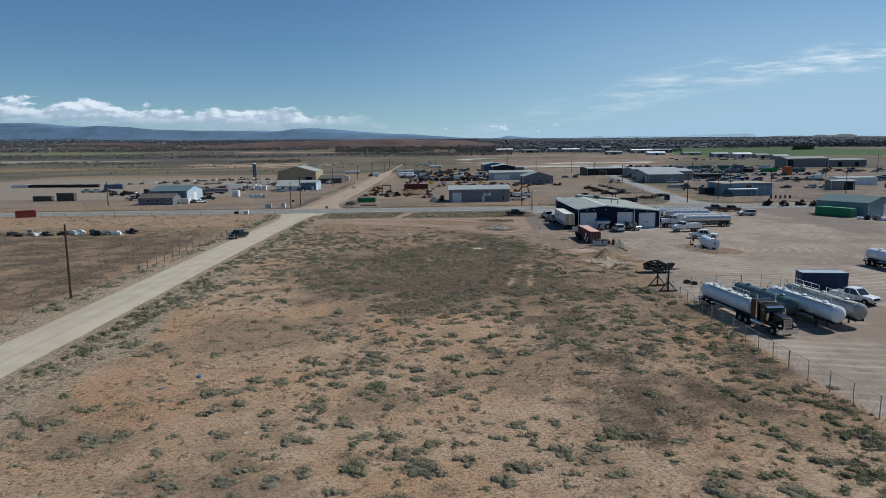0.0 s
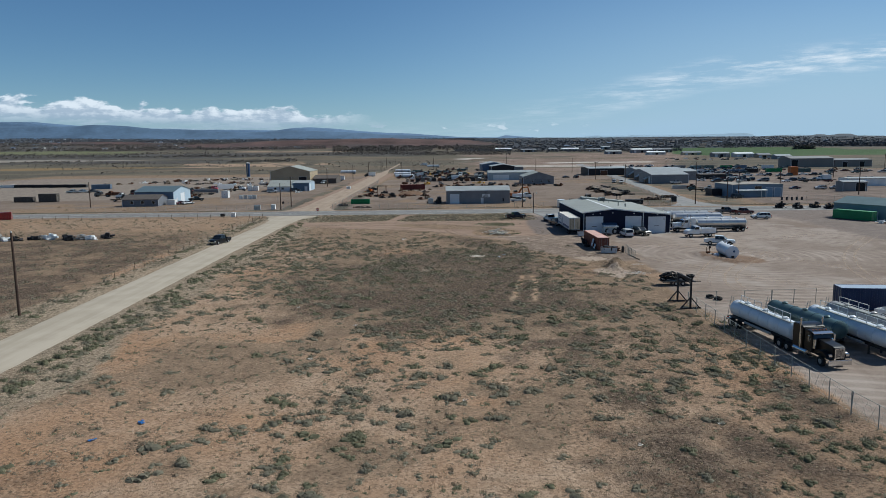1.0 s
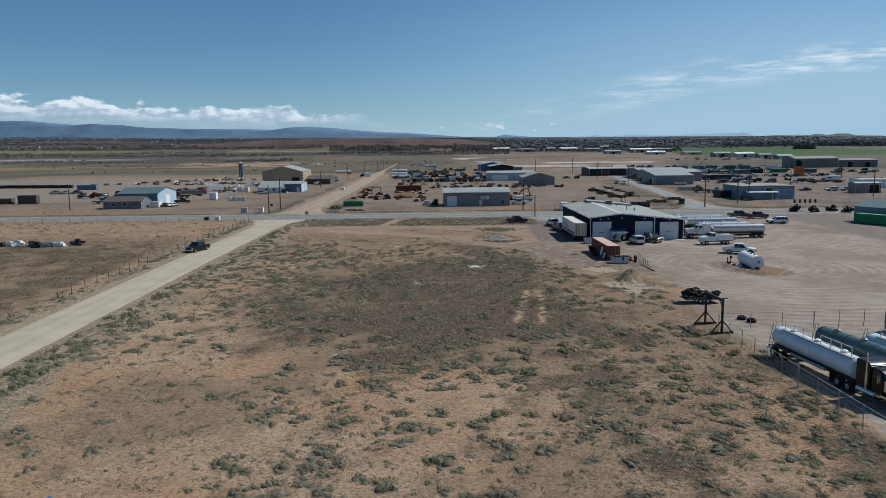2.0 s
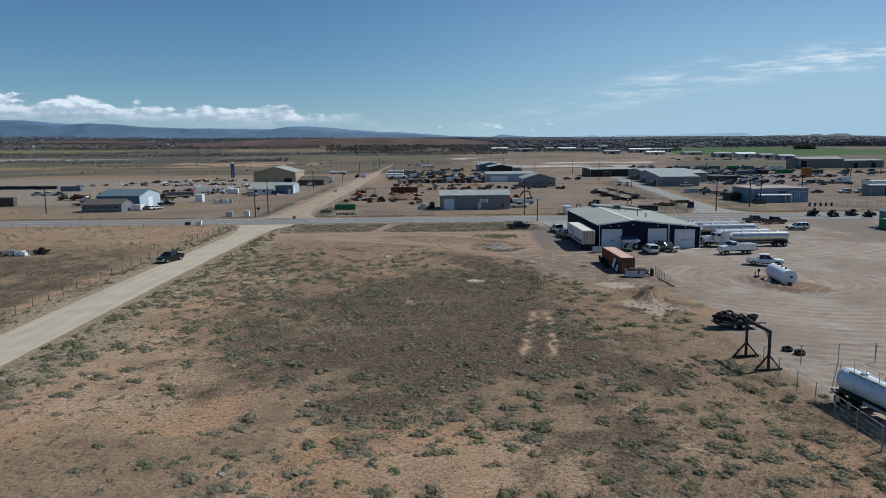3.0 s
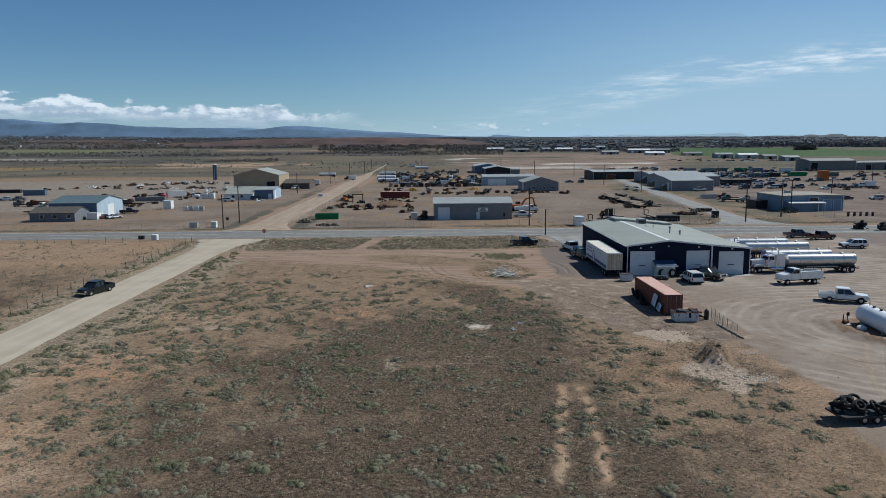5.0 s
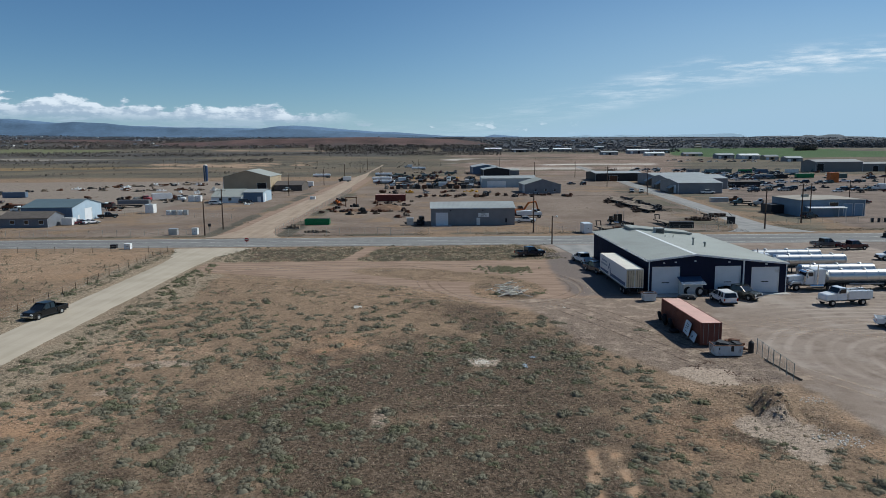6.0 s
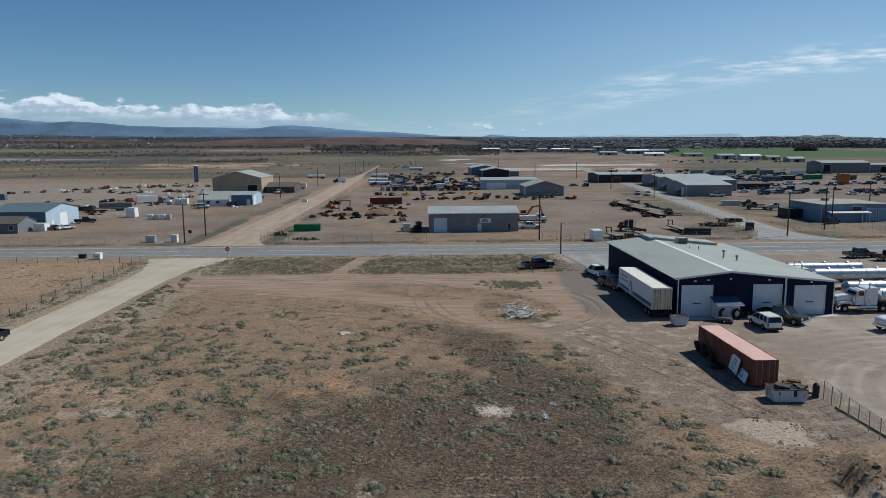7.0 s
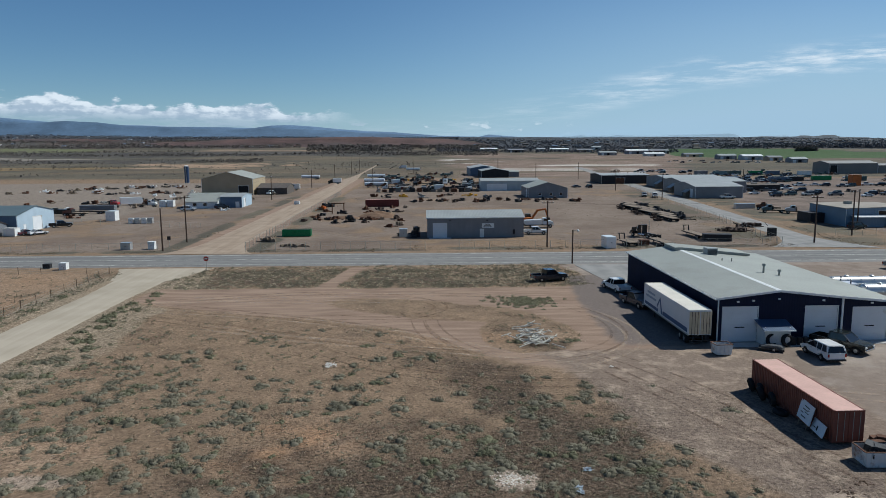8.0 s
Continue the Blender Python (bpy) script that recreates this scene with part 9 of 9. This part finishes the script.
flatbed(54.4, 250.5, 5, 9.0, "wooden-decked trailer behind the road tractor")
flatbed(66.6, 262.5, 3, 10.0, "gooseneck trailer with pale deck", goose=True)
crate_box(68.8, 255.5, 80, 6.0, 2.2, 1.5, BLACK_STEEL, "long black open steel bin on the lot")
crate_box(85.0, 262.6, 6, 1.3, 1.7, 1.9, BLACK_STEEL, "tall black steel cabinet near the corner")
for k in range(9):
    x = 74.2 + (k % 3) * 1.6 - 1.0
    y = 300 + k * 6.0
    flatbed(x, y, 4 + (k % 4), 11, "bare dark trailer frame in a long row", group="trailer frames")
    scrap(x + 4.2, y + 2.0, 2.2, 2.6, 0.9, 26, 600 + k, "dark steel frames laid beside the trailers", material=STEEL_DARK, longest=5)
    scrap(x - 3.4, y - 1.5, 1.4, 2.2, 0.5, 14, 620 + k, "dark pipes laid on the dirt", material=WOOD_POLE, longest=4)
scrap(80, 272, 4.0, 2.2, 0.6, 46, 21, "dark timber and pipe pile on weeds", material=WOOD_POLE, longest=5)
scrap(88, 281, 4.5, 1.5, 0.7, 40, 22, "dark timber pile beside the side street", material=WOOD_POLE, longest=5)
scrap(-34.0, 262.0, 1.6, 1.2, 1.0, 26, 23, "heap of brown boards and cartons", material=WOOD_GREY)
scrap(-25.6, 253.2, 4.0, 0.8, 0.25, 26, 24, "pale planks lying along the fence", material=WOOD_GREY, longest=4)
scrap(-32.5, 342, 1.8, 1.6, 1.2, 30, 25, "orange and rusty machine parts", material=ORANGE)
scrap(-32.0, 355, 2.6, 1.8, 1.1, 40, 26, "dark implements beside the fence", material=STEEL_DARK)
scrap(-19.0, 303, 1.6, 1.4, 1.6, 30, 27, "dark machine parts on the dirt lot", material=STEEL_DARK)
scrap(-13.5, 308, 3.6, 0.6, 0.5, 18, 28, "long rusty pipes on the ground", material=RUST, longest=6)
scrap(-25, 309, 2.8, 1.6, 0.7, 34, 29, "rusty scrap on the dirt lot", material=RUST)


def dirt_heap(x, y, rx, ry, h, seed):
    v, f, n = [], [], 26
    for j in range(n + 1):
        for i in range(n + 1):
            a, b = 2 * i / n - 1, 2 * j / n - 1
            px, py = x + a * rx, y + b * ry
            k = max(0.0, 1 - a * a - b * b)
            lumps = float(fbm(np.array([px]), np.array([py]), 2.2, seed)[0])
            v.append((a * rx, b * ry, -0.05 + h * k ** 0.8 * (0.35 + 1.1 * lumps)))
    for j in range(n):
        for i in range(n):
            q = j * (n + 1) + i
            f.append((q, q + 1, q + n + 2, q + n + 1))
    single("dirt_heap", Shape().add(v, f), mat("heap_soil", (0.20, 0.128, 0.086), 0.95, var=0.3, scale=0.8, bump=0.5, spec=0.1), x, y, 0, "heap of loose orange-brown dirt on the lot", "dirt heap")


dirt_heap(-11.5, 316, 6.5, 4.5, 1.9, 66)
dirt_heap(-20.5, 313, 4.0, 3.0, 0.9, 67)
gn = thing("timber_gantry", -25.5, 328.5, 0, "brown timber frame standing on the lot", "frame")
for x in (-1.9, 1.9):
    part("post", Shape().box(x - 0.15, -0.15, 0, x + 0.15, 0.15, 3.2), RUST, gn)
part("beam", Shape().box(-2.2, -0.15, 3.2, 2.2, 0.15, 3.5), RUST, gn)

# back row of old implements behind the red container
r6 = random.Random(77)
for k in range(20):
    scrap(-2 + k * 3.4 + r6.uniform(-1, 1), 372 + r6.uniform(-4, 6), r6.uniform(0.8, 2.0), r6.uniform(0.7, 1.3), r6.uniform(0.6, 1.5), 16, 100 + k, "dark farm implement in a row of scrap", material=(STEEL_DARK, RUST, WOOD_POLE)[k % 3])

# parked lorries and tanks behind
for x, y, rz in ((-29, 573, 90), (-26, 510, 90), (-22.5, 471, 88)):
    tanker(x, y, rz, MATS["white_tank_paint"], "white tank trailer in the equipment yard", rails=False, group="tanks in the equipment yard", bands=3)
cols = (WHITE_PAINT, RUST, GREY_PAINT, MAROON, STEEL_DARK, BLACK_PAINT, TANK_GREY)
for k in range(18):
    truck(-14 + (k % 9) * 5.6 + r6.uniform(-1, 1), 440 + (k // 9) * 42 + r6.uniform(-8, 8), r6.choice((90, 80, 0, 175, 100)), cols[(k * 3) % 7], "old lorry parked in the equipment yard", ("flat", "dump", "flat", "dump", "box")[k % 5], "lorries in the equipment yard")
for k in range(14):
    crate_box(-16 + k * 3.3, 431 + r6.uniform(-2, 3), r6.uniform(-8, 8), r6.uniform(1.5, 3.5), r6.uniform(1.8, 2.8), r6.uniform(1.0, 2.4), (RUST, STEEL_DARK, GREY_PAINT, WOOD_GREY, STEEL_DARK)[k % 5], "old steel box in the equipment yard", "steel box", "steel_box", "boxes in the equipment yard")
for k in range(16):
    scrap(-20 + (k % 8) * 7 + r6.uniform(-2, 2), 400 + (k // 8) * 130 + r6.uniform(-8, 8), 2.4, 1.5, r6.uniform(0.8, 1.8), 16, 140 + k, "old machine parts in the equipment yard", material=(RUST, STEEL_DARK, YELLOW, GREY_PAINT)[k % 4])
truck(-17, 770, 90, WHITE_PAINT, "white lorry far off", "box")
lorries = [truck(-20 + k * 9, 520, 90, m, l, b, "lorries in the back yard") for k, (m, l, b) in enumerate(((RUST, "rusty old lorry in the back yard", "flat"), (GREY_PAINT, "grey old lorry in the back yard", "dump"), (STEEL_DARK, "dark old lorry in the back yard", "flat"), (MAROON, "dark red old lorry in the back yard", "flat"), (DULL_GREEN, "grey-green old lorry in the back yard", "dump")))]
for k in range(24):
    y = 455 + 170 * r6.random()
    copy_thing(lorries[k % 5], pose(r6.uniform(-27, 30), y, 0, 0, 0, r6.choice((90, 85, 95, 270, 15, 180))))
for k in range(36):
    scrap(r6.uniform(-28, 34), r6.uniform(425, 640), r6.uniform(1.0, 2.8), r6.uniform(0.8, 1.6), r6.uniform(0.8, 2.0), 16, 700 + k, "old machine parts in the back yard", material=(STEEL_DARK, RUST, GREY_PAINT, STEEL_DARK, WOOD_GREY, RUST)[k % 6])
tanker(-6, 700, 90, MATS["white_tank_paint"], "white tank trailer far behind the yard", rails=False, group="tanks in the equipment yard", bands=3)
for k in range(26):
    scrap(r6.uniform(-33, -4), r6.uniform(285, 350), r6.uniform(0.7, 1.8), r6.uniform(0.5, 1.2), r6.uniform(0.3, 0.9), 14, 760 + k, "rusty scrap lying on the dirt lot", material=(RUST, STEEL_DARK, WOOD_GREY, WOOD_POLE)[k % 4])
for k in range(22):
    scrap(r6.uniform(-150, -62), r6.uniform(320, 420), r6.uniform(0.8, 2.2), r6.uniform(0.6, 1.4), r6.uniform(0.4, 1.3), 14, 790 + k, "old implements on the pale lot", material=(STEEL_DARK, RUST, WHITE_STEEL, WOOD_GREY)[k % 4])

# west lots
flatbed(-110.5, 336.0, 90, 14, "long dark flat trailer on the lot")
for k in range(10):
    scrap(-129 + k * 3.3, 377 + r6.uniform(-3, 4), 1.6, 1.1, r6.uniform(0.7, 1.8), 16, 400 + k, "dark implements in a row on the lot", material=(STEEL_DARK, RUST, TANK_GREY)[k % 3])
for k in range(14):
    scrap(-200 + k * 5.0, 437 + k * 4.6 + r6.uniform(-5, 5), 2.4, 1.4, r6.uniform(0.5, 1.4), 16, 420 + k, "old machinery along the back of the pale lot", material=(STEEL_DARK, WOOD_GREY, RUST, WHITE_STEEL)[k % 4])
box_body(-111.5, 348.0, 90, 12, 2.4, 1.9, GREY_STEEL, GREY_STEEL, "dark grey long box trailer on the lot", "box trailer", "long_box")
truck(-114.3, 363, -95, RED_PAINT, "red lorry on the lot", "flat")


def caravan(x, y, rz, label):
    t = thing("travel_trailer", x, y, rz, label, "caravan")
    part("body", Shape().prism([(-3.8, 0.6), (3.6, 0.6), (4.2, 1.4), (3.9, 2.9), (3.4, 3.1), (-3.8, 3.1)], "x", -1.2, 1.2), WHITE_PAINT, t, bevel=0.08)
    for yy in (-2.4, 0.4, 2.2):
        part("window", Shape().box(-1.215, yy - 0.5, 1.7, -1.19, yy + 0.5, 2.4), GLASS, t)
    part("stripe", Shape().box(-1.212, -3.6, 1.2, -1.203, 3.4, 1.4), LOGO_BLUE, t)
    part("door", Shape().box(-1.216, -1.4, 0.7, -1.196, -0.7, 2.5), TRIM, t)
    for s in (-1, 1):
        for yy in (-0.5, 0.4):
            wheel(t, s * 1.0, yy, 0.36, 0.22)
    part("drawbar", Shape().bar((0, 4.0, 0.6), (0, 5.2, 0.5), 0.12), STEEL_DARK, t)


caravan(-108.7, 369, -60, "white travel trailer on the lot")
truck(-99.8, 361, -92, WHITE_PAINT, "white lorry on the lot", "flat")
for x in (-93.8, -91.0):
    crate_box(x, 361.5, 0, 2.4, 2.3, 2.3, WHITE_PAINT, "white storage box on the lot", "storage box", "storage_box", "white boxes on the lot")
car(-78.5, 342.6, -85, WHITE_PAINT, "suv", "white off-roader before the office", "car")
car(-69.3, 350.6, -50, BLACK_PAINT, "suv", "dark car before the office", "car")
car(-98.6, 296.5, -60, BLACK_PAINT, "pickup", "black pickup beside the pale gable", "pickup")
car(-98.6, 279.5, -35, MAROON, "sedan", "maroon car before the grey house", "car")
car(-96.0, 279.8, -35, WHITE_PAINT, "sedan", "white car before the grey house", "car")
crate_box(-101.2, 277.5, 80, 3.4, 2.0, 2.0, WHITE_PAINT, "white cargo trailer by the house", "cargo trailer", "cargo_trailer")
for x, w in ((-171.2, 7.8), (-161.2, 7.4)):
    box_body(x, 301.6, 90, w, 2.5, 2.2 if x < -165 else 3.4, BROWN_ROOF, BROWN_ROOF, "dark brown open steel tank on the pale lot", "steel tank", "steel_tank", "brown steel tanks")
for k in range(3):
    car(-182 + k * 5, 360.5, 90, (SILVER_PAINT, WHITE_PAINT, GREY_PAINT)[k], "pickup", "pale pickup parked on the lot", "pickup", "pickups on the lot")
box_body(-183.8, 394.4, 92, 10, 2.5, 2.6, SLATE_STEEL, GALV_X, "blue-grey box on the pale lot", "container")
for k in range(5):
    box_body(-252 + k * 11.2, 421 - k * 1.6, 96, 10, 2.5, 1.7, BLACK_STEEL if k else WHITE_STEEL, BLACK_STEEL if k else WHITE_STEEL, "dark long box in a row on the lot", "container", group="dark boxes in a row")
truck(-130.5, 299, -80, BLACK_PAINT, "dark lorry behind the house", "flat")
for k in range(9):
    truck(-152 + k * 5.2, 332 + r6.uniform(-5, 5), r6.choice((90, 85, 95, 10)), (GREY_PAINT, RUST, BLACK_PAINT, MAROON, DULL_GREEN)[k % 5], "old lorry in the western lot", ("flat", "dump", "flat")[k % 3], "lorries in the western lot")
truck(-136, 315.5, 90, WHITE_PAINT, "white lorry behind the house", "flat")
box_body(-134.6, 226.5, 112, 5.8, 2.4, 2.4, RED_PAINT, MAROON, "bright red box trailer beside the highway", "box trailer", "red_trailer")
for k in range(24):
    scrap(-176 + (k % 12) * 6.4 + r6.uniform(-2, 2), 440 + (k // 12) * 40 + r6.uniform(-10, 10), 2.6, 1.6, r6.uniform(0.7, 1.8), 16, 200 + k, "old machinery strewn over the pale lot", material=(RUST, STEEL_DARK, WOOD_GREY, WHITE_PAINT)[k % 4])
for k in range(13):
    scrap(-108 + k * 2.4 + r6.uniform(-0.6, 0.6), 176 + r6.uniform(-2.5, 2.5), 1.4, 1.0, r6.uniform(0.5, 1.2), 18, 240 + k, "dark rubbish heap in the scrub", material=(STEEL_DARK, STEEL_DARK, TANK_GREY, WHITE_STEEL)[k % 4], longest=1.6)
hoop = thing("cable_coil", -125.3, 440, 0, "large rusty cable coil lying flat", "coil")
part("coil", Shape().lathe((0, 0, 0), "z", [(0, 3.4), (0.5, 3.6), (0.5, 3.0), (0.0, 3.0)], 28), RUST, hoop)
tanker(-71.5, 565, 90, MATS["white_tank_paint"], "white tank trailer far along the gravel road", rails=False, group="tanks in the equipment yard", bands=3)
truck(-49.0, 509, 90, BLACK_PAINT, "dark lorry beside the gravel road", "box")
car(-66.8, 421.6, -20, WHITE_PAINT, "pickup", "white pickup by the tan hall annex", "pickup")
truck(-63, 452, 90, WHITE_PAINT, "white lorry behind the tan hall", "box")

# by the side street and east lots
car(94.6, 389.8, 165, SILVER_PAINT, "suv", "silver car before the street sheds", "car", "cars by the street sheds")
car(97.6, 385.4, 165, WHITE_PAINT, "pickup", "white pickup before the street sheds", "pickup", "cars by the street sheds")
car(80.5, 456, -80, GREY_PAINT, "sedan", "dark car by the side street", "car", "cars by the street sheds")
car(86, 452, 10, BLACK_PAINT, "suv", "dark car by the side street", "car", "cars by the street sheds")
car(123.3, 375.0, -92, WHITE_PAINT, "pickup", "white pickup behind the street sheds", "pickup")
crate_box(111, 333.5, 88, 6.6, 1.8, 1.6, SILVER_PAINT, "long pale tank body on the lot")
for x, y, rz, m in ((116, 327, 60, RUST), (113.5, 318, 75, DULL_GREEN), (119, 314, 70, SILVER_PAINT)):
    truck(x, y, rz, m, "old lorry beside the blue office", "flat", "old lorries by the office")
car(113.0, 274.4, -70, BLACK_PAINT, "suv", "black car before the blue office", "car")
for k in range(5):
    scrap(113.2 + k * 1.5, 187.5 - k * 1.1, 1.0, 0.8, 0.9, 14, 840 + k, "pale scrap and boxes strewn beside the teal hall", material=(WHITE_STEEL, STEEL_DARK, TANK_GREY)[k % 3])
for k in range(5):
    drum(124 + k * 1.8, 262.5, 0.35, 1.2, STEEL_DARK, "dark bollard drum by the fence")
for x, y in ((112.8, 229.0), (119.6, 231.6), (121.8, 227.4), (108.5, 231.5)):
    scrap(x, y, 1.5, 1.0, 1.7, 26, int(x), "dark machine roller on the lot's edge", material=STEEL_DARK, longest=1.8)
carcols = (WHITE_PAINT, SILVER_PAINT, GREY_PAINT, BLACK_PAINT, MAROON, BLUE_PAINT, WHITE_PAINT, DULL_GREEN)
protos = {}


def park(spots, label):
    for k, (x, y) in enumerate(spots):
        key = (("sedan", "suv", "pickup", "van")[k % 4], k * 5 % 8)
        turn = r6.choice((90, 85, 95, 75, 10, 100, 60))
        if key not in protos:
            protos[key] = yard_car(x, y, turn, carcols[key[1]], key[0], "old car parked in the wide car yard", "cars in the wide yard")
        else:
            copy_thing(protos[key], pose(x, y, 0, 0, 0, turn))


def strew(n, x0, x1, y0, y1):
    return [(x0 + (x1 - x0) * (k + r6.uniform(-0.3, 1.3)) / n, y0 + (y1 - y0) * r6.random()) for k in range(n)]


park(strew(12, 145, 180, 383, 399), "car")
park(strew(14, 180, 260, 376, 402), "car")
park(strew(10, 157, 178, 483, 498), "car")
park(strew(14, 183, 212, 487, 503), "car")
park(strew(18, 192, 252, 560, 596), "car")
park(strew(10, 170, 205, 610, 660), "car")
park(strew(12, 255, 330, 470, 520), "car")
park(strew(24, 290, 420, 860, 960), "car")
park(strew(12, 215, 300, 330, 372), "car")
park(strew(16, 128, 175, 408, 436), "car")
park(strew(14, 186, 262, 520, 545), "car")
park(strew(16, 160, 235, 440, 462), "car")
for k in range(80):
    x, y = r6.uniform(145, 320), r6.choice((372, 388, 392, 404, 455, 490, 500, 530, 575, 588, 640))
    scrap(x, y + r6.uniform(-5, 5), r6.uniform(1.5, 4.5), 1.6, r6.uniform(0.6, 2.0), 16, 500 + k, "dark scrap between cars in the wide yard", material=(STEEL_DARK, RUST, DULL_GREEN, GREY_PAINT, WOOD_GREY)[k % 5])
shed("low_dark_stand", 152, 167, 419, 427, 2.6, 3.0, BLACK_STEEL, BROWN_ROOF, "low dark open store in the wide yard", "shed", "x", trim=False)
for k, (x, y, m) in enumerate(((208, 582, TEAL_STEEL), (219, 584, DULL_GREEN), (232, 580, GREEN_PAINT), (243, 578, SLATE_STEEL), (262, 572, WHITE_STEEL), (197, 588, GREY_STEEL))):
    box_body(x, y, 92, 9, 2.4, 2.8, m, GALV_X, "old container behind the car yard", "container", group="containers behind the car yard")
truck(205, 385, 90, WHITE_PAINT, "white box lorry in the wide yard", "box")
crate_box(222, 451.5, 0, 4, 4.5, 5.4, ORANGE, "tall rust-orange steel stack in the wide yard", "steel stack", "steel_stack")
for k in range(7):
    box_body(150 + k * 17 + r6.uniform(-3, 3), 500 + r6.uniform(-8, 8), 90, 11, 2.4, 2.7, (GREEN_PAINT, DULL_GREEN, WHITE_STEEL, SLATE_STEEL, BLACK_STEEL)[k % 5], GALV_X, "container in the wide yard", "container", group="containers in the wide yard")
for x, y, rz, m in ((168, 318.5, 85, WHITE_PAINT), (174, 317.5, 85, SILVER_PAINT)):
    car(x, y, rz, m, "suv", "pale car before the white store", "car")
car(158.5, 322, 80, MAROON, "sedan", "dark red car on the lot", "car")
tanker(196, 300, 95, DULL_GREEN, "long dull tank trailer on the lot", rails=False, bands=3)


# ---- far houses and sheds ----
def far_house(x, y, w, d, h, wallm, roofm):
    z = float(gz(np.array([x]), np.array([y]))[0]) - 0.3
    b = thing("house", x, y, 0, "small far house with pitched roof", "house", "far houses", z=z)
    part("wall", Shape().box(-w / 2, -d / 2, 0, w / 2, d / 2, h), wallm, b)
    part("roof", Shape().prism([(-d / 2 - 0.4, h), (d / 2 + 0.4, h), (0, h + d * 0.22)], "x", -w / 2 - 0.4, w / 2 + 0.4), roofm, b)
    return b


r7 = random.Random(31)
hw = (mat("pale_far_siding", (0.5, 0.49, 0.46), 0.8), GREY_STEEL, TAN_STEEL, BROWN_ROOF, GREY_STEEL)
hr = (BROWN_ROOF, SLATE_STEEL, mat("grey_far_roof", (0.13, 0.135, 0.145), 0.9), BROWN_ROOF)
base_houses = []
for i in range(10):
    base_houses.append(far_house(-900 + i * 70, 2150 + r7.uniform(-60, 60), r7.uniform(8, 16), r7.uniform(7, 10), r7.uniform(2.6, 4.2), hw[i % 5], hr[i % 4]))
for k in range(230):
    west = k % 5 < 2
    y = r7.uniform(1750, 3900) if west else r7.uniform(1560, 3600)
    x = (r7.uniform(-0.66, -0.18) if west else r7.uniform(0.05, 0.68)) * y
    z = float(gz(np.array([x]), np.array([y]))[0]) - 0.3
    copy_thing(base_houses[k % 10], pose(x, y, z, 0, 0, r7.choice((0, 90, 10, -15))))


def far_shed(s0, s1, y, h, wallm, roofm, label):
    """A long metal shed on the far plain, from s0 to s1 as shares of its distance."""
    x0, x1 = s0 * y, s1 * y
    z = float(gz(np.array([(x0 + x1) / 2]), np.array([y]))[0]) - 0.3
    b = thing("shed", (x0 + x1) / 2, y, 0, label, "shed", "far sheds", z=z)
    w = (x1 - x0) / 2
    part("wall", Shape().box(-w, -7, 0, w, 7, h), wallm, b)
    part("roof", Shape().prism([(-7.4, h), (7.4, h), (0, h + 2.0)], "x", -w - 0.4, w + 0.4), roofm, b)
    for k in range(3):
        x = -w + (k + 0.5) * 2 * w / 3
        part("door", Shape().box(x - 1.9, -7.08, 0.05, x + 1.9, -7.01, h * 0.75), (TRIM, DARK_OPENING, GALV_X)[k], b)


for k, (s0, s1, y, h) in enumerate(((0.381, 0.404, 993, 5.0), (0.411, 0.437, 970, 5.0), (0.443, 0.461, 942, 4.2), (0.468, 0.489, 872, 4.4), (0.078, 0.10, 1480, 4.0), (0.114, 0.134, 1372, 4.6), (0.152, 0.163, 1450, 4.5),
                                    (0.17, 0.194, 1452, 4.4), (0.205, 0.225, 1400, 4.2), (0.232, 0.254, 1205, 4.6), (0.268, 0.297, 1262, 6.0), (0.299, 0.324, 1275, 5.5), (0.226, 0.238, 1541, 5.0), (0.29, 0.315, 1130, 4.0), (0.34, 0.365, 1100, 3.6))):
    far_shed(s0, s1, y, h, hw[(1, 0, 2, 1, 1, 3)[k % 6]], (GALV_X, TRIM, GREY_STEEL)[k % 3], ("low grey metal shed on the far plain", "white metal shed on the far plain", "tan metal shed on the far plain")[k % 3])
